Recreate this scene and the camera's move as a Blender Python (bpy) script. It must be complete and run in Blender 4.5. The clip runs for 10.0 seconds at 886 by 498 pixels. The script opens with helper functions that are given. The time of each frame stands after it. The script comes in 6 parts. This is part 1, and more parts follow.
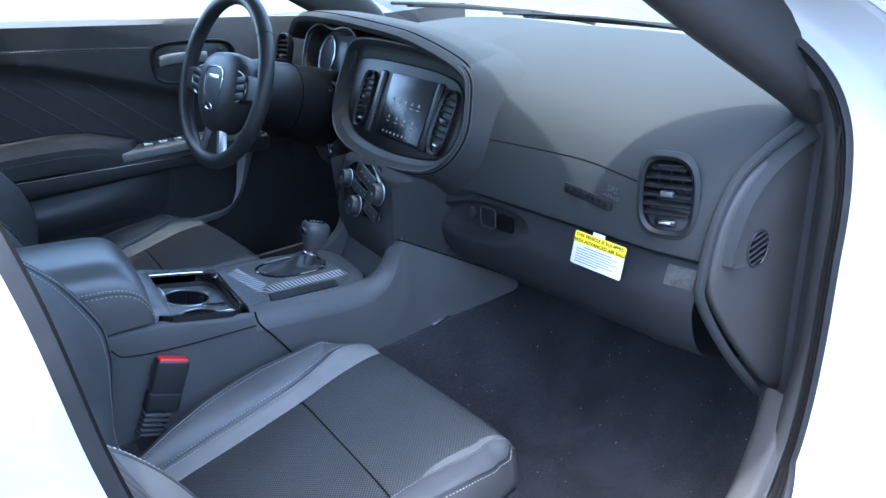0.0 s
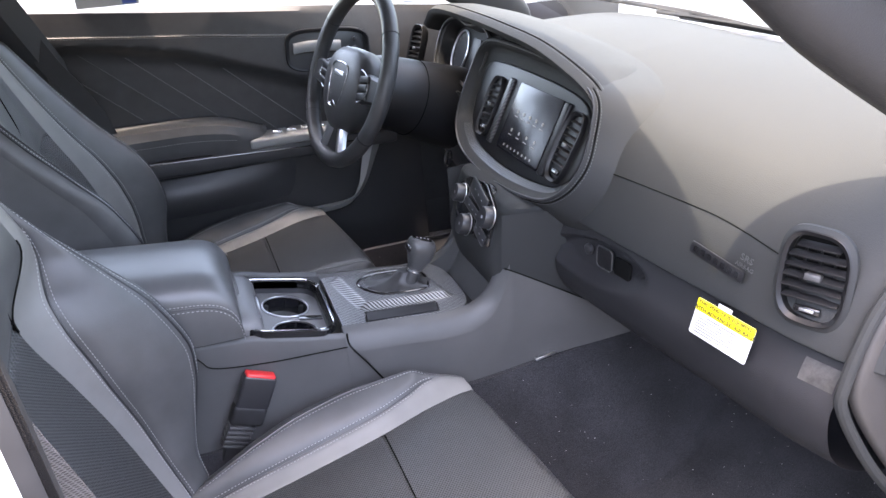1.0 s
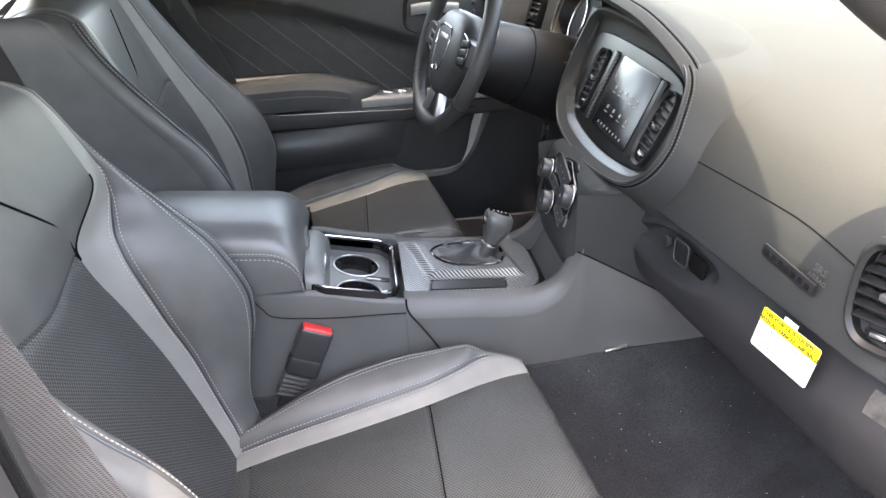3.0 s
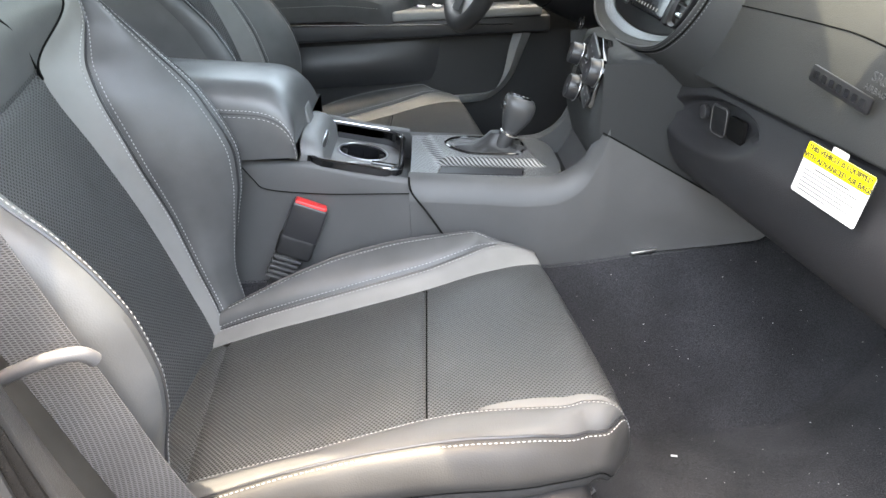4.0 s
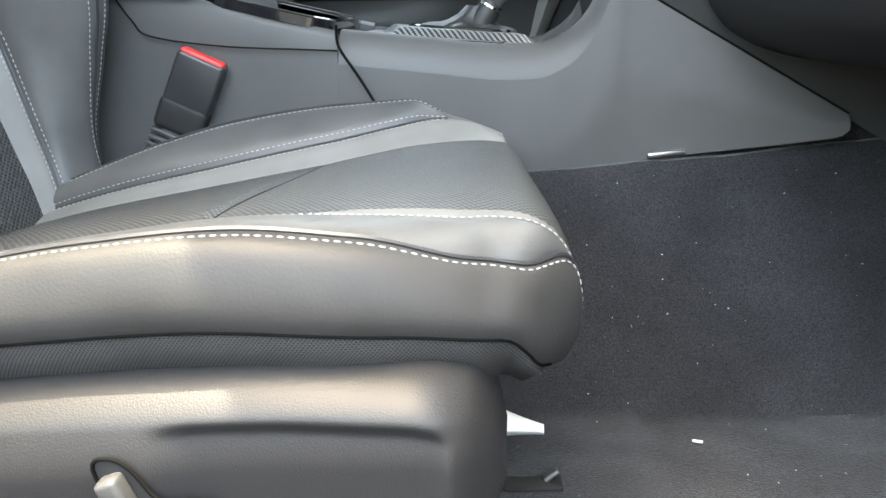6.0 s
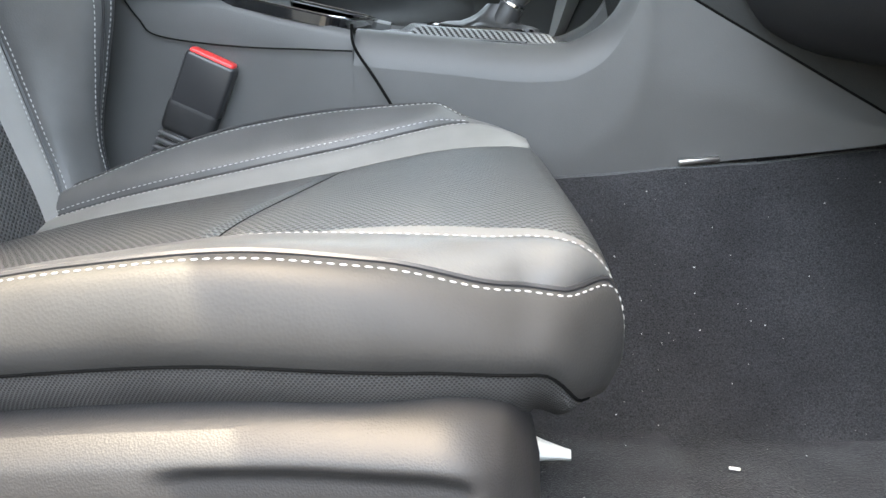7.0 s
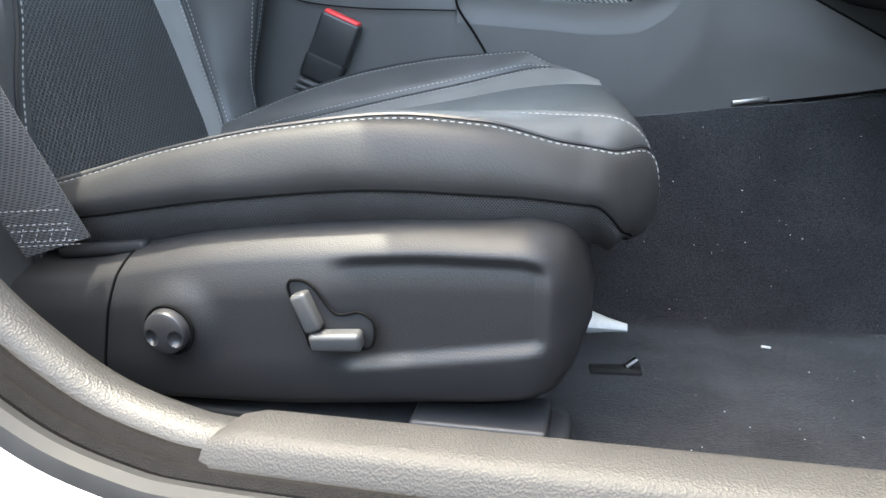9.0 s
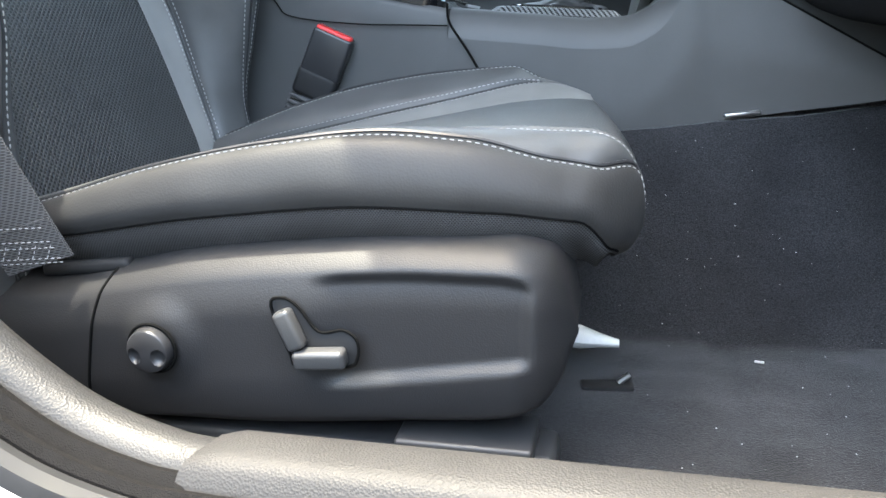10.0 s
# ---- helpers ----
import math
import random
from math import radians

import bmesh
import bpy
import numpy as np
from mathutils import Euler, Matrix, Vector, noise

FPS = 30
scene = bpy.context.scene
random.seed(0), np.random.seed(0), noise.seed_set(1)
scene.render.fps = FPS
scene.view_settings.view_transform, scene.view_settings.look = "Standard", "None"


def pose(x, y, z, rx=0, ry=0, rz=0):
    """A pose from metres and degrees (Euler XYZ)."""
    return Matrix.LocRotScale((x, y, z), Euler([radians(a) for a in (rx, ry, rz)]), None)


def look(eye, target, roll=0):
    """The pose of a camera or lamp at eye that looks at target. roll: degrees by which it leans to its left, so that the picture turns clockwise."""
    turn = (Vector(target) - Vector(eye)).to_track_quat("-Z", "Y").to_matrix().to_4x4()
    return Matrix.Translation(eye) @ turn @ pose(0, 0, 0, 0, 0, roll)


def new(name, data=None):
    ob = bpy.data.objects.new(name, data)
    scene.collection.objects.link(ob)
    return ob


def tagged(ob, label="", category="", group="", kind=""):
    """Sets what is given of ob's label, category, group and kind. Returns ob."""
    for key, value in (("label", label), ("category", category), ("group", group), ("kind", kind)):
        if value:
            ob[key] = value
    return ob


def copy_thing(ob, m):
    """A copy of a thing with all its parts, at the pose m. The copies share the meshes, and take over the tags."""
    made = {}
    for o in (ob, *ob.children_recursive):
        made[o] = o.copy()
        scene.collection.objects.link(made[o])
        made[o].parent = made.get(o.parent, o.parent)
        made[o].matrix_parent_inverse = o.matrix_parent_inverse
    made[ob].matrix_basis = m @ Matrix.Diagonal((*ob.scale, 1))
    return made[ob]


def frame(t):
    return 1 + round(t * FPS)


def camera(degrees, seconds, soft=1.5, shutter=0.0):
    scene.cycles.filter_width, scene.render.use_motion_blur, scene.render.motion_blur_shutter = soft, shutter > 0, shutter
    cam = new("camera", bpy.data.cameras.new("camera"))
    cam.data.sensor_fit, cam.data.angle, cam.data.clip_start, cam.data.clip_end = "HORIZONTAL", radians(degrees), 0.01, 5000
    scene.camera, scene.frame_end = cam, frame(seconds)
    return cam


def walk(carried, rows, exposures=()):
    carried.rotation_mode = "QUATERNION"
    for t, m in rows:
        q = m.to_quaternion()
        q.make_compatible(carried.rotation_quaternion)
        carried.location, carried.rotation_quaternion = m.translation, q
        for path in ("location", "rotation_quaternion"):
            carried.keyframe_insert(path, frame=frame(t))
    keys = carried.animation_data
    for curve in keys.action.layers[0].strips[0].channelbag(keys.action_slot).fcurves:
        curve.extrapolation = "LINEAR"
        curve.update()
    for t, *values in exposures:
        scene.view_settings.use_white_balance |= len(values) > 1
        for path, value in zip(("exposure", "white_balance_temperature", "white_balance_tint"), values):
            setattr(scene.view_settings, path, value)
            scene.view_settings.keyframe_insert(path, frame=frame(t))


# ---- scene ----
cam = camera(61.4, 10.0)
PATH = [
    (0, (-0.184, -1.23, 0.915), (0.74, 0.358, 0.124), -4.4),
    (0.5, (-0.091, -1.172, 0.927), (0.633, 0.498, 0.099), -4.3),
    (1, (-0.064, -1.14, 0.972), (0.492, 0.582, 0.12), -4.0),
    (1.5, (-0.04, -1.122, 0.99), (0.385, 0.631, 0.125), -3.6),
    (2, (-0.017, -1.116, 0.986), (0.316, 0.652, 0.112), -3.5),
    (3.3, (0.076, -1.142, 0.911), (0.204, 0.638, 0.008), -3.2),
    (3.5, (0.073, -1.137, 0.867), (0.181, 0.644, -0.037), -3.0),
    (4, (0.137, -1.126, 0.728), (0.143, 0.672, -0.149), -2.7),
    (4.5, (0.205, -1.089, 0.529), (0.17, 0.72, -0.322), -1.5),
    (5, (0.247, -1.052, 0.392), (0.135, 0.799, -0.356), -1.0),
    (5.5, (0.275, -1.022, 0.353), (0.109, 0.858, -0.307), -0.8),
    (6, (0.284, -0.916, 0.362), (0.097, 0.982, -0.24), -0.9),
    (6.2, (0.287, -0.861, 0.366), (0.098, 1.042, -0.219), -0.8),
    (7.5, (0.243, -0.935, 0.348), (-0.009, 0.947, -0.279), -0.9),
    (8, (0.215, -1.052, 0.331), (-0.091, 0.817, -0.313), -0.9),
    (8.5, (0.239, -1.074, 0.332), (-0.135, 0.784, -0.306), -1.2),
    (9, (0.291, -1.051, 0.33), (-0.143, 0.802, -0.286), -1.5),
    (9.5, (0.303, -1.041, 0.331), (-0.158, 0.812, -0.265), -1.7),
    (10, (0.302, -1.044, 0.331), (-0.14, 0.817, -0.252), -1.8),
]
EXPOSURES = [(0, 3.85, 5500, 6), (0.5, 4.46, 7400, 20), (1, 4.52, 7700, 19), (2, 4.66, 7900, 18), (3.5, 4.86, 9000, 10), (4.5, 4.86, 8700, 5), (6, 4.80, 8600, 1), (7.5, 4.82, 8600, 4), (8, 4.14, 8000, 4), (8.5, 4.12, 7400, 1), (10, 4.30, 7300, 1)]
walk(cam, [(t, look(eye, target, roll)) for t, eye, target, roll in PATH], EXPOSURES)

# ---- world, sun ----
SUN_EL, SUN_AZ = 81.5, 181.0     # degrees above the horizon; azimuth of the sun from +x (car's front) towards +y
world = bpy.data.worlds.new("world")
scene.world = world
world.use_nodes = True
wn = world.node_tree.nodes
sky = wn.new("ShaderNodeTexSky")
sky.sky_type, sky.sun_disc = "NISHITA", False
sky.sun_elevation, sky.sun_rotation = radians(SUN_EL), radians(90 - SUN_AZ)
sky.air_density, sky.dust_density = 1.0, 3.5
world.node_tree.links.new(sky.outputs[0], wn["Background"].inputs[0])
wn["Background"].inputs[1].default_value = 0.15
sun = new("sun", bpy.data.lights.new("sun", "SUN"))
sun.data.energy, sun.data.angle, sun.data.color = 0.85, radians(0.6), (1.0, 0.97, 0.93)
_el, _az = radians(SUN_EL), radians(SUN_AZ)
_to = Vector((math.cos(_el) * math.cos(_az), math.cos(_el) * math.sin(_az), math.sin(_el)))
sun.matrix_world = look(_to * 20, (0, 0, 0))

# ---- materials ----


def mat(name, color, rough=0.5, metal=0.0, grain=0.0, grain_size=0.002, mottle=0.0, mottle_size=0.08, spec=0.5, coat=0.0):
    """Principled material with a fine grain relief and a broad mottling of colour and gloss, at real size in metres."""
    m = bpy.data.materials.new(name)
    m.use_nodes = True
    n, l = m.node_tree.nodes, m.node_tree.links
    b = n["Principled BSDF"]
    b.inputs["Base Color"].default_value = (*color, 1)
    b.inputs["Roughness"].default_value = rough
    b.inputs["Metallic"].default_value = metal
    b.inputs["Specular IOR Level"].default_value = spec
    b.inputs["Coat Weight"].default_value = coat
    b.inputs["Coat Roughness"].default_value = 0.05
    tc = n.new("ShaderNodeTexCoord")
    if mottle:
        no = n.new("ShaderNodeTexNoise")
        no.inputs["Scale"].default_value, no.inputs["Detail"].default_value = 1 / mottle_size, 5
        l.new(tc.outputs["Object"], no.inputs["Vector"])
        mr = n.new("ShaderNodeMapRange")
        mr.inputs[1].default_value, mr.inputs[2].default_value = 0.3, 0.7
        mr.inputs[3].default_value, mr.inputs[4].default_value = 1 - mottle, 1 + mottle
        l.new(no.outputs["Fac"], mr.inputs[0])
        mx = n.new("ShaderNodeVectorMath")
        mx.operation = "SCALE"
        mx.inputs[0].default_value = color
        l.new(mr.outputs[0], mx.inputs["Scale"])
        l.new(mx.outputs[0], b.inputs["Base Color"])
        mr2 = n.new("ShaderNodeMapRange")
        mr2.inputs[1].default_value, mr2.inputs[2].default_value = 0.3, 0.7
        mr2.inputs[3].default_value, mr2.inputs[4].default_value = rough * (1 - 0.4 * mottle), min(1, rough * (1 + 0.4 * mottle))
        l.new(no.outputs["Fac"], mr2.inputs[0])
        l.new(mr2.outputs[0], b.inputs["Roughness"])
    if grain:
        vo = n.new("ShaderNodeTexVoronoi")
        vo.inputs["Scale"].default_value = 1 / grain_size
        l.new(tc.outputs["Object"], vo.inputs["Vector"])
        bp = n.new("ShaderNodeBump")
        bp.inputs["Strength"].default_value, bp.inputs["Distance"].default_value = grain, 0.0006
        l.new(vo.outputs["Distance"], bp.inputs["Height"])
        l.new(bp.outputs[0], b.inputs["Normal"])
    return m


def dotted(name, color, rough, axes, pitch, hole=0.3, depth=0.7, slant=False):
    """Leather or cloth with rows of small round holes (or woven knots), laid over two axes of the object's own space."""
    m = mat(name, color, rough, 0, 0, mottle=0.12, mottle_size=0.06)
    n, l = m.node_tree.nodes, m.node_tree.links
    b = n["Principled BSDF"]
    tc = n.new("ShaderNodeTexCoord")
    sep = n.new("ShaderNodeSeparateXYZ")
    l.new(tc.outputs["Object"], sep.inputs[0])

    def math_node(op, a, c=None):
        k = n.new("ShaderNodeMath")
        k.operation = op
        for i, v in enumerate((a, c)):
            if v is None:
                continue
            if isinstance(v, (int, float)):
                k.inputs[i].default_value = v
            else:
                l.new(v, k.inputs[i])
        return k.outputs[0]

    u = math_node("DIVIDE", sep.outputs[axes[0]], pitch)
    v = math_node("DIVIDE", sep.outputs[axes[1]], pitch * 0.62)
    odd = math_node("MULTIPLY", math_node("FLOORED_MODULO", math_node("FLOOR", v), 2.0), 0.5)
    u = math_node("ADD", u, odd)
    du = math_node("SUBTRACT", math_node("FRACT", u), 0.5)
    dv = math_node("MULTIPLY", math_node("SUBTRACT", math_node("FRACT", v), 0.5), 0.62)
    d = math_node("SQRT", math_node("ADD", math_node("MULTIPLY", du, du), math_node("MULTIPLY", dv, dv)))
    mr = n.new("ShaderNodeMapRange")
    mr.interpolation_type = "SMOOTHSTEP"
    mr.inputs[1].default_value, mr.inputs[2].default_value = hole * 0.5, hole
    mr.inputs[3].default_value, mr.inputs[4].default_value = 1 - depth, 1
    l.new(d, mr.inputs[0])
    mx = n.new("ShaderNodeVectorMath")
    mx.operation = "SCALE"
    old = b.inputs["Base Color"].links[0].from_socket
    l.new(old, mx.inputs[0])
    l.new(mr.outputs[0], mx.inputs["Scale"])
    l.new(mx.outputs[0], b.inputs["Base Color"])
    bp = n.new("ShaderNodeBump")
    bp.inputs["Strength"].default_value, bp.inputs["Distance"].default_value = 0.9, 0.0010
    l.new(mr.outputs[0], bp.inputs["Height"])
    l.new(bp.outputs[0], b.inputs["Normal"])
    return m


def twill(name, axes, size=0.0017):
    """Carbon-look foil: bundles that cross over and under in diagonal steps."""
    m = bpy.data.materials.new(name)
    m.use_nodes = True
    n, l = m.node_tree.nodes, m.node_tree.links
    b = n["Principled BSDF"]
    tc = n.new("ShaderNodeTexCoord")
    sep = n.new("ShaderNodeSeparateXYZ")
    l.new(tc.outputs["Object"], sep.inputs[0])

    def k(op, a, c=None):
        q = n.new("ShaderNodeMath")
        q.operation = op
        for i, v in enumerate((a, c)):
            if v is None:
                continue
            if isinstance(v, (int, float)):
                q.inputs[i].default_value = v
            else:
                l.new(v, q.inputs[i])
        return q.outputs[0]

    u = k("DIVIDE", sep.outputs[axes[0]], size)
    v = k("DIVIDE", sep.outputs[axes[1]], size)
    step = k("FLOORED_MODULO", k("ADD", k("FLOOR", u), k("FLOOR", v)), 4.0)
    over = k("LESS_THAN", step, 1.5)
    cr = n.new("ShaderNodeMix")
    cr.data_type = "RGBA"
    cr.inputs["A"].default_value, cr.inputs["B"].default_value = (0.014, 0.0145, 0.016, 1), (0.25, 0.252, 0.256, 1)
    l.new(over, cr.inputs["Factor"])
    l.new(cr.outputs["Result"], b.inputs["Base Color"])
    bp = n.new("ShaderNodeBump")
    bp.inputs["Strength"].default_value, bp.inputs["Distance"].default_value = 0.5, 0.0005
    l.new(over, bp.inputs["Height"])
    l.new(bp.outputs[0], b.inputs["Normal"])
    b.inputs["Roughness"].default_value, b.inputs["Metallic"].default_value = 0.38, 0.3
    b.inputs["Coat Weight"].default_value, b.inputs["Coat Roughness"].default_value = 0.15, 0.15
    return m


def carpet_mat(name, color):
    m = mat(name, color, 0.95, spec=0.06)
    n, l = m.node_tree.nodes, m.node_tree.links
    b = n["Principled BSDF"]
    tc = n.new("ShaderNodeTexCoord")
    fine = n.new("ShaderNodeTexNoise")
    fine.inputs["Scale"].default_value, fine.inputs["Detail"].default_value = 700, 4
    broad = n.new("ShaderNodeTexNoise")
    broad.inputs["Scale"].default_value, broad.inputs["Detail"].default_value = 9, 6
    dust = n.new("ShaderNodeTexNoise")
    dust.inputs["Scale"].default_value, dust.inputs["Detail"].default_value = 260, 2
    for q in (fine, broad, dust):
        l.new(tc.outputs["Object"], q.inputs["Vector"])
    mr = n.new("ShaderNodeMapRange")
    mr.inputs[1].default_value, mr.inputs[2].default_value, mr.inputs[3].default_value, mr.inputs[4].default_value = 0.3, 0.7, 0.45, 1.6
    l.new(fine.outputs["Fac"], mr.inputs[0])
    mr2 = n.new("ShaderNodeMapRange")
    mr2.inputs[1].default_value, mr2.inputs[2].default_value, mr2.inputs[3].default_value, mr2.inputs[4].default_value = 0.3, 0.7, 0.75, 1.35
    l.new(broad.outputs["Fac"], mr2.inputs[0])
    pr = n.new("ShaderNodeMath")
    pr.operation = "MULTIPLY"
    l.new(mr.outputs[0], pr.inputs[0])
    l.new(mr2.outputs[0], pr.inputs[1])
    sc = n.new("ShaderNodeVectorMath")
    sc.operation = "SCALE"
    sc.inputs[0].default_value = color
    l.new(pr.outputs[0], sc.inputs["Scale"])
    sp = n.new("ShaderNodeMapRange")
    sp.inputs[1].default_value, sp.inputs[2].default_value = 0.755, 0.79
    l.new(dust.outputs["Fac"], sp.inputs[0])
    cr = n.new("ShaderNodeMix")
    cr.data_type = "RGBA"
    cr.inputs["B"].default_value = (0.35, 0.34, 0.33, 1)
    l.new(sp.outputs[0], cr.inputs["Factor"])
    l.new(sc.outputs[0], cr.inputs["A"])
    l.new(cr.outputs["Result"], b.inputs["Base Color"])
    bp = n.new("ShaderNodeBump")
    bp.inputs["Strength"].default_value, bp.inputs["Distance"].default_value = 0.8, 0.0015
    l.new(fine.outputs["Fac"], bp.inputs["Height"])
    l.new(bp.outputs[0], b.inputs["Normal"])
    b.inputs["Sheen Weight"].default_value, b.inputs["Sheen Roughness"].default_value = 0.22, 0.4
    return m


def glass_mat(name, tint=(0.9, 0.95, 0.93)):
    m = bpy.data.materials.new(name)
    m.use_nodes = True
    n, l = m.node_tree.nodes, m.node_tree.links
    n.remove(n["Principled BSDF"])
    tr, gl, mixn, fr = n.new("ShaderNodeBsdfTransparent"), n.new("ShaderNodeBsdfGlossy"), n.new("ShaderNodeMixShader"), n.new("ShaderNodeFresnel")
    tr.inputs[0].default_value = (*tint, 1)
    gl.inputs["Roughness"].default_value = 0.01
    fr.inputs[0].default_value = 1.45
    l.new(fr.outputs[0], mixn.inputs[0])
    l.new(tr.outputs[0], mixn.inputs[1])
    l.new(gl.outputs[0], mixn.inputs[2])
    l.new(mixn.outputs[0], n["Material Output"].inputs[0])
    return m


LEATHER = mat("black_leather", (0.064, 0.064, 0.0645), 0.43, spec=0.45, grain=0.13, grain_size=0.0016, mottle=0.15, mottle_size=0.05)
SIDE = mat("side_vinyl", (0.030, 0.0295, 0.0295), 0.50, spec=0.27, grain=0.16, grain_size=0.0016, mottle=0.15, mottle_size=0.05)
# Lighter copy of LEATHER; strong light on the lid is in the colour.
LID_LIT = mat("lid_leather_lit", (0.082, 0.082, 0.083), 0.37, spec=0.55, grain=0.13, grain_size=0.0016, mottle=0.12, mottle_size=0.05)
LEATHER_G = mat("grey_leather", (0.155, 0.151, 0.145), 0.45, spec=0.4, grain=0.13, grain_size=0.0016, mottle=0.08, mottle_size=0.04)
TONGUE = mat("dull_grey_leather", (0.105, 0.103, 0.100), 0.52, spec=0.3, grain=0.13, grain_size=0.0016, mottle=0.08, mottle_size=0.04)
PERF = dotted("perforated_leather", (0.066, 0.0675, 0.068), 0.5, (0, 1), 0.0046, 0.40, 0.95)
PERF_FINE = dotted("finely_perforated_leather", (0.062, 0.0635, 0.064), 0.46, (0, 1), 0.0046, 0.38, 0.95)
PERF_BACK = dotted("perforated_leather_back", (0.060, 0.060, 0.061), 0.5, (2, 1), 0.0052, 0.36, 0.95)
THREAD = mat("pale_thread", (0.38, 0.375, 0.37), 0.8, spec=0.2)
FABRIC = dotted("side_fabric", (0.060, 0.059, 0.060), 0.85, (0, 2), 0.0021, 0.36, 0.6)
PLASTIC = mat("black_grained_plastic", (0.033, 0.033, 0.035), 0.43, grain=0.12, grain_size=0.0011, mottle=0.1, mottle_size=0.1)
DASH = mat("dash_soft_plastic", (0.0275, 0.0288, 0.0292), 0.68, spec=0.22, grain=0.3, grain_size=0.0012, mottle=0.06, mottle_size=0.15)
SILL = mat("sill_grained_plastic", (0.030, 0.0285, 0.028), 0.56, spec=0.3, grain=0.5, grain_size=0.0014, mottle=0.08, mottle_size=0.05)
SMOOTH = mat("smooth_black_plastic", (0.024, 0.024, 0.026), 0.33, mottle=0.1)
TRIM = mat("pillar_grained_plastic", (0.027, 0.026, 0.026), 0.48, spec=0.34, grain=0.4, grain_size=0.0014, mottle=0.05, mottle_size=0.04)
KNOB = mat("satin_grey_plastic", (0.05, 0.05, 0.051), 0.36, grain=0.15, grain_size=0.0008, mottle=0.05)
BAR = mat("belt_bar_plastic", (0.075, 0.072, 0.074), 0.45, grain=0.15, grain_size=0.001, mottle=0.06)
GUIDE = mat("light_grey_plastic", (0.13, 0.128, 0.128), 0.45, grain=0.15, grain_size=0.001, mottle=0.06)
BELT_FAR = mat("black_webbing", (0.040, 0.039, 0.040), 0.8, spec=0.15, grain=0.4, grain_size=0.002, mottle=0.1)
CONSOLE = mat("console_plastic", (0.064, 0.064, 0.0645), 0.46, spec=0.4, grain=0.14, grain_size=0.0011, mottle=0.1, mottle_size=0.1)
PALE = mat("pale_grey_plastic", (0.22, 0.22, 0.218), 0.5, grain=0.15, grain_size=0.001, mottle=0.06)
SHIELD = mat("side_shield_plastic", (0.019, 0.0188, 0.020), 0.47, spec=0.34, grain=0.2, grain_size=0.0011, mottle=0.1, mottle_size=0.1)
CAP = mat("end_cap_plastic", (0.046, 0.043, 0.042), 0.5, spec=0.4, grain=0.25, grain_size=0.0012, mottle=0.08, mottle_size=0.06)
GAP = mat("dark_joint", (0.006, 0.006, 0.006), 0.9, spec=0.02)
PIANO = mat("gloss_black", (0.008, 0.008, 0.009), 0.08, coat=0.6)
CHROME = mat("chrome", (0.75, 0.75, 0.76), 0.12, 1.0)
SATIN = mat("satin_silver", (0.55, 0.55, 0.56), 0.32, 1.0, mottle=0.05)
PAINT = mat("white_paint", (0.42, 0.43, 0.44), 0.3, coat=0.5, mottle=0.02, mottle_size=0.5)
RUBBER = mat("black_rubber", (0.020, 0.020, 0.021), 0.6, spec=0.2, mottle=0.2, mottle_size=0.03)
FLOCK = mat("flocked_seal", (0.011, 0.0105, 0.0105), 0.95, spec=0.04, grain=0.7, grain_size=0.0009, mottle=0.12, mottle_size=0.006)
CARPET = carpet_mat("carpet", (0.0245, 0.0245, 0.027))
HEADLINER = mat("headliner_cloth", (0.56, 0.575, 0.585), 0.95, grain=0.4, grain_size=0.002, mottle=0.05)
WEB = dotted("belt_webbing", (0.098, 0.094, 0.093), 0.7, (2, 1), 0.0020, 0.34, 0.6)
RED = mat("red_button", (0.65, 0.03, 0.03), 0.35)
for _m in (FABRIC, WEB):
    _m.node_tree.nodes["Principled BSDF"].inputs["Specular IOR Level"].default_value = 0.12
CARBON = twill("carbon_foil", (0, 1))
CARBON_V = twill("carbon_foil_upright", (1, 2))
for _n in CARBON_V.node_tree.nodes:
    if _n.bl_idname == "ShaderNodeMix":
        _n.inputs["A"].default_value, _n.inputs["B"].default_value = (0.012, 0.012, 0.013, 1), (0.055, 0.056, 0.058, 1)
GLASS = glass_mat("window_glass")
# DASH made darker; shade below the upper pad is in the colour.
SHADED_GLOVE = mat("glove_box_shaded", (0.019, 0.019, 0.021), 0.55, spec=0.25, grain=0.3, grain_size=0.0012, mottle=0.06, mottle_size=0.15)
SCREEN = mat("screen_glass", (0.010, 0.010, 0.013), 0.24, spec=0.45)
WINDSCREEN = glass_mat("windscreen_glass", (0.67, 0.71, 0.68))
DASH_THREAD = mat("grey_thread", (0.13, 0.13, 0.135), 0.7)
ICON = mat("icon_print", (0.13, 0.135, 0.14), 0.5)
ICON.node_tree.nodes["Principled BSDF"].inputs["Emission Color"].default_value = (0.8, 0.85, 0.9, 1)
ICON.node_tree.nodes["Principled BSDF"].inputs["Emission Strength"].default_value = 0.010
PRINT = mat("grey_control_print", (0.30, 0.30, 0.31), 0.5)
VENT = mat("vent_black", (0.011, 0.011, 0.012), 0.40, spec=0.28, mottle=0.1)
BOOT = mat("soft_black_leather", (0.028, 0.028, 0.029), 0.44, spec=0.42, grain=0.13, grain_size=0.0016, mottle=0.15, mottle_size=0.03)
PAPER = mat("white_label_paper", (0.58, 0.58, 0.57), 0.5, mottle=0.03)
YELLOW = mat("yellow_label_ink", (0.85, 0.68, 0.01), 0.5)
INK = mat("grey_ink", (0.10, 0.10, 0.10), 0.6)
INK_DARK = mat("dark_ink", (0.03, 0.03, 0.02), 0.6)
ASPHALT = mat("sunlit_asphalt", (0.068, 0.068, 0.066), 0.9, grain=0.8, grain_size=0.012, mottle=0.2, mottle_size=2.0)
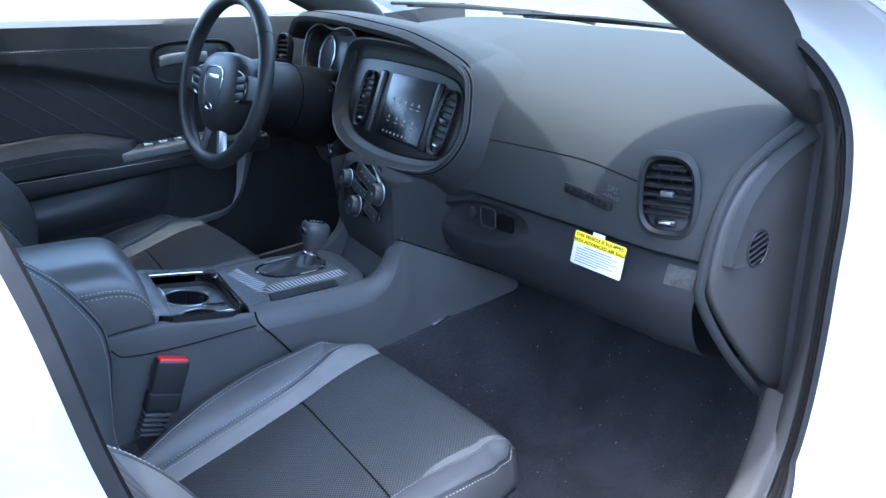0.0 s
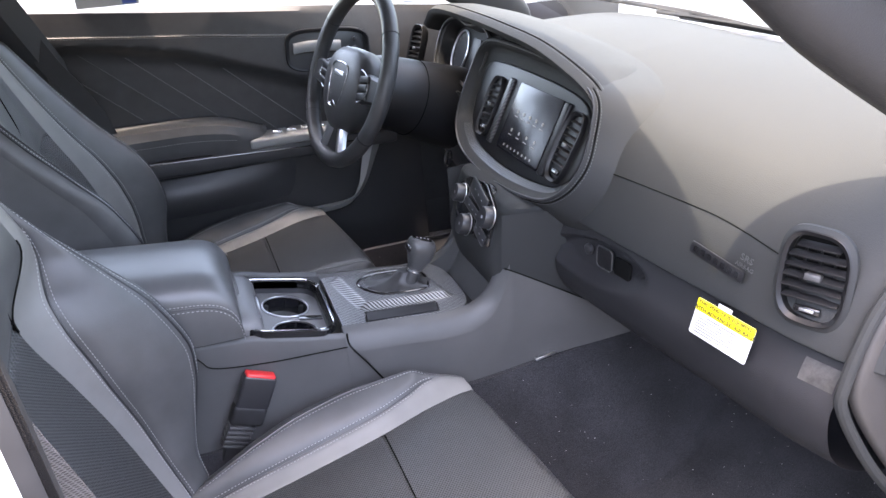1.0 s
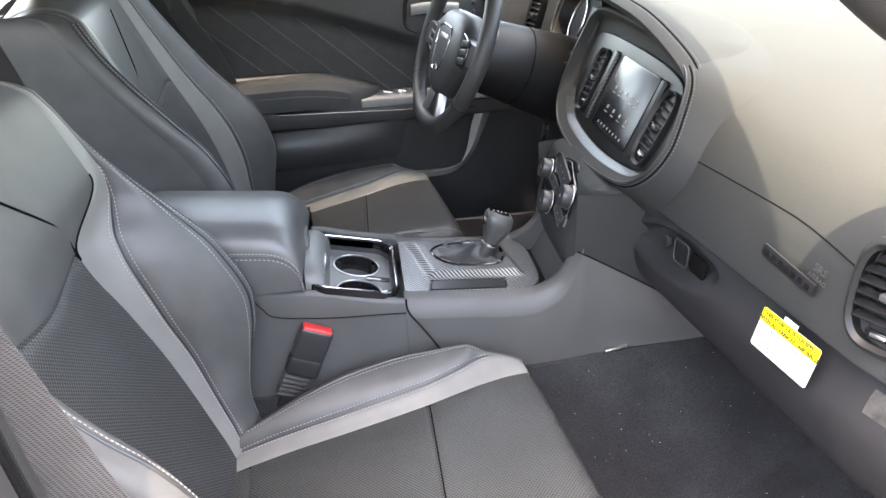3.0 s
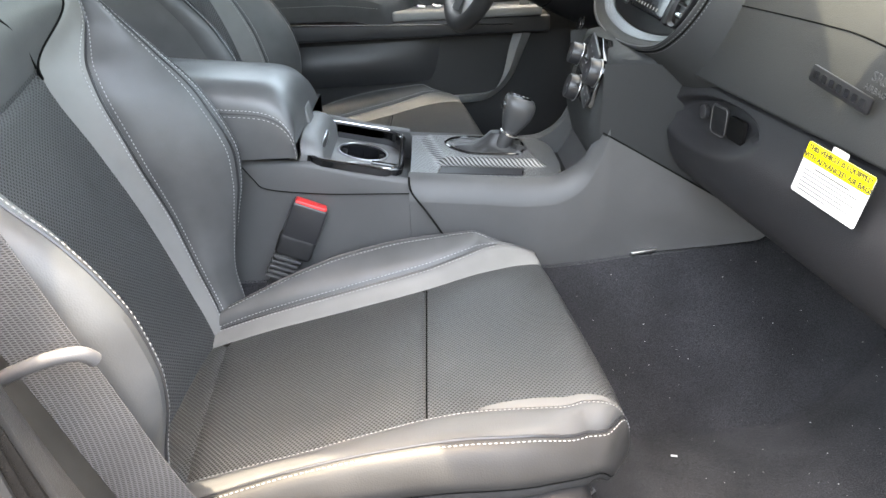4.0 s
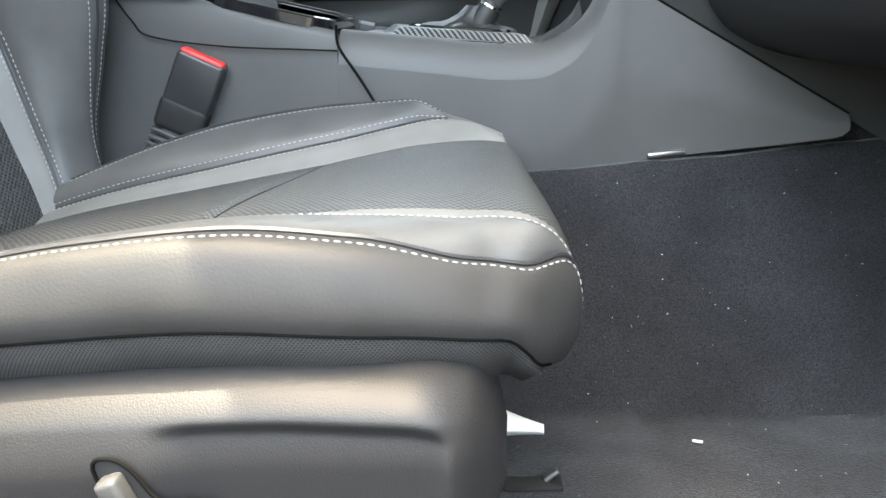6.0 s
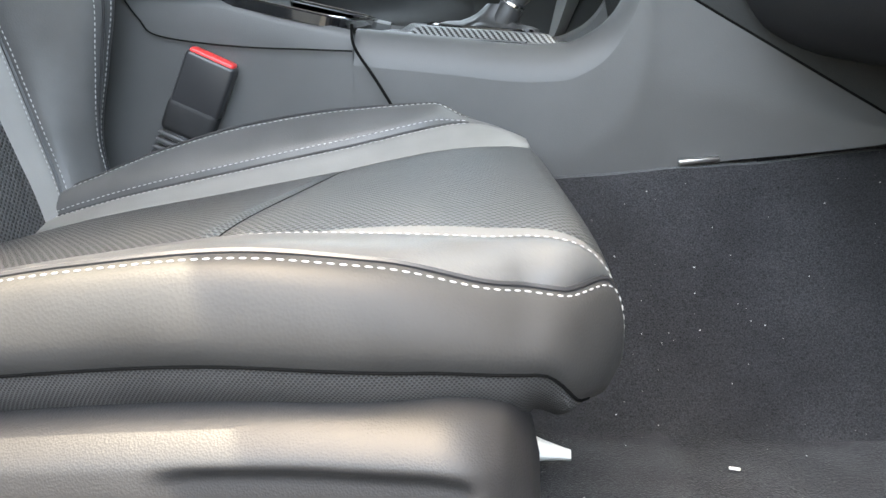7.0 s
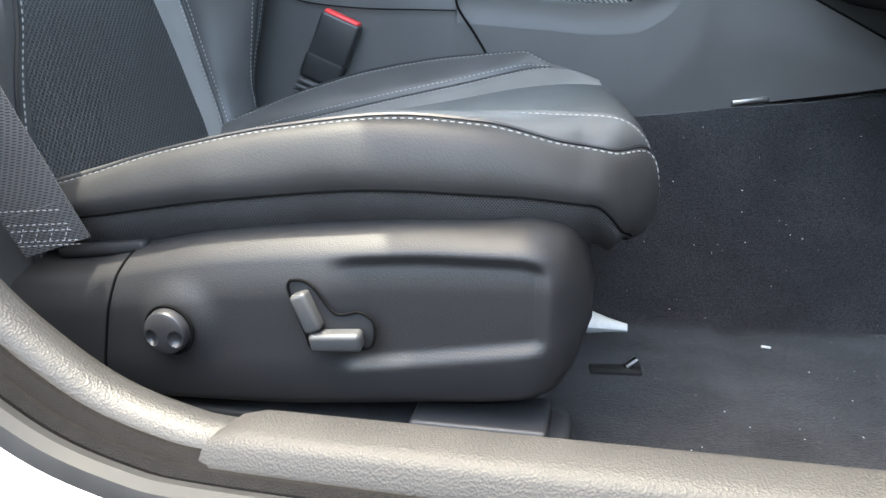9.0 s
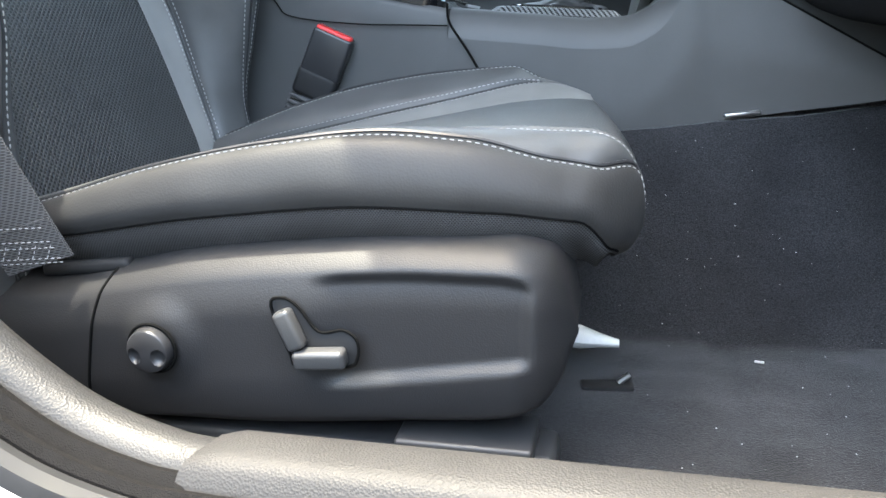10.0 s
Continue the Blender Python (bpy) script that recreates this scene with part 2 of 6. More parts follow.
STUCCO = mat("grey_render", (0.20, 0.195, 0.185), 0.9, grain=0.6, grain_size=0.01, mottle=0.2, mottle_size=0.6)
LINE = mat("white_road_paint", (0.75, 0.75, 0.72), 0.8, mottle=0.15, mottle_size=0.2)
WHITE_PLASTIC = mat("translucent_white_plastic", (0.7, 0.7, 0.68), 0.4, mottle=0.08, mottle_size=0.01)
BLUE = mat("blue_print", (0.1, 0.16, 0.5), 0.5)
SCUFF = mat("scuffed_plastic", (0.042, 0.040, 0.039), 0.6, grain=0.6, grain_size=0.003, mottle=0.5, mottle_size=0.01)

# ---- mesh helpers ----
OFF = {}


def thing(name, at, label, category, group="", kind=""):
    ob = new(name)
    ob.empty_display_size = 0.05
    ob.location = at
    OFF[ob.name] = Vector(at)
    return tagged(ob, label, category, group, kind)


def part(name, vf, material, parent=None, label="", sharp=35, kind=""):
    """Links vertices and faces, given in world metres, as one mesh object."""
    verts, faces = vf
    off = OFF[parent.name] if parent else Vector((0, 0, 0))
    me = bpy.data.meshes.new(name)
    me.from_pydata([tuple(Vector(v) - off) for v in verts], [], [tuple(f) for f in faces])
    me.validate()
    me.materials.append(material)
    for p in me.polygons:
        p.use_smooth = True
    me.set_sharp_from_angle(angle=radians(sharp))
    ob = new(name, me)
    if parent:
        ob.parent = parent
    OFF[ob.name] = off
    return tagged(ob, label, kind=kind)


def join(*vfs):
    V, F = [], []
    for v, f in vfs:
        k = len(V)
        V += [tuple(p) for p in v]
        F += [tuple(i + k for i in q) for q in f]
    return V, F


def cr(x, xs, ys):
    """Smooth curve through knots, held flat past the ends, with no overshoot at the ends."""
    xs, ys = np.asarray(xs, float), np.asarray(ys, float)
    x = float(min(max(x, xs[0]), xs[-1]))
    i = int(min(max(np.searchsorted(xs, x) - 1, 0), len(xs) - 2))
    h = xs[i + 1] - xs[i]
    t = (x - xs[i]) / h
    d = np.diff(ys) / np.diff(xs)

    def tan(k):
        if k == 0:
            return d[0]
        if k == len(xs) - 1:
            return d[-1]
        return 0.0 if d[k - 1] * d[k] <= 0 else 2 * d[k - 1] * d[k] / (d[k - 1] + d[k])

    m0, m1 = tan(i) * h, tan(i + 1) * h
    return float((2 * t**3 - 3 * t**2 + 1) * ys[i] + (t**3 - 2 * t**2 + t) * m0 + (-2 * t**3 + 3 * t**2) * ys[i + 1] + (t**3 - t**2) * m1)


def spline(pts, n=8, closed=False):
    """Catmull-Rom through points (2D or 3D)."""
    P = [np.array(p, float) for p in pts]
    out, N = [], len(P)
    for i in range(N if closed else N - 1):
        p0, p1, p2, p3 = ((P[(i - 1) % N], P[i], P[(i + 1) % N], P[(i + 2) % N]) if closed else (P[max(i - 1, 0)], P[i], P[i + 1], P[min(i + 2, N - 1)]))
        for k in range(n):
            t = k / n
            out.append(0.5 * (2 * p1 + (p2 - p0) * t + (2 * p0 - 5 * p1 + 4 * p2 - p3) * t**2 + (3 * p1 - p0 - 3 * p2 + p3) * t**3))
    if not closed:
        out.append(P[-1])
    return out


def grid(rows, close_u=False, close_v=False):
    """Quads over rows of equal length."""
    R, C = len(rows), len(rows[0])
    V = [tuple(p) for r in rows for p in r]
    F = []
    for i in range(R if close_v else R - 1):
        for j in range(C if close_u else C - 1):
            a, b = i * C + j, i * C + (j + 1) % C
            c, d = ((i + 1) % R) * C + (j + 1) % C, ((i + 1) % R) * C + j
            F.append((a, b, c, d))
    return V, F


def loft(rings, caps=True):
    V, F = grid(rings, close_u=True)
    C = len(rings[0])
    if caps:
        F.append(tuple(reversed(range(C))))
        F.append(tuple(range((len(rings) - 1) * C, len(rings) * C)))
    return V, F


def tube(pts, r, n=8, closed=False, caps=True):
    P = [Vector(p) for p in pts]
    rings, N = [], len(P)
    ref = None
    for i, p in enumerate(P):
        a, b = (P[(i - 1) % N], P[(i + 1) % N]) if closed else (P[max(i - 1, 0)], P[min(i + 1, N - 1)])
        t = (b - a).normalized()
        if ref is None:
            ref = t.orthogonal().normalized()
        ref = (ref - t * ref.dot(t)).normalized()
        bi = t.cross(ref)
        rr = r(i / max(N - 1, 1)) if callable(r) else r
        rings.append([tuple(p + rr * (ref * math.cos(2 * math.pi * k / n) + bi * math.sin(2 * math.pi * k / n))) for k in range(n)])
    if closed:
        return grid(rings, close_u=True, close_v=True)
    return loft(rings, caps)


def dashes(pts, length=0.0042, gap=0.0024, r=0.0005, lift=(0, 0, 0)):
    """Short threads laid along a line: one mesh of many small spindles."""
    P = [Vector(p) for p in pts]
    d = [0.0]
    for a, b in zip(P, P[1:]):
        d.append(d[-1] + (b - a).length)
    up = Vector(lift)

    def at(s):
        i = int(min(max(np.searchsorted(d, s) - 1, 0), len(P) - 2))
        w = (s - d[i]) / max(d[i + 1] - d[i], 1e-9)
        return P[i].lerp(P[i + 1], w) + up

    out, s = [], 0.0
    while s + length < d[-1]:
        a, b = at(s), at(s + length)
        t = (b - a).normalized()
        u = t.orthogonal().normalized()
        w = t.cross(u)
        ring = lambda c, q: [tuple(c + q * (u * math.cos(k * math.pi / 2) + w * math.sin(k * math.pi / 2))) for k in range(4)]
        V = [tuple(a)] + ring(a.lerp(b, 0.25), r) + ring(a.lerp(b, 0.75), r) + [tuple(b)]
        F = [(0, 2, 1), (0, 3, 2), (0, 4, 3), (0, 1, 4), (9, 5, 6), (9, 6, 7), (9, 7, 8), (9, 8, 5)]
        F += [(1 + k, 1 + (k + 1) % 4, 5 + (k + 1) % 4, 5 + k) for k in range(4)]
        out.append((V, F))
        s += length + gap
    return join(*out) if out else ([], [])


def rbox(size, bevel, m=None, seg=3):
    """A box with rounded edges, at the pose m."""
    bm = bmesh.new()
    bmesh.ops.create_cube(bm, size=1.0)
    for v in bm.verts:
        v.co = Vector((v.co.x * size[0], v.co.y * size[1], v.co.z * size[2]))
    if bevel:
        bmesh.ops.bevel(bm, geom=bm.edges[:], offset=bevel, segments=seg, profile=0.5, affect="EDGES")
    if m is not None:
        bm.transform(m)
    bm.verts.index_update()
    out = [v.co.copy() for v in bm.verts], [tuple(v.index for v in f.verts) for f in bm.faces]
    bm.free()
    return out


def box(x0, x1, y0, y1, z0, z1, r=0.004):
    return rbox((x1 - x0, y1 - y0, z1 - z0), r, pose((x0 + x1) / 2, (y0 + y1) / 2, (z0 + z1) / 2))


def local(vf, m):
    return [m @ Vector(v) for v in vf[0]], vf[1]


def plate(outline, depth, m, bevel=0.001, seg=2, dish=0.0):
    """A slab from a flat outline (x, y), rising to z = depth with a rounded upper edge, then laid at the pose m."""
    P = [Vector((p[0], p[1])) for p in outline]
    N = len(P)
    area = sum(P[i].x * P[(i + 1) % N].y - P[(i + 1) % N].x * P[i].y for i in range(N))
    if area < 0:
        P.reverse()

    def inset(q):
        out = []
        for i in range(N):
            a, b, c = P[i - 1], P[i], P[(i + 1) % N]
            n1, n2 = (b - a).normalized(), (c - b).normalized()
            nn = Vector((-(n1.y + n2.y), n1.x + n2.x))
            nn = nn.normalized() if nn.length > 1e-9 else Vector((-n1.y, n1.x))
            out.append(b + nn * q)
        return out

    rings = [[m @ Vector((p.x, p.y, 0)) for p in P]]
    for k in range(seg + 1):
        a = k / seg * math.pi / 2
        rings.append([m @ Vector((p.x, p.y, depth - bevel + bevel * math.sin(a))) for p in inset(bevel * (1 - math.cos(a)))])
    if dish:
        rings.append([m @ Vector((p.x, p.y, depth - dish)) for p in inset(bevel + abs(dish) * 1.5)])
    return loft(rings)


def rrect(w, h, r, n=5):
    pts = []
    for cx, cy, a0 in ((w / 2 - r, h / 2 - r, 0), (-w / 2 + r, h / 2 - r, 90), (-w / 2 + r, -h / 2 + r, 180), (w / 2 - r, -h / 2 + r, 270)):
        for k in range(n + 1):
            a = radians(a0 + 90 * k / n)
            pts.append((cx + r * math.cos(a), cy + r * math.sin(a)))
    return pts


def disc(r, n=32):
    return [(r * math.cos(2 * math.pi * k / n), r * math.sin(2 * math.pi * k / n)) for k in range(n)]


def turned(profile, m, n=32):
    """A turned form: (radius, height) round the z axis of the pose m."""
    rings = [[m @ Vector((max(r, 1e-4) * math.cos(2 * math.pi * k / n), max(r, 1e-4) * math.sin(2 * math.pi * k / n), h)) for k in range(n)] for r, h in profile]
    return loft(rings)


def ringplate(outer, inner, depth_o, depth_i, m):
    """A frame between two outlines of equal count, from one height to another, with an outer skirt."""
    rings = [[m @ Vector((p[0], p[1], -0.006)) for p in outer], [m @ Vector((p[0], p[1], depth_o)) for p in outer]]
    mid = [((a[0] * 0.75 + b[0] * 0.25), (a[1] * 0.75 + b[1] * 0.25)) for a, b in zip(outer, inner)]
    rings.append([m @ Vector((p[0], p[1], depth_o + 0.0012)) for p in mid])
    rings.append([m @ Vector((p[0], p[1], depth_i)) for p in inner])
    rings.append([m @ Vector((p[0], p[1], -0.012)) for p in inner])
    return grid(rings, close_u=True)


def axes(origin, xdir, ydir):
    """A pose from an origin and the directions of its x and (about) y."""
    x = Vector(xdir).normalized()
    y = Vector(ydir)
    z = x.cross(y).normalized()
    y = z.cross(x)
    return Matrix(((x.x, y.x, z.x, origin[0]), (x.y, y.y, z.y, origin[1]), (x.z, y.z, z.z, origin[2]), (0, 0, 0, 1)))


def text_vf(body, size, m, depth=0.0004, bold=0.0):
    cu = bpy.data.curves.new("lettering", "FONT")
    cu.body, cu.size, cu.extrude, cu.align_x, cu.align_y = body, size, depth, "CENTER", "CENTER"
    cu.resolution_u, cu.offset = 2, bold
    ob = bpy.data.objects.new("lettering", cu)
    scene.collection.objects.link(ob)
    dg = bpy.context.evaluated_depsgraph_get()
    me = bpy.data.meshes.new_from_object(ob.evaluated_get(dg))
    out = [m @ v.co for v in me.vertices], [tuple(p.vertices) for p in me.polygons]
    bpy.data.objects.remove(ob)
    bpy.data.curves.remove(cu)
    bpy.data.meshes.remove(me)
    return out

CY = 0.02          # the car's middle plane
GROUND = -0.30

# ---- the setting: ground, body, floor, roof, glass ----
ground = part("ground", grid([[(x, y, GROUND + 0.02 * noise.noise((x * 0.05, y * 0.05, 0))) for y in (-400, -60, -20, -8, -4, 0, 4, 8, 20, 60, 400)] for x in (-400, -60, -20, -8, -4, 0, 4, 8, 20, 60, 400)]), ASPHALT)
tagged(ground, "sunlit grey asphalt of a parking lot", "ground", kind="structure")
for k, (x0, y0, x1, y1) in enumerate(((3.2, 3.0, 9.0, 3.12), (3.2, 6.0, 9.0, 6.12), (3.2, 0.0, 9.0, 0.12), (3.2, 9.0, 9.0, 9.12), (9.4, -4.0, 9.52, 14.0), (12.8, -4.0, 12.92, 16.0))):
    ln = part("parking_line", grid([[(x0, y0, GROUND + 0.024), (x0, y1, GROUND + 0.024)], [(x1, y0, GROUND + 0.024), (x1, y1, GROUND + 0.024)]]), LINE)
    tagged(ln, "worn white painted parking bay line on asphalt", "road marking", "parking bay lines", "structure")

# Added out of view behind the camera; cuts low sky light through the doorway.
sky_block_wall = part("wall_sky_block", box(-16, 16, -6.4, -6.0, GROUND - 0.1, 1.9, 0.02), STUCCO)
tagged(sky_block_wall, "plain grey rendered wall, unseen, added to block low sky light", "wall", kind="structure")

# outline of the front door opening in x, z; the y of the opening follows its height
LOOP = [(0.10, 0.113), (0.22, 0.111), (0.35, 0.110), (0.46, 0.111), (0.53, 0.117), (0.585, 0.145), (0.622, 0.20), (0.642, 0.287), (0.651, 0.389), (0.655, 0.509), (0.668, 0.60), (0.678, 0.66), (0.670, 0.71), (0.635, 0.757),
        (0.565, 0.808), (0.43, 0.890), (0.27, 0.965), (0.10, 1.005), (-0.05, 1.02), (-0.16, 1.01), (-0.215, 0.965), (-0.218, 0.90), (-0.202, 0.80), (-0.186, 0.71), (-0.176, 0.60),
        (-0.163, 0.52), (-0.137, 0.40), (-0.108, 0.30), (-0.088, 0.249), (-0.066, 0.208), (-0.034, 0.171), (0.014, 0.135), (0.06, 0.118)]
LOOP_S = spline(LOOP, 6, True)


def lean_rear(z):
    """The rear pillar stays upright longer and then turns in to the roof."""
    return 0.30 * min(max(0.0, (z - 0.64) / 0.38), 1.0) ** 2.2


def lean(z):
    """How far the car's side leans inwards at a height."""
    if z > 0.85:
        z = 0.85 + 0.2 * (1 - math.exp(-(z - 0.85) / 0.2))
    return 0.0 if z < 0.5 else 0.30 * ((z - 0.5) / 0.5) ** 2.2


def sweep_opening(profile, ids=None, side=-1, close=True):
    """Carries a profile of (outwards from the opening, y) round the door opening."""
    N = len(LOOP_S)

    def sq(p, y):
        """Along the windscreen pillar and hinge pillar the seals lie closer together."""
        f = min(max((p[0] - 0.46) / 0.12, 0), 1)
        f = f * f * (3 - 2 * f) * min(max((p[1] - 0.12) / 0.08, 0), 1)
        if p[0] < 0.0:
            f = min(max((p[1] - 0.34) / 0.16, 0), 1)
        return y if y > -0.737 else (-0.737 + (y + 0.737) * (1 - 0.65 * f) if y > -0.784 else y + 0.0306 * f)

    def ln(p, z):
        return lean_rear(z) if p[0] < -0.1 else lean(z)

    rows = []
    for i in (ids if ids is not None else range(N)):
        p, a, b = LOOP_S[i % N], LOOP_S[(i - 1) % N], LOOP_S[(i + 1) % N]
        t = (b - a) / np.linalg.norm(b - a)
        n = np.array([t[1], -t[0]])
        rows.append([(p[0] + n[0] * o, (y + ln(p, p[1] + n[1] * o)) if side < 0 else 2 * CY - (y + ln(p, p[1] + n[1] * o)), p[1] + n[1] * o) for o, y in ((o_, sq(p, y_)) for o_, y_ in (profile(p) if callable(profile) else profile))])
    return grid(rows, close_v=close and ids is None)




def trim_prof(p):
    """Plastic trim inside the seal; on the rear pillar it turns into a broad face."""
    b = min(max((p[1] - 0.24) / 0.2, 0), 1) if p[0] < 0 else 0.0
    f = min(max((p[1] - 0.2) / 0.15, 0), 1) if p[0] > 0.4 and p[1] < 0.7 else 0.0
    mix = lambda u, v, w=0.0: u + (v - u) * b + w * f
    return [(mix(0.06, 0.075, 0.05), mix(-0.680, -0.668)), (mix(0.022, 0.046, 0.03), mix(-0.700, -0.690)), (mix(0.004, 0.026, 0.02), mix(-0.710, -0.701)), (mix(-0.001, 0.012, 0.012), mix(-0.718, -0.713)), (mix(-0.001, 0.004, 0.006), mix(-0.728, -0.727)), (0.003, -0.737), (0.009, -0.741)]


def flange_prof(p):
    k = 1.0 - 0.78 * min(max((p[1] - 0.60) / 0.10, 0), 1) if p[0] > 0 else 1.0 - 0.6 * min(max((p[1] - 0.85) / 0.1, 0), 1)
    return [(0.014, -0.780), (0.018, -0.788), (0.018 + 0.012 * k, -0.795), (0.018 + 0.032 * k, -0.803), (0.018 + 0.062 * k, -0.825), (0.018 + 0.092 * k, -0.860), (0.018 + 0.107 * k, -0.880)]


def outer_prof(p):
    k = 1.0 - 0.95 * min(max((p[1] - 0.58) / 0.08, 0), 1) if p[0] > 0 else 1.0 - 0.9 * min(max((p[1] - 0.80) / 0.08, 0), 1)
    e = 0.018 + 0.107 * (1.0 - 0.78 * min(max((p[1] - 0.60) / 0.10, 0), 1) if p[0] > 0 else 1.0 - 0.6 * min(max((p[1] - 0.85) / 0.1, 0), 1))
    return [(e, -0.880), (e + 0.003, -0.890), (e + 0.035 * k, -0.895), (e + 0.115 * k, -0.902)]


seal_prof = [(0.010, -0.739), (0.004, -0.744), (0.002, -0.749), (0.006, -0.7545), (0.0075, -0.756), (0.004, -0.7585), (0.003, -0.762), (0.007, -0.766), (0.014, -0.767)]
bulb_prof = [(0.012, -0.765), (0.006, -0.769), (0.004, -0.775), (0.007, -0.781), (0.014, -0.784), (0.02, -0.784)]
bodyside = thing("car_body", (0.2, CY, GROUND), "white painted car body with open passenger front doorway", "car body", kind="structure")
OFF[bodyside.name] = Vector((0.2, CY, GROUND))
part("door_frame_paint", sweep_opening(flange_prof), PAINT, bodyside, "white painted door frame flange")
part("outer_side_paint", sweep_opening(outer_prof), PAINT, bodyside)
part("opening_trim", sweep_opening(trim_prof), TRIM, bodyside, "grained grey-black plastic trim round the doorway")
part("flocked_seal", sweep_opening(seal_prof), FLOCK, bodyside, "flocked dark weatherstrip")
part("rubber_bulb_seal", sweep_opening(bulb_prof), RUBBER, bodyside, "black rubber bulb seal")


# rear door skin (shut), front wing and rocker below, as shaped sheets with the car's waist
def skin(x0, x1, z0, z1, n=24, y0=-0.9):
    rows = []
    for i in range(n + 1):
        z = z0 + (z1 - z0) * i / n
        y = y0 - 0.05 * math.sin(min(max((z + 0.1) / 0.9, 0), 1) * math.pi) + max(0, z - 0.72) * 0.5
        rows.append([(x0 + (x1 - x0) * k / 12, y + 0.03 * max(0, (x0 + (x1 - x0) * k / 12) - 1.2), z) for k in range(13)])
    return grid(rows)


part("rear_door_skin", skin(-1.25, -0.335, -0.02, 0.80), PAINT, bodyside)
part("front_wing", skin(0.885, 2.3, -0.1, 0.62), PAINT, bodyside)
part("rocker_panel", skin(-1.3, 1.0, -0.2, -0.02, 6, -0.89), PAINT, bodyside)
part("hood", grid([[(x, y, 0.640 - 0.10 * (x - 1.05) - 0.07 * ((y - CY) / 0.8) ** 2 + 0.012 * math.exp(-(((abs(y - CY)) - 0.35) / 0.06) ** 2)) for y in np.linspace(-0.86, 0.9, 33)] for x in np.linspace(1.08, 2.35, 12)]), PAINT, bodyside, "white engine hood")
part("left_side_skin", grid([[(x, 0.93, z) for x in (-1.3, 2.3)] for z in (-0.2, 0.3, 0.72)]), PAINT, bodyside)

# roof: painted shell over a pale headliner, with windscreen pillar and header
def roof_pt(x, y, dz=0.0):
    x = x + 0.10 * (1 - ((y - CY) / 0.57) ** 2) * max(0, (x + 1.5) / 1.8)
    return (x, y, 1.055 + dz - 0.05 * ((y - CY) / 0.62) ** 2 - 0.10 * max(0, x - 0.1) ** 2 - 0.04 * max(0, -0.5 - x) ** 2)


roof = part("roof", grid([[roof_pt(x, y, 0.03) for y in np.linspace(-0.55, 0.59, 17)] for x in np.linspace(-1.5, 0.40, 15)]), PAINT)
tagged(roof, "white painted car roof", "roof", kind="structure")
ceiling = part("ceiling", grid([[roof_pt(x, y, -0.015) for y in np.linspace(-0.53, 0.57, 17)] for x in np.linspace(-1.5, 0.39, 15)]), HEADLINER)
tagged(ceiling, "pale cloth headliner under the roof", "headliner", kind="structure")

# windscreen pillars with dark trim
def pillar(side):
    f = (lambda y: y) if side < 0 else (lambda y: 2 * CY - y)
    path = spline([(0.25, -0.600, 1.02), (0.36, -0.625, 0.925), (0.44, -0.64, 0.855), (0.545, -0.65, 0.785), (0.62, -0.655, 0.738), (0.70, -0.66, 0.685), (0.745, -0.665, 0.635), (0.765, -0.675, 0.58)], 6)
    rows = []
    for i, p in enumerate(path):
        k = i / (len(path) - 1)
        prof = [(0.06, 0.044), (0.0, 0.040), (-0.030, 0.030), (-0.036, 0.010), (-0.030, -0.008), (-0.010, -0.022), (0.05, -0.024), (0.09, -0.02), (0.09, 0.03)]
        prof = spline(prof, 3, True)
        rows.append([(p[0] + a * 0.55 * (1 - 0.4 * k) + 0.02, f(p[1] + b), p[2] + a * 0.75) for a, b in prof])
    return loft(rows)


for side, nm in ((-1, "windscreen_pillar"), (1, "windscreen_pillar")):
    pl = part(nm, pillar(side), TRIM)
    tagged(pl, "dark plastic trim of the windscreen pillar", "pillar", "windscreen pillars", "structure")
wind = part("windscreen", grid([[(0.46 + 0.60 * v - (0.10 + 0.03 * v) * u * u, CY + u * (0.60 + 0.12 * v), 1.02 - 0.36 * v - 0.04 * u * u * (1 - v)) for u in np.linspace(-1, 1, 17)] for v in np.linspace(0, 1, 9)]), WINDSCREEN)
tagged(wind, "clear laminated windscreen", "windscreen", kind="structure")

# carpeted floor: flat well, tunnel flank, toe board, edge towards the sill
def carpet_z(x, y):
    z = 0.0
    z = max(z, (0.208 + 0.10 * max(-0.1, x - 0.40)) * min(max((abs(y - CY) * -1 + 0.30) / 0.150, 0), 1) ** 1.25)
    d = x - 0.67
    z = max(z, 0.425 * (d + math.sqrt(d * d + 0.0036)) - 0.004) if x < 1.1 else 0.4
    z = max(z, 0.09 * min(max((abs(y - CY) - 0.655) / 0.06, 0), 1) ** 1.5)
    return z + 0.003 * noise.noise((x * 9, y * 9, 0)) + 0.0015 * noise.noise((x * 30, y * 30, 3)) - 0.006 * math.exp(-((x - 0.415) / 0.012) ** 2) * (1 if y < -0.2 else 0)


fl = part("floor", grid([[(x, y, carpet_z(x, y)) for y in np.linspace(-0.735, 0.775, 152)] for x in np.linspace(-1.3, 1.1, 161)]), CARPET)
tagged(fl, "dark charcoal carpet of the footwell, dusty", "carpet", kind="structure")

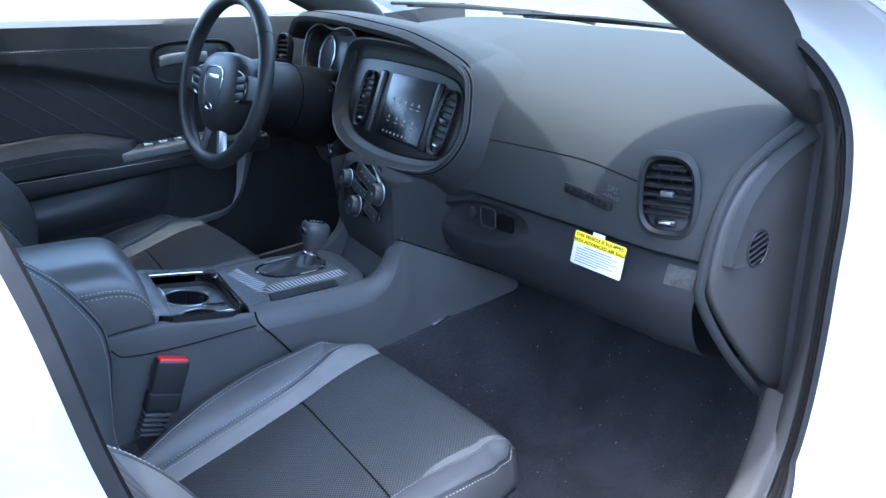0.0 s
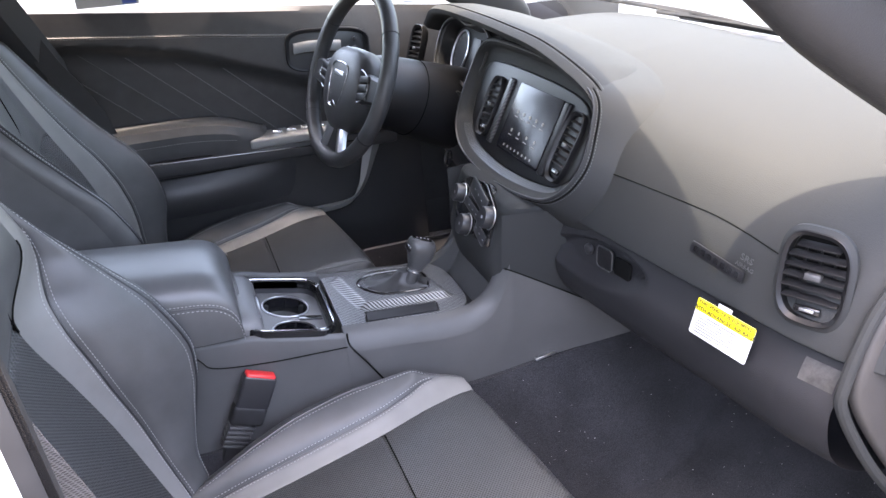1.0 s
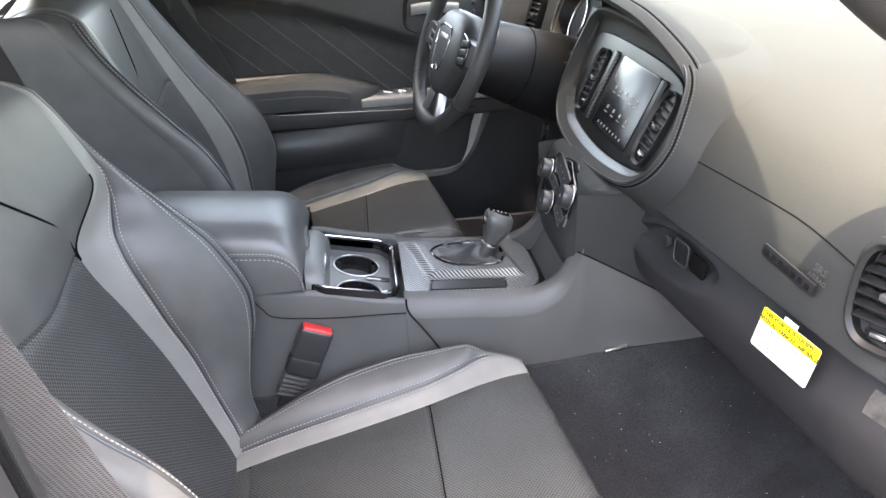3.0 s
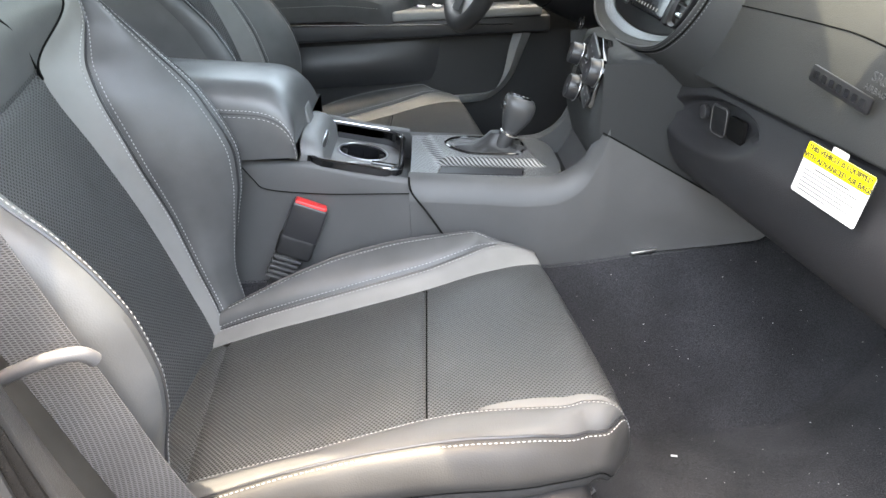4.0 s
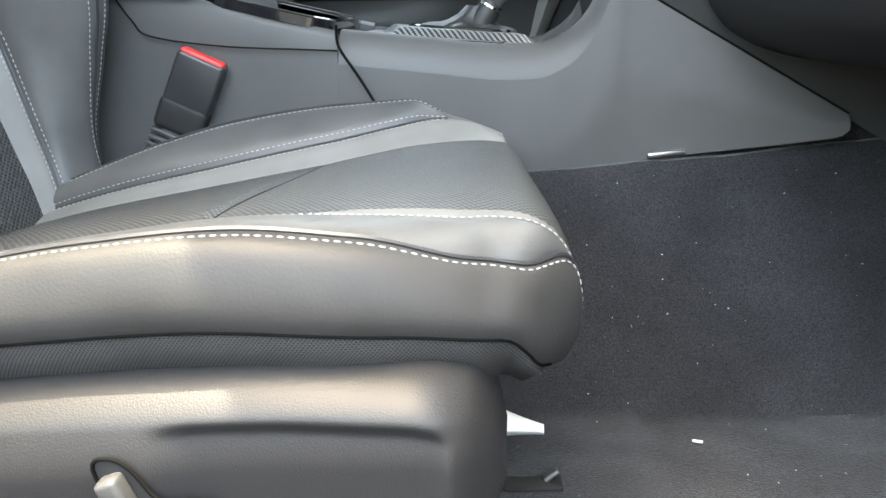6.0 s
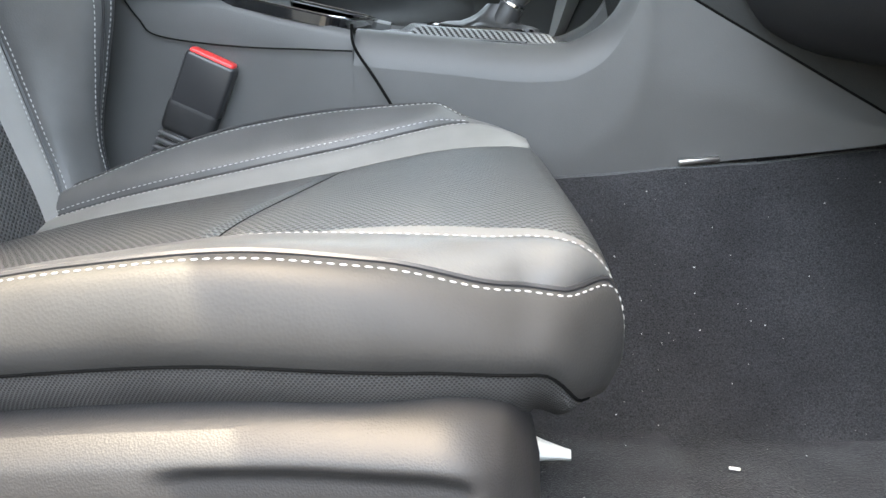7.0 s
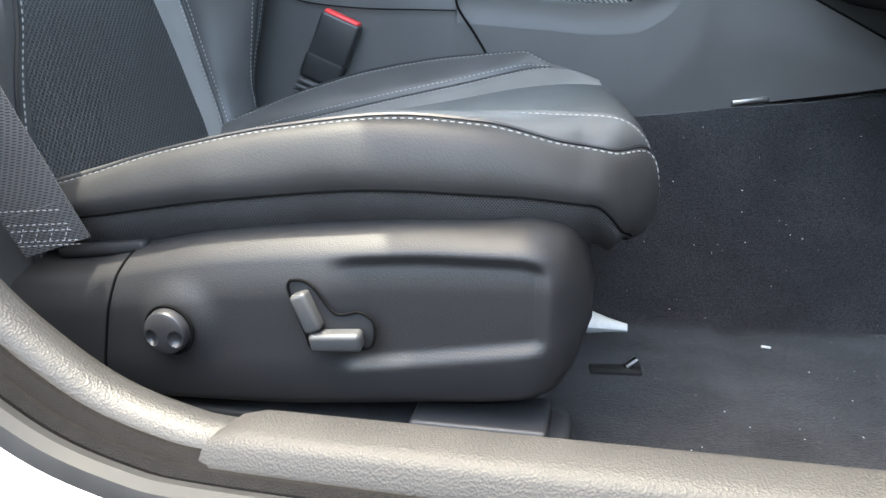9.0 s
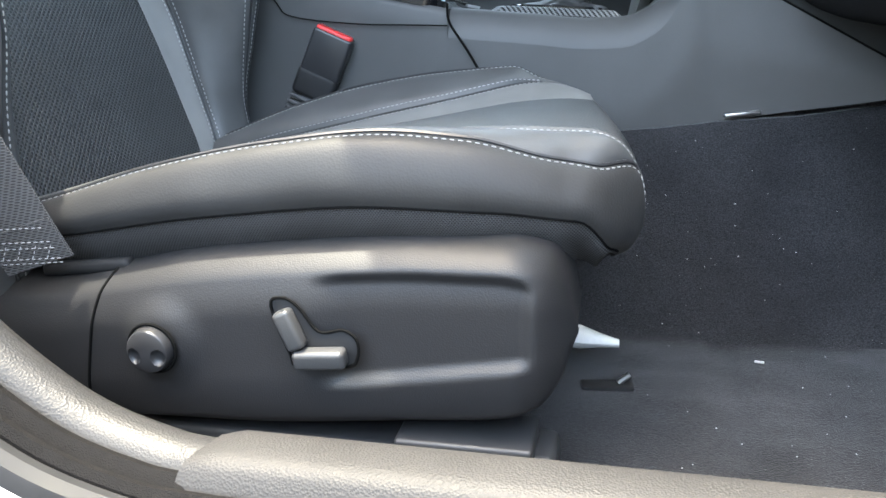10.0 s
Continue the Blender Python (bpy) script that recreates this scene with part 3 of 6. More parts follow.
# sill step cover in front of the seat, its rear end cut at a slant, sweeping up at the front
sill = thing("sill_cover", (0.4, -0.73, 0.08), "grained grey-black plastic scuff cover on the door sill", "sill cover")
rows = []
for i, x in enumerate(np.linspace(0.101, 0.655, 62)):
    up = 0.155 * max(0, (x - 0.50) / 0.155) ** 2.2
    back = max(0, 0.003 - (x - 0.101)) / 0.003
    sec = [(-0.694, 0.05), (-0.698, 0.085), (-0.7015, 0.1065), (-0.705, 0.1125), (-0.712, 0.1150), (-0.729, 0.1140), (-0.736, 0.1125), (-0.7405, 0.1085), (-0.744, 0.1020), (-0.748, 0.096), (-0.748, 0.088)]
    rows.append([(x + 0.018 * (y + 0.705) / 0.05 * max(0, 1 - i / 10), y - 0.010 + (0.030 * (x - 0.5) / 0.155 if x > 0.5 else 0), z + 0.007 + up - 0.0025 * back) for y, z in sec])
part("cover", loft(rows), SILL, sill)
part("cover_lip", tube([(r_[9][0], r_[9][1] - 0.0005, r_[9][2] - 0.004) for r_ in rows], 0.003, 8), TRIM, sill, "rounded lower edge of the cover")

# lower hinge pillar trim between the dash end and the seal
kick = part("kick_panel", grid([[(x, y, z) for (x, y) in ((0.70 + 0.02 * k / 14, -0.640), (0.712 + 0.015 * k / 14, -0.660), (0.710 + 0.015 * k / 14, -0.676), (0.690 + 0.010 * k / 14, -0.700), (0.672, -0.728))] for k, z in enumerate(np.linspace(0.10, 0.66, 15))]), PLASTIC)
tagged(kick, "dark plastic hinge pillar trim beside the footwell", "trim panel", kind="structure")

# far side of the cabin: left door inner panel, its glass, pillars, rear
YD = 0.745
door = thing("driver_door", (0.0, YD, 0.2), "shut driver door with black padded trim and armrest", "car door")


def belt_z(x):
    return 0.772 - 0.095 * (x + 0.05)


def door_y(x, z):
    """The padded inner face of the far door."""
    zs = cr(x, (-0.5, -0.304, -0.092, 0.094, 0.213, 0.4), (0.715, 0.706, 0.672, 0.612, 0.568, 0.50))
    y = YD
    if z > zs:
        y -= 0.018 * min(1, (z - zs) / 0.02)
        y += 0.03 * max(0, (z - zs) / 0.25) ** 2
    else:
        y += 0.004 * min(1, (zs - z) / 0.02)
    return y


xs_door = np.linspace(-0.62, 0.62, 90)
rows = [[(x, door_y(x, 0.2 + (belt_z(x) - 0.2) * k / 70), 0.2 + (belt_z(x) - 0.2) * k / 70) for x in xs_door] for k in range(71)]
rows.append([(x, YD + 0.01, belt_z(x) + 0.012) for x in xs_door])
rows.append([(x, YD + 0.06, belt_z(x) + 0.012) for x in xs_door])
part("upper_panel", grid(rows), BOOT, door, "black padded door panel")
for k in range(5):
    x0 = -0.36 + 0.105 * k
    pts = [(x0 + 0.17 * w, YD + 0.001, 0.70 - 0.10 * k * 0.25 - 0.155 * w) for w in np.linspace(-0.22, 1.05, 14)]
    part("quilt_seam", tube(pts, 0.0013, 6), LEATHER, door)
st = [(x, door_y(x, belt_z(x) - 0.052) - 0.003, belt_z(x) - 0.052 - 0.02 * max(0, x) ** 1.0) for x in np.linspace(-0.5, 0.2, 60)]
part("stitching", join(dashes(st, lift=(0, -0.001, 0.003)), dashes(st, lift=(0, -0.001, -0.003))), THREAD, door, kind="stuff")
part("welt", tube(st, 0.0016, 6), LEATHER, door)
# armrest and switch panel
rows = []
for x in np.linspace(-0.42, 0.10, 40):
    e = 1 - max(0, (x - 0.0) / 0.10) ** 2.2
    w = 0.085 * max(e, 0.02) ** 0.6
    zt = 0.528 - 0.028 * max(0, (x + 0.1) / 0.2) ** 1.6 - 0.02 * max(0, x) / 0.1
    h = 0.075 * max(e, 0.05) ** 0.5
    rows.append([(x, YD - 0.0, zt), (x, YD - 0.5 * w, zt + 0.003), (x, YD - 0.85 * w, zt - 0.004), (x, YD - w, zt - 0.022), (x, YD - 0.98 * w, zt - h * 0.8), (x, YD - 0.9 * w, zt - h), (x, YD, zt - h)])
part("armrest", loft(rows), LEATHER, door, "black leather door armrest")
part("armrest_stitching", dashes([(x, YD - 0.086, 0.490 - 0.028 * max(0, (x + 0.1) / 0.2) ** 1.6) for x in np.linspace(-0.42, 0.02, 30)]), THREAD, door, kind="stuff")
part("switch_panel", box(0.05, 0.40, YD - 0.075, YD + 0.01, 0.445, 0.468, 0.006), PALE, door, "satin grey window switch panel")
for k in range(4):
    part("window_switch", rbox((0.024, 0.016, 0.010), 0.003, pose(0.12 + 0.036 * (k % 4), YD - 0.04 - 0.0 * k, 0.472, 0, 12, 0)), CHROME, door, "small chrome-topped window switch")
part("lower_shelf", box(-0.45, 0.42, YD - 0.07, YD + 0.01, 0.405, 0.447, 0.008), PLASTIC, door)
part("bright_strip", tube([(x, YD - 0.0775, 0.4500 - 0.016 * (x + 0.24) / 0.43) for x in np.linspace(-0.26, 0.33, 12)], 0.0019, 8), CHROME, door, "thin bright trim strip")
part("map_pocket", grid([[(x, YD - 0.002 - (0.033 + 0.02 * math.sin(math.pi * k / 6)) * max(0.0, 1 - (max(0.0, x + 0.2) / 0.36) ** 2), 0.29 + 0.10 * k / 6) for x in np.linspace(-0.42, 0.16, 40)] for k in range(7)]), PLASTIC, door)
part("lower_panel", grid([[(x, YD - 0.02 + 0.02 * k / 5, 0.10 + 0.30 * k / 5) for x in np.linspace(-0.6, 0.5, 12)] for k in range(6)]), SHIELD, door)
# inner handle in its recess
mh = axes((0.278, YD - 0.014, 0.650), (1, 0, -0.06), (0.06, 0, 1))
part("handle_recess", ringplate([(0.105 * 1.0 * math.copysign(abs(math.cos(a)) ** 0.5, math.cos(a)), 0.052 * math.copysign(abs(math.sin(a)) ** 0.5, math.sin(a))) for a in np.linspace(0, 2 * math.pi, 40, endpoint=False)],
                                 [(0.095 * math.copysign(abs(math.cos(a)) ** 0.5, math.cos(a)), 0.043 * math.copysign(abs(math.sin(a)) ** 0.5, math.sin(a))) for a in np.linspace(0, 2 * math.pi, 40, endpoint=False)], 0.004, 0.002, mh), VENT, door)
part("recess_back", plate(rrect(0.185, 0.085, 0.02), 0.001, mh @ Matrix.Translation((0, 0, -0.004)), 0.0005), SMOOTH, door)
hp = spline([(-0.085, 0.006, 0.006), (-0.05, 0.012, 0.012), (0.0, 0.012, 0.014), (0.03, 0.010, 0.012)], 6)
part("inner_handle", loft([[mh @ Vector((p[0], p[1] + 0.013 * math.sin(a), p[2] + 0.006 * math.cos(a))) for a in np.linspace(0, 2 * math.pi, 12, endpoint=False)] for p in hp]), PALE, door, "pale satin inner door handle")
for k in range(3):
    part("seat_memory_button", turned([(0.006, 0), (0.006, 0.004), (0.004, 0.005)], mh @ Matrix.Translation((0.068, 0.022 - 0.022 * k, 0)), 14), SMOOTH, door)
glass_l = part("window_1", grid([[(x, YD + 0.02 - 0.28 * (z - 0.72), z) for x in (-0.72, -0.2, 0.3, 0.72)] for z in (0.70, 0.85, 1.01)]), GLASS)
glass_l.visible_shadow = False
tagged(glass_l, "clear side window of the driver door", "window", kind="structure")
wl = thing("window_label", (-0.19, YD + 0.0, 0.83), "small white label with blue print on the side window", "label")
part("paper", grid([[(x, YD + 0.012 - 0.28 * (z - 0.72), z) for x in (-0.26, -0.13)] for z in (0.800, 0.84)]), PAPER, wl)
part("print_bar", grid([[(x, YD + 0.010 - 0.28 * (z - 0.72), z) for x in (-0.165, -0.135)] for z in (0.803, 0.815)]), BLUE, wl)
mir = thing("side_mirror", (0.52, 0.93, 0.78), "white housed side mirror outside the driver door", "mirror")
part("housing", loft([[(0.50 + dx, 0.97 + 0.11 * r * math.cos(a), 0.835 + 0.065 * r * math.sin(a)) for a in np.linspace(0, 2 * math.pi, 24, endpoint=False)] for dx, r in ((0, 1), (0.02, 1.06), (0.06, 0.95), (0.10, 0.6), (0.115, 0.2))]), PAINT, mir)
part("mirror_glass", plate([(0.098 * math.cos(a), 0.055 * math.sin(a)) for a in np.linspace(0, 2 * math.pi, 28, endpoint=False)], 0.002, axes((0.499, 0.97, 0.835), (0, 1, 0), (0, 0, 1)) @ pose(0, 0, 0, 0, 180, 0), 0.0008), CHROME, mir)
part("mirror_foot", rbox((0.06, 0.12, 0.03), 0.012, pose(0.53, 0.86, 0.785)), RUBBER, mir)

# driver side pillar, rear bench and closing walls
bp_l = part("door_pillar", loft([[(x, y, z) for x, y in ((-0.55 + s, 0.76 - lean(z)), (-0.47 + s, 0.715 - lean(z)), (-0.37 + s, 0.71 - lean(z)), (-0.33 + s, 0.75 - lean(z)), (-0.36 + s, 0.80 - lean(z)))] for z, s in ((0.1, 0.06), (0.4, 0.05), (0.7, 0.02), (1.03, -0.08))]), PLASTIC)
tagged(bp_l, "dark plastic trim of the door pillar", "pillar", kind="structure")
wr = part("wall_rear", grid([[(-1.32 - 0.25 * (z / 1.05), y, z) for y in np.linspace(-0.74, 0.78, 9)] for z in np.linspace(0.0, 0.70, 8)]), PLASTIC)
tagged(wr, "dark rear bulkhead behind the back seat", "wall", kind="structure")
qr = part("wall_side_rear", join(grid([[(x, -0.70 + lean(z), z) for x in (-1.55, -0.9, -0.32)] for z in (0.0, 0.35, 0.70)]), grid([[(x, 0.74 - lean(z), z) for x in (-1.55, -0.9, -0.5)] for z in (0.0, 0.35, 0.70)])), PLASTIC)
tagged(qr, "dark rear door trim", "wall", kind="structure")
bench = thing("rear_bench", (-1.0, CY, 0.0), "black leather rear bench seat", "seat")
part("bench_cushion", rbox((0.5, 1.3, 0.2), 0.05, pose(-1.0, CY, 0.18, 0, -6, 0), 4), LEATHER, bench)
part("bench_back", rbox((0.16, 1.3, 0.62), 0.05, pose(-1.27, CY, 0.50, 0, -16, 0), 4), LEATHER, bench)
fw = part("wall_front", grid([[(1.08 - 0.12 * (z > 0.35), y, z) for y in np.linspace(-0.76, 0.80, 7)] for z in (0.2, 0.4, 0.66)]), PLASTIC)
tagged(fw, "dark bulkhead ahead of the footwells", "wall", kind="structure")
cowl = part("cowl", grid([[(0.97 + 0.11 * k / 5 - 0.10 * ((y - CY) / 0.75) ** 2, y, 0.672 - 0.02 * math.sin(math.pi * k / 5) - 0.03 * ((y - CY) / 0.75) ** 2) for y in np.linspace(-0.78, 0.82, 25)] for k in range(6)]), PLASTIC)
tagged(cowl, "black plastic cowl under the windscreen", "cowl", kind="structure")
wip = thing("wiper", (0.99, 0.0, 0.68), "black windscreen wiper lying at the glass foot", "wiper")
part("wiper_arm", tube(spline([(1.04, -0.42, 0.678), (1.0, -0.25, 0.70), (0.985, 0.05, 0.705), (0.99, 0.30, 0.70)], 8), 0.006, 8), RUBBER, wip)
part("wiper_blade", tube(spline([(0.955, -0.30, 0.705), (0.965, 0.0, 0.712), (0.97, 0.36, 0.706)], 8), 0.005, 6), RUBBER, wip)
copy_thing(wip, pose(0.99, 0.55, 0.685, 0, 0, 4))

# Out of view; reaches further outwards to keep sun off the door armrest.
dh = part("shade_header", loft([[(x, 0.575, 1.0), (x, 0.575, 1.022), (x, yo, 1.012), (x, yo, 0.99)] for x, yo in ((-0.75, 0.66), (-0.40, 0.685), (-0.25, 0.705), (0.0, 0.735), (0.25, 0.735), (0.42, 0.68))]), PLASTIC)
tagged(dh, "unseen frame over the driver side window, widened to shade the armrest", "window frame", kind="structure")
wf = part("wall_side_front", grid([[(x, 0.765, z) for x in (0.50, 0.75, 1.12)] for z in (0.0, 0.35, 0.70)]), PLASTIC)
tagged(wf, "dark side trim of the driver footwell", "wall", kind="structure")

# near door, swung wide open past the camera's right
fd = thing("open_door", (0.86, -0.88, 0.1), "white passenger door standing wide open with black inner panel", "car door")
mo = pose(0.865, -0.885, 0, 0, 0, -74)


part("door_skin", local(grid([[(x, -0.012 - 0.03 * math.sin(math.pi * (z + 0.1) / 0.9), z) for x in np.linspace(0.0, 1.05, 8)] for z in np.linspace(-0.1, 0.76, 14)]), mo @ Matrix.Scale(-1, 4, (0, 1, 0))), PAINT, fd)
part("inner_panel", local(rbox((0.98, 0.07, 0.80), 0.03, pose(0.54, -0.045, 0.34)), mo), PLASTIC, fd)
part("door_edge", local(rbox((0.04, 0.11, 0.84), 0.012, pose(0.02, -0.03, 0.33)), mo), PAINT, fd)
part("speaker_grille", local(turned([(0.085, 0), (0.085, 0.008), (0.07, 0.012), (0.03, 0.014)], axes((0.17, -0.082, 0.16), (1, 0, 0), (0, 0, 1))), mo), SMOOTH, fd)
part("hinge", local(rbox((0.08, 0.05, 0.05), 0.008, pose(-0.03, -0.01, 0.25)), mo), PAINT, fd)
part("wiring_boot", local(tube(spline([(0.02, -0.03, 0.42), (-0.04, -0.05, 0.42), (-0.08, -0.02, 0.42)], 6), lambda k: 0.018 + 0.003 * math.sin(k * 40), 12), mo), RUBBER, fd)

# ---- seats ----
SEAT_Y = -0.389


def panel_pt(knots_at, st, k, t, puff, groove=None, lift=0.0):
    """A point of the leather between the knots k and k + 1, swollen between its seams."""
    P = [np.array(p, float) for p in knots_at(st)]
    N = len(P)
    p0, p1, p2, p3 = P[max(k - 1, 0)], P[k], P[k + 1], P[min(k + 2, N - 1)]
    L0 = np.linalg.norm(p2 - p1)
    m0, m1 = (p2 - p0) / 2, (p3 - p1) / 2
    m0, m1 = (v * min(1.0, L0 / max(np.linalg.norm(v), 1e-9)) for v in (m0, m1))
    if st[0] == "top" and k == 2:
        m0 = p2 - p1
    q = (2 * t**3 - 3 * t**2 + 1) * p1 + (t**3 - 2 * t**2 + t) * m0 + (3 * t**2 - 2 * t**3) * p2 + (t**3 - t**2) * m1
    d = p2 - p1
    L = np.linalg.norm(d)
    nrm = np.array([0.0, -d[2], d[1]]) if st[0] == "top" else np.array([d[1], -d[0], 0.0])
    nl = np.linalg.norm(nrm)
    nrm = nrm / nl if nl > 1e-9 else np.array([0, 0, 1.0])
    if st[0] == "top" and st[2]:
        c = math.cos(st[2])
        nrm = np.array([math.sin(st[2]), nrm[1] * max(c, 0.3), nrm[2] * c])
        nrm = nrm / np.linalg.norm(nrm)
    h = puff * min(1.0, L / 0.03) * (1 - abs(2 * t - 1) ** 3.5) + lift
    if groove:
        h -= groove(st, q)
    return tuple(q + nrm * h)


def strip(knots_at, stations, k, m, puff, sub=9, groove=None):
    """One leather panel between the knots k and k + 1 of a cross-section that changes from station to station."""
    return grid([[m(panel_pt(knots_at, st, k, j / sub, puff, groove)) for j in range(sub + 1)] for st in stations])


ZI = ((-0.22, -0.19, -0.1, 0.0, 0.1, 0.2, 0.27, 0.31), (0.158, 0.166, 0.188, 0.206, 0.224, 0.243, 0.2505, 0.251))
ZO = ((-0.22, -0.096, -0.014, 0.073, 0.153, 0.208, 0.261, 0.29, 0.31), (0.188, 0.217, 0.240, 0.2565, 0.264, 0.259, 0.2435, 0.237, 0.235))
ZF = ((-0.22, -0.08, 0.03, 0.154, 0.228, 0.267, 0.285, 0.30), (0.176, 0.192, 0.208, 0.218, 0.214, 0.207, 0.203, 0.20))
ZB = 0.115


def cushion_knots(st):
    """Cross-section of the cushion as (x, s, z), from the outer foot over the top to the inner foot; s runs inwards from the seat's middle."""
    _, x, roll, drop = st
    zi, zo, zf = cr(x, *ZI), cr(x, *ZO), cr(x, *ZF)
    s2 = cr(x, (-0.22, 0.0, 0.17, 0.25, 0.285, 0.31), (-0.205, -0.196, -0.191, -0.180, -0.165, -0.150))
    s1 = cr(x, (-0.22, -0.017, 0.04, 0.106, 0.177, 0.249, 0.285, 0.31), (-0.172, -0.166, -0.158, -0.148, -0.141, -0.142, -0.128, -0.120))
    s4 = cr(x, (-0.22, -0.19, 0.1, 0.2, 0.27, 0.31), (0.13, 0.132, 0.161, 0.178, 0.194, 0.20))
    s5 = cr(x, (-0.22, -0.19, -0.07, 0.1, 0.17, 0.211, 0.31), (0.160, 0.164, 0.172, 0.189, 0.208, 0.226, 0.232))
    s6 = cr(x, (-0.22, -0.15, -0.07, 0.011, 0.1, 0.18, 0.217, 0.31), (0.175, 0.195, 0.218, 0.236, 0.246, 0.246, 0.236, 0.234))
    z6 = cr(x, (-0.22, -0.15, -0.07, 0.0, 0.1, 0.18, 0.217, 0.27, 0.31), (0.180, 0.205, 0.235, 0.254, 0.266, 0.268, 0.263, 0.247, 0.242))
    z5 = zi + cr(x, (-0.22, -0.1, 0.1, 0.211, 0.31), (0.008, 0.012, 0.018, 0.018, -0.004))
    P = [(x, -0.188, zf - 0.036), (x, -0.211, zf), (x, s2, zo), (x, s1, zi + cr(x, (-0.22, -0.1, 0.0, 0.1, 0.2, 0.285, 0.31), (0.018, 0.026, 0.030, 0.028, 0.014, 0.003, 0.001))), (x, s4, zi + 0.001), (x, s5, z5), (x, s6, z6), (x, 0.258, z6 - 0.055), (x, 0.25, ZB)]
    c = 0.026 * max(0.0, (x - 0.16) / 0.112) ** 2.2
    P = [(p[0], p[1] + c * (1.0, 1.0, 0.35, 0.1, 0, 0, 0, 0, 0)[i], p[2]) for i, p in enumerate(P)]
    fall = max(0.0, (x - 0.175) / 0.097) ** 2
    P = [(p[0], p[1], p[2] - fall * (0, 0, 0, 0, 0.009, 0.014, 0.018, 0.020, 0)[i]) for i, p in enumerate(P)]
    if roll or drop:
        out = []
        sm = lambda t: t * t * (3 - 2 * t)
        b = sm(max(0.0, min(1.0, (roll - 0.30) / 0.95)))
        P[2] = tuple(u + (v - u) * b * 0.96 for u, v in zip(P[2], P[3]))
        for i, (px, s, z) in enumerate(P):
            xf = 0.326 - 1.2 * max(0.0, s) ** 2 - 0.4 * max(0.0, -s - 0.02) ** 2 - 0.010 * sm(max(0.0, min(1.0, (-0.14 - s) / 0.055)))
            edge = (1.0, 1.0, 1.0 - 0.96 * b)[i] if i < 3 else 0.0
            r = min(0.055, max(0.012, (z - ZB) * 0.45)) * (1 - edge) + 0.013 * edge
            x0 = 0.272
            span = xf - x0
            zl = max(ZB, min(z - r - 0.004, 0.172 + 0.02 * edge - 0.02 * (s > 0.2)))
            out.append((x0 + span * math.sin(roll) ** 0.72 - 0.05 * drop**2.5, s * (1 - 0.01 * roll) + edge * span * ((0.51 if i < 2 else 0.2) * math.sin(roll) ** 0.72 + 0.8 * (1 - math.cos(roll))), z - r * (1 - max(0.0, math.cos(roll)) ** 0.8) - 0.20 * edge * span * math.sin(roll) ** 0.72 - drop * (z - r - zl)))
        out[1] = (out[1][0], out[1][1], out[1][2] - 0.016 * sm(max(0.0, min(1.0, (roll - 0.1) / 0.8))))
        out[0] = (out[1][0] - 0.012 * b, out[1][1] + 0.033 - 0.020 * b, out[1][2] - 0.036 * (1 - 0.97 * b))
        P = out
    return P


CUSH = [("top", x, 0.0, 0.0) for x in np.linspace(-0.23, 0.272, 110)] + [("top", 0.272, a, 0.0) for a in np.linspace(0.1, math.pi / 2, 14)] + [("top", 0.272, math.pi / 2, d) for d in np.linspace(0.15, 1.0, 7)]

XI = ((0.15, 0.20, 0.25, 0.35, 0.45, 0.56, 0.65, 0.75, 0.84), (-0.183, -0.197, -0.215, -0.247, -0.279, -0.317, -0.347, -0.380, -0.415))


def back_knots(st):
    _, z, roll = st
    xi = cr(z, *XI)
    bol = cr(z, (0.15, 0.227, 0.322, 0.38, 0.43, 0.496, 0.56, 0.63, 0.70, 0.84), (0.028, 0.044, 0.092, 0.122, 0.136, 0.128, 0.100, 0.066, 0.040, 0.012))
    taper = cr(z, (0.15, 0.5, 0.7, 0.84), (1.0, 1.0, 0.95, 0.80))
    bi = cr(z, (0.15, 0.19, 0.28, 0.35, 0.454, 0.557, 0.632, 0.70, 0.84), (0.150, 0.155, 0.161, 0.158, 0.140, 0.118, 0.190, 0.190, 0.185))
    so = cr(z, (0.15, 0.25, 0.333, 0.436, 0.50, 0.545, 0.575, 0.60, 0.64, 0.84), (0.168, 0.183, 0.186, 0.168, 0.165, 0.175, 0.200, 0.219, 0.224, 0.21))
    fi = cr(z, (0.15, 0.35, 0.45, 0.55, 0.632, 0.70, 0.84), (0.016, 0.026, 0.032, 0.036, 0.052, 0.046, 0.010))
    fb = cr(z, (0.15, 0.50, 0.557, 0.632, 0.70, 0.84), (0.006, 0.006, 0.010, 0.048, 0.044, 0.008))
    bo = cr(z, (0.15, 0.20, 0.283, 0.339, 0.377, 0.419, 0.455, 0.494, 0.525, 0.57, 0.63, 0.75, 0.84), (0.050, 0.070, 0.108, 0.138, 0.150, 0.153, 0.147, 0.133, 0.114, 0.092, 0.070, 0.035, 0.012))
    P = [(xi - 0.10, -0.235 * taper, z), (xi + bo - 0.055, -0.245 * taper, z), (xi + bo, -0.211 * taper, z), (xi + bo * 0.52, -0.158 * taper, z), (xi + 0.22 * bo, -0.130 * taper, z), (xi + 0.008 + 0.03 * bo, -0.085, z),
         (xi + fb, bi, z), (xi + fi, max(so * taper, bi + 0.002), z), (xi + bol, 0.226 * taper + 0.004, z), (xi + bol - 0.04, 0.246 * taper, z), (xi - 0.10, 0.238 * taper, z)]
    if roll:
        P = [(px - 0.05 * (1 - math.cos(roll)) - 0.03 * roll, s * (1 - 0.05 * roll), z + 0.05 * math.sin(roll) - (0.02 * (s / 0.2) ** 2) * roll) for px, s, z in P]
    return P


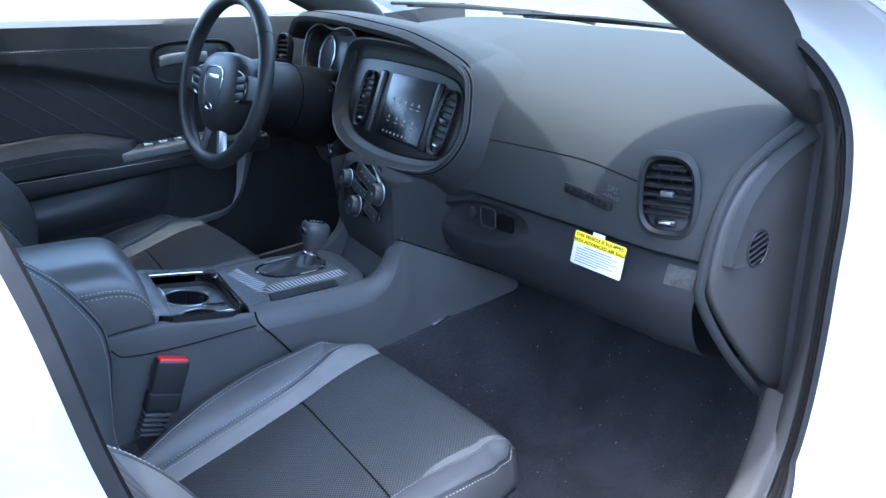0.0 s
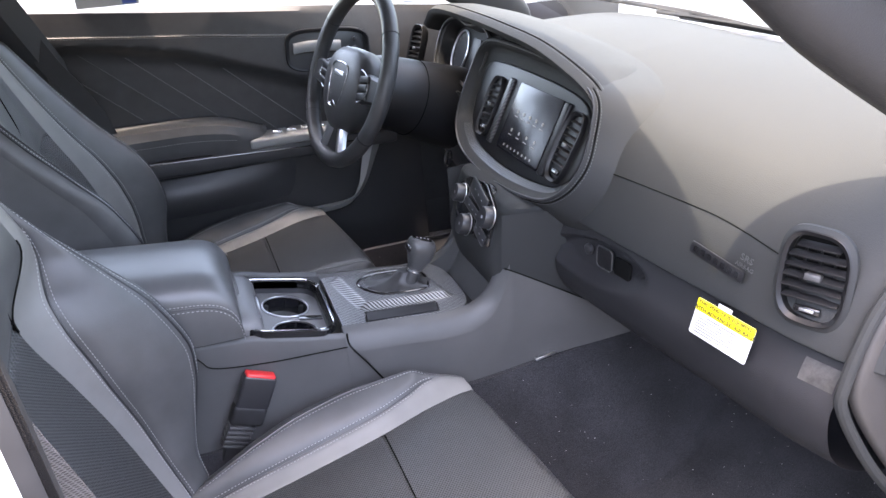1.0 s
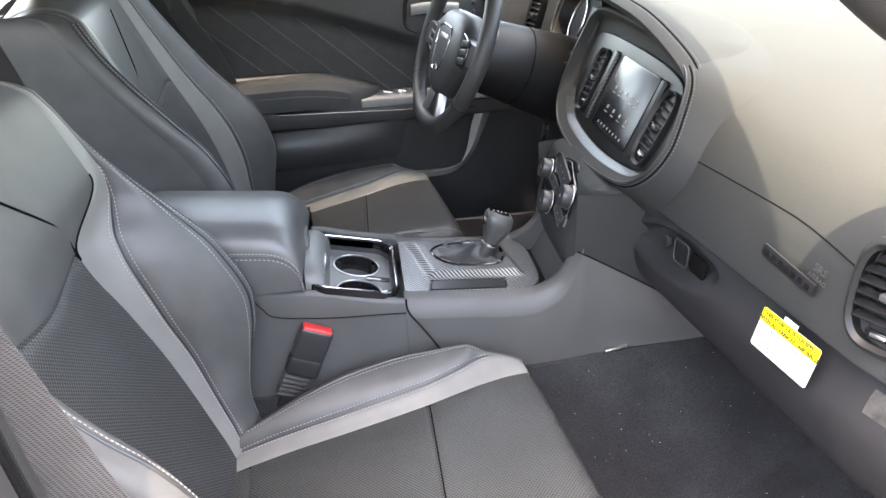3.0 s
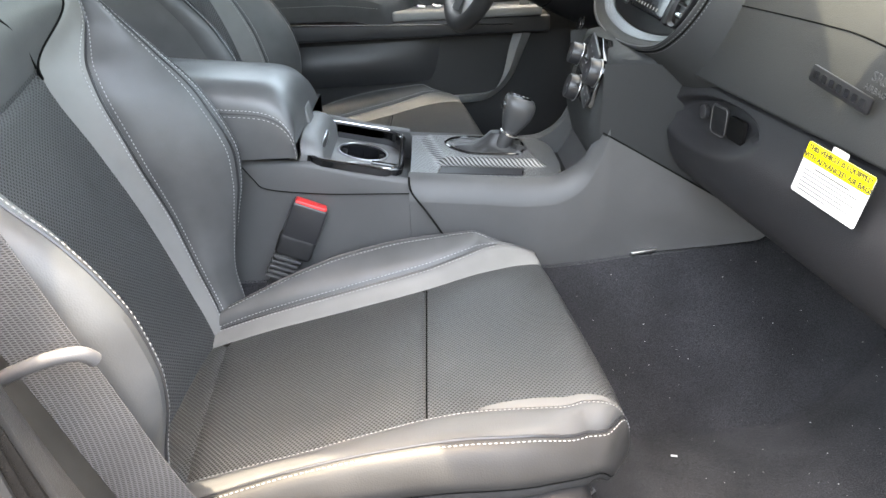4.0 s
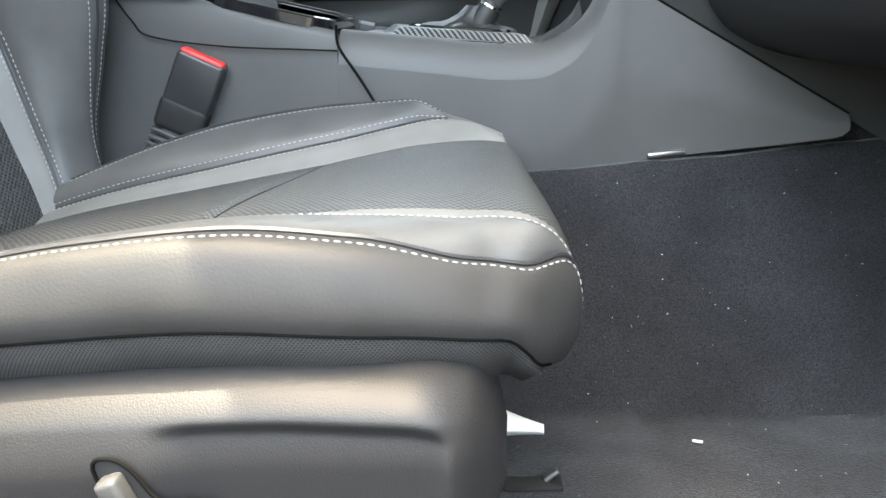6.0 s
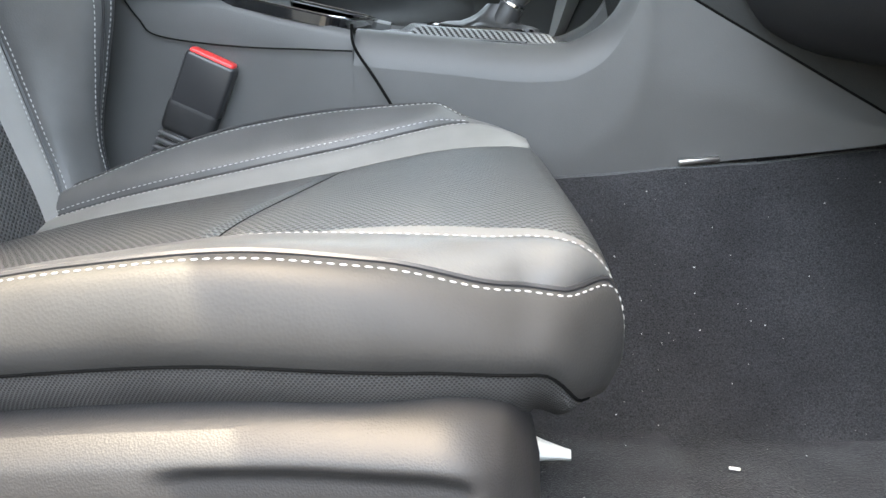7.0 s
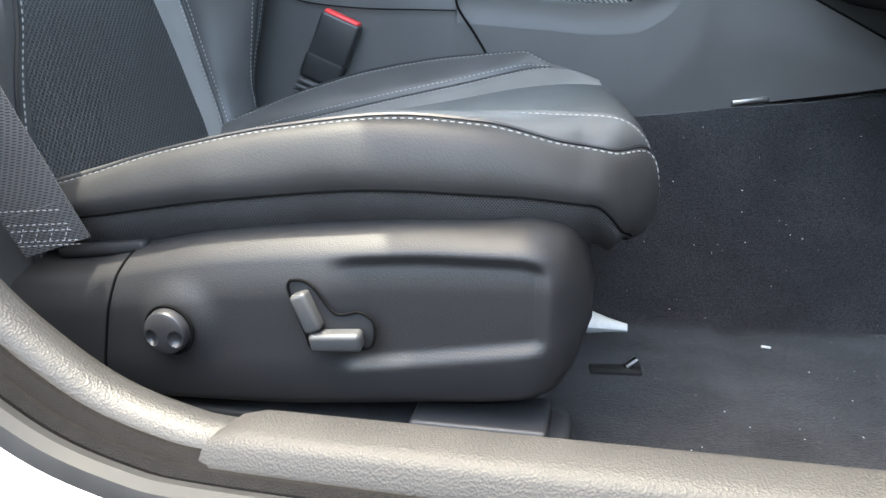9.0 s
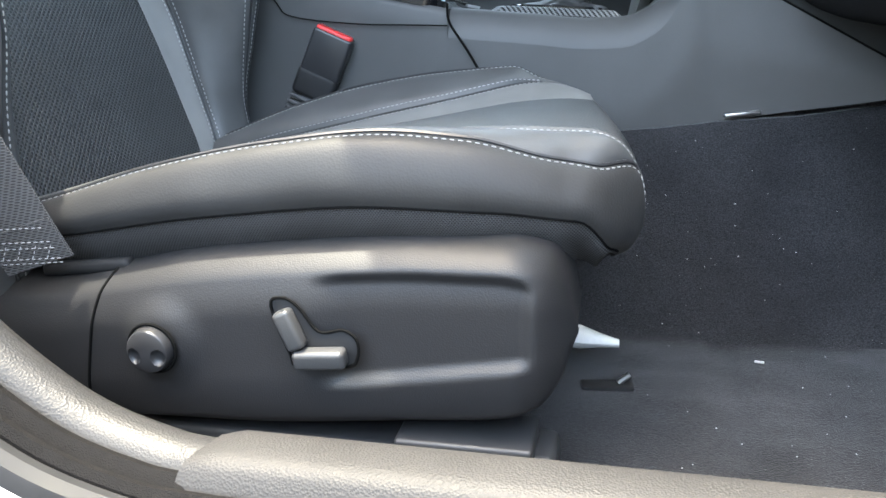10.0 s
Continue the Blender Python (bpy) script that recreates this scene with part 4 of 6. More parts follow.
BACK = [("back", z, 0.0) for z in np.linspace(0.14, 0.74, 92)] + [("back", 0.74, a) for a in np.linspace(0.15, math.pi * 0.8, 12)]


def line_on(knots_at, stations, k, m, frac=0.0, puff=0.0, lift=0.0006):
    """A line along a panel, a little proud of the leather."""
    return [m(panel_pt(knots_at, st, k, frac, puff, None, lift)) for st in stations]


def seat(name, m, mb, base, label):
    s = thing(name, base, label, "car seat", "front seats")
    cross = lambda st, q: 0.0035 * math.exp(-((q[0] - 0.112 ) / 0.0035) ** 2) + 0.0035 * math.exp(-((q[0] + 0.128 + 0.115 * (q[1] + 0.161)) / 0.004) ** 2) if st[2] == 0 else 0.0
    C = CUSH
    cutc = next(i for i, c_ in enumerate(C) if c_[1] >= 0.112)
    part("cushion_insert", strip(cushion_knots, C[: cutc + 1], 3, m, 0.005, 30, cross), PERF, s, "perforated black leather cushion centre")
    part("cushion_front_insert", strip(cushion_knots, C[cutc:], 3, m, 0.005, 30, cross), PERF_FINE, s, "finely perforated black leather front of the cushion")
    part("cross_seam", tube([m(panel_pt(cushion_knots, C[cutc], 3, t, 0.005, None, -0.0024)) for t in np.linspace(0.01, 0.99, 30)], 0.0016, 6), GAP, s)
    part("cushion_fabric_edge", strip(cushion_knots, C[:125], 0, m, 0.001, 5), FABRIC, s, "black woven fabric strip")
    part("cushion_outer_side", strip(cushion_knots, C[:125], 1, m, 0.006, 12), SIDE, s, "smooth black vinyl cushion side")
    part("cushion_outer_top", strip(cushion_knots, C, 2, m, 0.004, 8), LEATHER, s)
    part("cushion_stripe", strip(cushion_knots, C, 4, m, 0.003, 7), LEATHER_G, s, "grey leather accent stripe")
    part("cushion_inner_top", strip(cushion_knots, C, 5, m, 0.009, 10), LEATHER, s)
    part("cushion_inner_side", strip(cushion_knots, C, 6, m, 0.004, 9), LEATHER, s)
    part("cushion_foot", strip(cushion_knots, C, 7, m, 0.0, 5), LEATHER, s)
    top = [c for c in C if c[3] == 0]
    flat = [c for c in C if c[2] == 0]
    for k, frac, pf, sts in ((1, 0.0, 0.0, C[:122]), (2, 0.0, 0.004, top), (5, 0.80, 0.009, top[14:]), (5, 0.0, 0.009, flat[:98])):
        part("piping", tube(line_on(cushion_knots, sts, k, m, frac, pf, 0.0004), 0.0009 if k == 1 else 0.0017, 6), GAP if k == 1 else SMOOTH, s)
    for k, frac, pf, sts in ((1, 0.91, 0.006, top), (2, 0.90, 0.004, top), (4, 0.87, 0.003, flat[:98]), (5, 0.10, 0.009, flat[:98]), (5, 0.70, 0.009, top[14:])):
        part("stitching", dashes(line_on(cushion_knots, sts, k, m, frac, pf, 0.0004), *((0.0030, 0.0016, 0.00034) if k == 2 else (0.0038, 0.0016, 0.00050))), THREAD, s, "pale stitching", kind="stuff")
    # grey tongue that starts from the outer seam near the front
    tongue = [c for c in C if c[2] < 1.2 and c[1] > 0.165]
    n_t = len(tongue) - 1
    part("cushion_tongue", grid([[m(panel_pt(cushion_knots, st_, 3, j / 6 * 0.060 * math.sin(math.pi * (i / n_t) ** 0.8) ** 0.8, 0.005, None, 0.0006)) for j in range(7)] for i, st_ in enumerate(tongue)]), TONGUE, s, "grey leather tongue beside the outer seam")
    # backrest
    ups = BACK
    def bowed(p):
        """The seam across the backrest dips towards the middle."""
        dz = -0.02 * max(0.0, 1 - (abs(p[1]) / 0.12) ** 1.5) * math.exp(-(((p[2] - 0.557) / 0.12) ** 2)) if abs(p[1]) < 0.12 else 0.0
        return mb((p[0] - 0.34 * dz, p[1], p[2] + dz))

    cut = next(i for i, b_ in enumerate(ups) if b_[1] > 0.557)
    seam = lambda st, q: 0.004 * math.exp(-((q[2] - 0.557) / 0.005) ** 2)
    part("back_insert", join(strip(back_knots, ups[: cut + 1], 4, bowed, 0.0, 10, seam), strip(back_knots, ups[: cut + 1], 5, bowed, 0.0, 22, seam)), PERF_BACK, s, "perforated black leather backrest centre")
    part("back_upper", join(strip(back_knots, ups[cut:], 4, bowed, 0.0, 10, seam), strip(back_knots, ups[cut:], 5, bowed, 0.0, 22, seam)), LEATHER, s, "smooth black leather upper back")
    for k, mt, nm, pf, sb in ((0, LEATHER, "back_outer_side", 0.0, 8), (1, LEATHER, "back_outer_bolster", 0.004, 6), (2, LEATHER, "back_outer_bolster_front", 0.004, 7), (3, LEATHER_G, "back_outer_panel", 0.002, 7),
                              (6, LEATHER_G, "back_stripe", 0.003, 8), (7, LEATHER, "back_inner_bolster", 0.009, 10), (8, LEATHER, "back_inner_bolster_edge", 0.004, 6), (9, LEATHER, "back_inner_side", 0.0, 8)):
        part(nm, strip(back_knots, ups, k, mb, pf, sb), mt, s, "grey leather accent stripe" if mt is LEATHER_G else "")
    low = [b for b in BACK if b[2] == 0]
    below = [b for b in low if b[1] < 0.645]
    for k, frac, pf, sts in ((2, 0.09, 0.004, low), (2, 0.93, 0.004, low), (3, 0.14, 0.002, low), (6, 0.86, 0.003, below), (7, 0.08, 0.009, below), (7, 0.84, 0.009, low), (8, 0.10, 0.004, low)):
        part("stitching", dashes(line_on(back_knots, sts, k, mb, frac, pf, 0.0004), 0.0038, 0.0016, 0.00050), THREAD, s, "pale stitching", kind="stuff")
    for k, frac, pf, sts in ((7, 0.0, 0.009, below), (7, 0.96, 0.009, low), (8, 0.22, 0.004, low), (3, 0.0, 0.002, low), (2, 0.0, 0.004, low)):
        part("piping", tube(line_on(back_knots, sts, k, mb, frac, pf, 0.0004), 0.0019, 6), SMOOTH, s)
    slant = []
    for b in low:
        if 0.556 < b[1] < 0.73:
            kn_ = back_knots(b)
            slant.append(mb(panel_pt(back_knots, b, 5, (0.118 - 0.80 * (b[1] - 0.557) - kn_[5][1]) / (kn_[6][1] - kn_[5][1]), 0.0, None, 0.0004)))
    part("shoulder_seam", tube(slant, 0.0016, 6), GAP, s)
    part("stripe_seam", tube(line_on(back_knots, [b for b in low if 0.545 < b[1] < 0.640], 6, mb, 0.0, 0.003, 0.0004), 0.0015, 6), GAP, s)
    rows = []
    for z in np.linspace(0.12, 0.745, 20):
        xi, w = cr(z, *XI), 0.232 * cr(z, (0.12, 0.5, 0.7, 0.84), (1.0, 1.0, 0.95, 0.80))
        rows.append([mb((xi - 0.085 - 0.045 * (1 - (q) ** 4), q * w, z)) for q in np.linspace(-1, 1, 15)])
    part("back_shell", grid(rows), PLASTIC, s, "black plastic seat back shell")
    # head restraint on two posts
    hr = lambda px, ps, pz: mb((px, ps, pz))
    rings = []
    for q in np.linspace(-1, 1, 17):
        k = math.sqrt(max(0.0, 1 - abs(q) ** 3.0))
        rings.append([hr(-0.45 + 0.052 * max(k, 0.08) * math.copysign(abs(math.cos(a)) ** 0.7, math.cos(a)), 0.145 * q, 0.860 + 0.088 * max(k, 0.08) * math.copysign(abs(math.sin(a)) ** 0.7, math.sin(a)) + 0.0) for a in np.linspace(0, 2 * math.pi, 24, endpoint=False)])
    part("head_restraint", loft(rings), LEATHER, s, "black leather head restraint")
    for q in (-0.06, 0.06):
        part("restraint_post", tube([mb((-0.405, q, 0.72)), mb((-0.445, q, 0.82))], 0.006, 10), CHROME, s)
    part("seat_pan", rbox((0.42, 0.40, 0.05), 0.012, Matrix.Translation(m((0.02, 0.0, 0.095)))), SMOOTH, s)
    for q in (-0.19, 0.17):
        part("seat_rail", rbox((0.50, 0.045, 0.035), 0.006, Matrix.Translation(m((0.02, q, 0.028)))), PLASTIC, s)
    return s


P_MAP = lambda p: (p[0], SEAT_Y + p[1], p[2])


def D_BACK(p):
    """Driver backrest: mirrored and set further back."""
    return (p[0] - 0.062, 2 * CY - SEAT_Y - p[1], p[2] + 0.020)


def D_CUSHION(p):
    """Driver cushion, with the broad striped bolster towards its door."""
    return (p[0] - 0.074, 2 * CY - SEAT_Y + p[1], p[2] + 0.020)


pas = seat("car_seat", P_MAP, P_MAP, (0.0, SEAT_Y, 0.0), "black leather front passenger seat with grey stripes and pale stitching")
seat("car_seat", D_CUSHION, D_BACK, (-0.075, 2 * CY - SEAT_Y, 0.0), "black leather driver seat with grey stripes beside the console")


# side shield of the passenger seat, outboard
def shield_pt(x, w):
    """w from 0 (inner top lip) over the shoulder and down the face to 1 (lower lip)."""
    zt = cr(x, (-0.30, -0.20, -0.10, -0.049, 0.025, 0.111, 0.19, 0.234, 0.263, 0.276, 0.282), (0.165, 0.160, 0.162, 0.171, 0.186, 0.195, 0.200, 0.200, 0.192, 0.172, 0.14))
    zb = cr(x, (-0.30, 0.045, 0.168, 0.231, 0.255, 0.270, 0.282), (0.045, 0.054, 0.066, 0.073, 0.080, 0.094, 0.128))
    front = max(0.0, (x - 0.235) / 0.047)
    tuck = 0.040 * front**2.6
    prof_w = (0.0, 0.08, 0.16, 0.24, 0.32, 0.5, 0.75, 0.9, 1.0)
    y = cr(w, prof_w, (-0.572, -0.584, -0.596, -0.608, -0.6165, -0.622, -0.622, -0.616, -0.600))
    zz = cr(w, prof_w, (0.0, -0.001, -0.004, -0.011, -0.021, -0.047, -0.090, -0.125, -0.138))
    z = zt + zz * (zt - zb) / 0.138
    # shallow pressed field towards the front
    u = min(max((x - 0.105) / 0.03, 0), 1) * min(max((0.258 - x) / 0.012, 0), 1)
    v = min(max((zt - 0.018 - z) / 0.010, 0), 1) * min(max((z - (0.093 + 0.17 * (x - 0.107))) / 0.010, 0), 1)
    sm = lambda t: t * t * (3 - 2 * t)
    y += 0.0065 * sm(u) * sm(v)
    # swelling round the lumbar knob
    d = math.hypot(x - 0.0, z - 0.125)
    y -= 0.006 * math.exp(-(d / 0.026) ** 4)
    return (x, y + tuck, z)


sx = list(np.linspace(-0.038, 0.262, 110)) + list(0.262 + 0.020 * np.sin(np.linspace(0.12, math.pi / 2, 14)))


def slanted(x, w):
    """The joint between the shield's halves slants backwards towards the foot."""
    x = x - 0.036 * w * max(0.0, 1 - abs(x + 0.039) / 0.09)
    return shield_pt(x, w)


shield = part("side_shield", grid([[slanted(x, w) for w in np.linspace(0, 1, 80)] for x in sx]), SHIELD, pas, "grained black plastic side shield", 60)
part("side_shield_rear", grid([[(p[0], p[1] + 0.001, p[2] - 0.001) for p in (slanted(x, w) for w in np.linspace(0, 1, 40))] for x in np.linspace(-0.30, -0.0405, 40)]), SHIELD, pas, "", 60)

part("shield_joint", tube([slanted(-0.0393, w) for w in np.linspace(0.02, 0.9, 40)], 0.0011, 6), GAP, pas)

# lumbar knob: domed, with two finger dimples
mk = axes((-0.004, -0.630, 0.122), (1, 0, 0), (0, 0, 1))
rows = []
for r in np.linspace(0, 1, 40):
    row = []
    for k in range(72):
        a = 2 * math.pi * k / 72
        px, py = 0.0165 * r * math.cos(a), 0.0165 * r * math.sin(a)
        h = 0.0095 - 0.0028 * r**3 - 0.006 * max(0, (r - 0.9) / 0.1) ** 2
        for sx2 in (-0.009, 0.009):
            h -= 0.0042 * math.sqrt(max(0.0, 1 - ((px - sx2) / 0.0050) ** 2 - ((py + 0.003) / 0.0058) ** 2))
        row.append(mk @ Vector((px, py, h)))
    rows.append(row)
rows.append([mk @ Vector((0.0168 * math.cos(2 * math.pi * k / 72), 0.0168 * math.sin(2 * math.pi * k / 72), -0.004)) for k in range(72)])
part("lumbar_knob", grid(rows, close_u=True), SMOOTH, pas, "round dark lumbar switch with two dimples")
part("knob_gap", tube([mk @ Vector((0.0178 * math.cos(a), 0.0178 * math.sin(a), 0.0005)) for a in np.linspace(0, 2 * math.pi, 40, endpoint=False)], 0.0012, 6, True), GAP, pas)

# power seat switches: tilted recliner and long cushion bar in one shaped bezel
ms = axes((0.112, -0.6235, 0.135), (1, 0, 0.03), (0, 0, 1))
bez = spline([(-0.0265, 0.022), (-0.018, 0.0275), (-0.008, 0.022), (0.005, 0.0045), (0.022, 0.006), (0.031, -0.001), (0.030, -0.014), (0.022, -0.020), (-0.012, -0.021), (-0.017, -0.012)], 5, True)
part("switch_bezel", tube([ms @ Vector((p[0], p[1], 0.0006)) for p in bez], 0.0011, 6, True), GAP, pas)
part("switch_well", plate(bez, 0.0012, ms @ Matrix.Translation((0, 0, -0.0008)), 0.0004), RUBBER, pas)
part("recliner_switch", local(rbox((0.0125, 0.028, 0.011), 0.0032, None, 4), ms @ pose(-0.0125, 0.0075, 0.0055, 0, 0, 20)), KNOB, pas, "satin grey recliner switch")
part("cushion_switch", local(rbox((0.036, 0.0132, 0.012), 0.0034, None, 4), ms @ pose(0.0065, -0.0120, 0.0060, 8, 0, 3)), KNOB, pas, "satin grey seat position switch")
part("rail_cover", join(rbox((0.095, 0.05, 0.030), 0.003, pose(0.208, -0.590, 0.044)), rbox((0.105, 0.062, 0.010), 0.003, pose(0.208, -0.590, 0.024))), PLASTIC, pas, "black plastic rail end cover")

# buckle on its stalk
bk = thing("belt_buckle", (-0.06, -0.16, 0.12), "black seat belt buckle with red release button beside the seat", "belt buckle")
mb = axes((-0.058, -0.124, 0.297), (0.905, 0.09, -0.42), (0.48, 0.04, 0.875))
part("buckle_body", local(rbox((0.052, 0.058, 0.021), 0.0045, None, 4), mb @ Matrix.Translation((0, -0.003, 0))), SMOOTH, bk)
part("release_button", local(rbox((0.047, 0.012, 0.0175), 0.003, None, 3), mb @ Matrix.Translation((0, 0.0235, 0))), RED, bk, "red release button")
part("buckle_sleeve", local(rbox((0.054, 0.036, 0.024), 0.007, None, 4), mb @ Matrix.Translation((-0.001, -0.044, 0))), RUBBER, bk)
for k in range(5):
    part("bellows_ring", local(rbox((0.042 - 0.001 * k, 0.006, 0.022), 0.0025, None, 2), mb @ Matrix.Translation((-0.006 - 0.001 * k, -0.066 - 0.0085 * k, 0))), KNOB, bk)
part("stalk", local(rbox((0.026, 0.07, 0.014), 0.003), mb @ Matrix.Translation((-0.008, -0.095, 0))), SMOOTH, bk)

# passenger lap belt: webbing from the pillar down to its anchor, with the guide clip
belt = thing("seat_belt", (-0.1, -0.625, 0.16), "grey-black webbing seat belt anchored beside the seat", "seat belt")
bp = spline([(-0.088, -0.622, 0.176), (-0.099, -0.634, 0.222), (-0.119, -0.646, 0.290), (-0.146, -0.652, 0.38), (-0.188, -0.652, 0.50), (-0.242, -0.640, 0.66), (-0.33, -0.600, 0.88)], 10)
rows = []
for i, p in enumerate(bp):
    a, b = bp[max(i - 1, 0)], bp[min(i + 1, len(bp) - 1)]
    t = Vector(b - a).normalized()
    wdir = Vector((0.94, 0.30, 0.0))
    wdir = (wdir - t * wdir.dot(t)).normalized()
    nn = t.cross(wdir).normalized()
    rows.append([tuple(Vector(p) + wdir * u + nn * h) for u, h in ((-0.0245, 0.0), (-0.024, 0.0008), (-0.012, 0.0012), (0.012, 0.0012), (0.024, 0.0008), (0.0245, 0), (0.024, -0.0008), (-0.024, -0.0008))])
part("webbing", loft(rows), WEB, belt)
part("sewn_end", loft([[tuple(Vector(q) + Vector((0, -0.0016, 0))) for q in rows[i]] for i in range(0, 8)]), WEB, belt)
z_rows = [0.178, 0.183, 0.1885, 0.194, 0.205]
sw = []
for zz in z_rows:
    i = int(np.argmin([abs(p[2] - zz) for p in bp]))
    c = Vector(bp[i])
    sw.append(dashes([tuple(c + Vector((u * 0.94, u * 0.30 - 0.0042, 0))) for u in np.linspace(-0.022, 0.022, 12)], 0.003, 0.0012, 0.00035))
for k in range(4):
    c0, c1 = Vector(bp[2]), Vector(bp[5])
    sw.append(dashes([tuple(c0.lerp(c1, t) + Vector(((-0.020 + 0.01 * k + 0.01 * t) * 0.94, (-0.020 + 0.01 * k + 0.01 * t) * 0.3 - 0.0042, 0))) for t in np.linspace(0, 1, 8)], 0.003, 0.0012, 0.00035))
part("stitching", join(*sw), THREAD, belt, "pale zigzag stitching", kind="stuff")
part("anchor_slot", rbox((0.075, 0.012, 0.010), 0.004, pose(-0.075, -0.592, 0.166, 0, -6, 0)), RUBBER, belt)
part("belt_guide", tube(spline([(-0.250, -0.668, 0.380), (-0.222, -0.676, 0.402), (-0.195, -0.679, 0.417), (-0.164, -0.678, 0.431), (-0.138, -0.674, 0.437), (-0.126, -0.668, 0.434), (-0.121, -0.662, 0.425)], 6), 0.0058, 12), BAR, belt, "grey plastic belt guide bar")
db = thing("driver_belt", (-0.22, 0.70, 0.3), "black seat belt hanging on the far door pillar", "seat belt")
part("webbing", loft([[(x - 0.024 + u, y + v, z) for u, v in ((0, 0), (0.047, 0.003), (0.047, 0.005), (0, 0.002))] for x, y, z in spline([(-0.22, 0.70, 0.30), (-0.27, 0.685, 0.56), (-0.335, 0.665, 0.70), (-0.385, 0.65, 0.81), (-0.47, 0.58, 0.98)], 8)]), BELT_FAR, db)

# ---- centre console ----
con = thing("centre_console", (0.1, CY, 0.0), "black plastic centre console with carbon-look shifter plate", "console")
W = 0.128


def side_y(x, s):
    """Lateral place of the console flank; s = -1 towards the passenger."""
    return CY + s * (W + 0.0 + 0.030 * max(0, (x - 0.40) / 0.2) ** 1.2)


def front_top(x):
    return cr(x, (0.09, 0.20, 0.27, 0.306, 0.335, 0.354, 0.375, 0.390), (0.348, 0.337, 0.330, 0.331, 0.342, 0.358, 0.398, 0.45))


rows = []
for x in np.linspace(0.0943, 0.386, 60):
    zt = front_top(x)
    y0, y1 = side_y(x, -1), side_y(x, 1)
    rows.append([(x, y0 + 0.0005, zt - 0.038), (x, y0 + 0.0015, zt - 0.033), (x, y0 + 0.006, zt - 0.021), (x, y0 + 0.013, zt - 0.009), (x, y0 + 0.021, zt - 0.002), (x, y0 + 0.029, zt), (x, y0 + 0.035, zt - 0.005), (x, y0 + 0.036, zt - 0.05),
                 (x, y1 - 0.036, zt - 0.05), (x, y1 - 0.034, zt - 0.006), (x, y1 - 0.026, zt), (x, y1 - 0.014, zt - 0.003), (x, y1 - 0.006, zt - 0.012), (x, y1 - 0.002, zt - 0.028), (x, y1 - 0.0005, zt - 0.038)])
part("front_body", grid(rows), CONSOLE, con, "", 50)
# one flank from the armrest to its tip under the dash, closed above by a seam
for s in (-1, 1):
    rows = []
    for x in np.linspace(0.0943, 0.612, 90):
        k = (x - 0.375) / 0.237
        zt = min(front_top(min(x, 0.385)) - 0.036, 0.402 - 0.140 * k)
        zb = cr(x, (0.098, 0.30, 0.40, 0.58, 0.605, 0.612), (0.12, 0.14, 0.204, 0.235, 0.240, 0.246))
        rows.append([(x, side_y(x, s) + s * cr(w, (0.0, 0.4, 0.75, 1.0), (0.007, 0.007, 0.003, 0.0)), zb + (zt - zb) * w) for w in np.linspace(0, 1, 16)])
    part("front_flank", grid(rows), CONSOLE, con, "", 60)
    part("tunnel_carpet", grid([[(x, CY + s * (0.135 + 0.03 * max(0.0, x - 0.6)), z) for x in (0.50, 0.60, 0.75, 0.97)] for z in (0.10, 0.25, 0.42, 0.50)]), CARPET, con, "dark carpet on the tunnel side")
    rows = []
    for x in np.linspace(0.372, 0.66, 36):
        k = (x - 0.372) / 0.240
        zl = 0.400 - 0.142 * k
        rows.append([(x, CY + s * (0.122 + 0.026 * k + 0.03 * w * (0.3 + k)), zl + (0.50 - zl) * w) for w in np.linspace(0, 1, 8)])
    part("stack_flank", grid(rows), DASH, con)
    part("flank_seam", tube([(x, side_y(x, s), 0.402 - 0.140 * (x - 0.375) / 0.237) for x in np.linspace(0.375, 0.612, 14)], 0.0012, 6), GAP, con)
# rear body under the armrest
rows = []
for x in np.linspace(-0.62, 0.094, 50):
    zt = cr(x, (-0.62, -0.16, -0.10, -0.05, 0.02, 0.08, 0.094), (0.385, 0.390, 0.388, 0.384, 0.366, 0.354, 0.351))
    y0, y1 = CY - W, CY + W
    rows.append([(x, y0 - 0.012, 0.10), (x, y0 - 0.009, 0.20), (x, y0 - 0.004, 0.265), (x, y0 + 0.0002, zt - 0.036), (x, y0 + 0.0015, zt - 0.014), (x, y0 + 0.0035, zt - 0.008), (x, y0 + 0.008, zt - 0.005), (x, y0 + 0.012, zt - 0.008), (x, y0 + 0.0125, zt - 0.05),
                 (x, y1 - 0.031, zt - 0.05), (x, y1 - 0.030, zt - 0.004), (x, y1 - 0.022, zt), (x, y1 - 0.010, zt - 0.003), (x, y1 - 0.003, zt - 0.012), (x, y1 + 0.001, zt - 0.035), (x, y1 + 0.010, 0.10)])
part("rear_body", grid(rows), CONSOLE, con, "", 50)
part("body_seam", tube(spline([(0.096, CY - W - 0.006, 0.352), (0.099, CY - W - 0.011, 0.33), (0.122, CY - W - 0.014, 0.295), (0.155, CY - W - 0.016, 0.24)], 8), 0.0016, 6), GAP, con)
part("side_crease", tube(spline([(-0.15, CY - W - 0.002, 0.392), (-0.128, CY - W - 0.004, 0.360), (-0.108, CY - W - 0.005, 0.343), (-0.03, CY - W - 0.005, 0.332), (0.05, CY - W - 0.005, 0.328), (0.095, CY - W - 0.005, 0.326)], 8), 0.0009, 6), GAP, con)
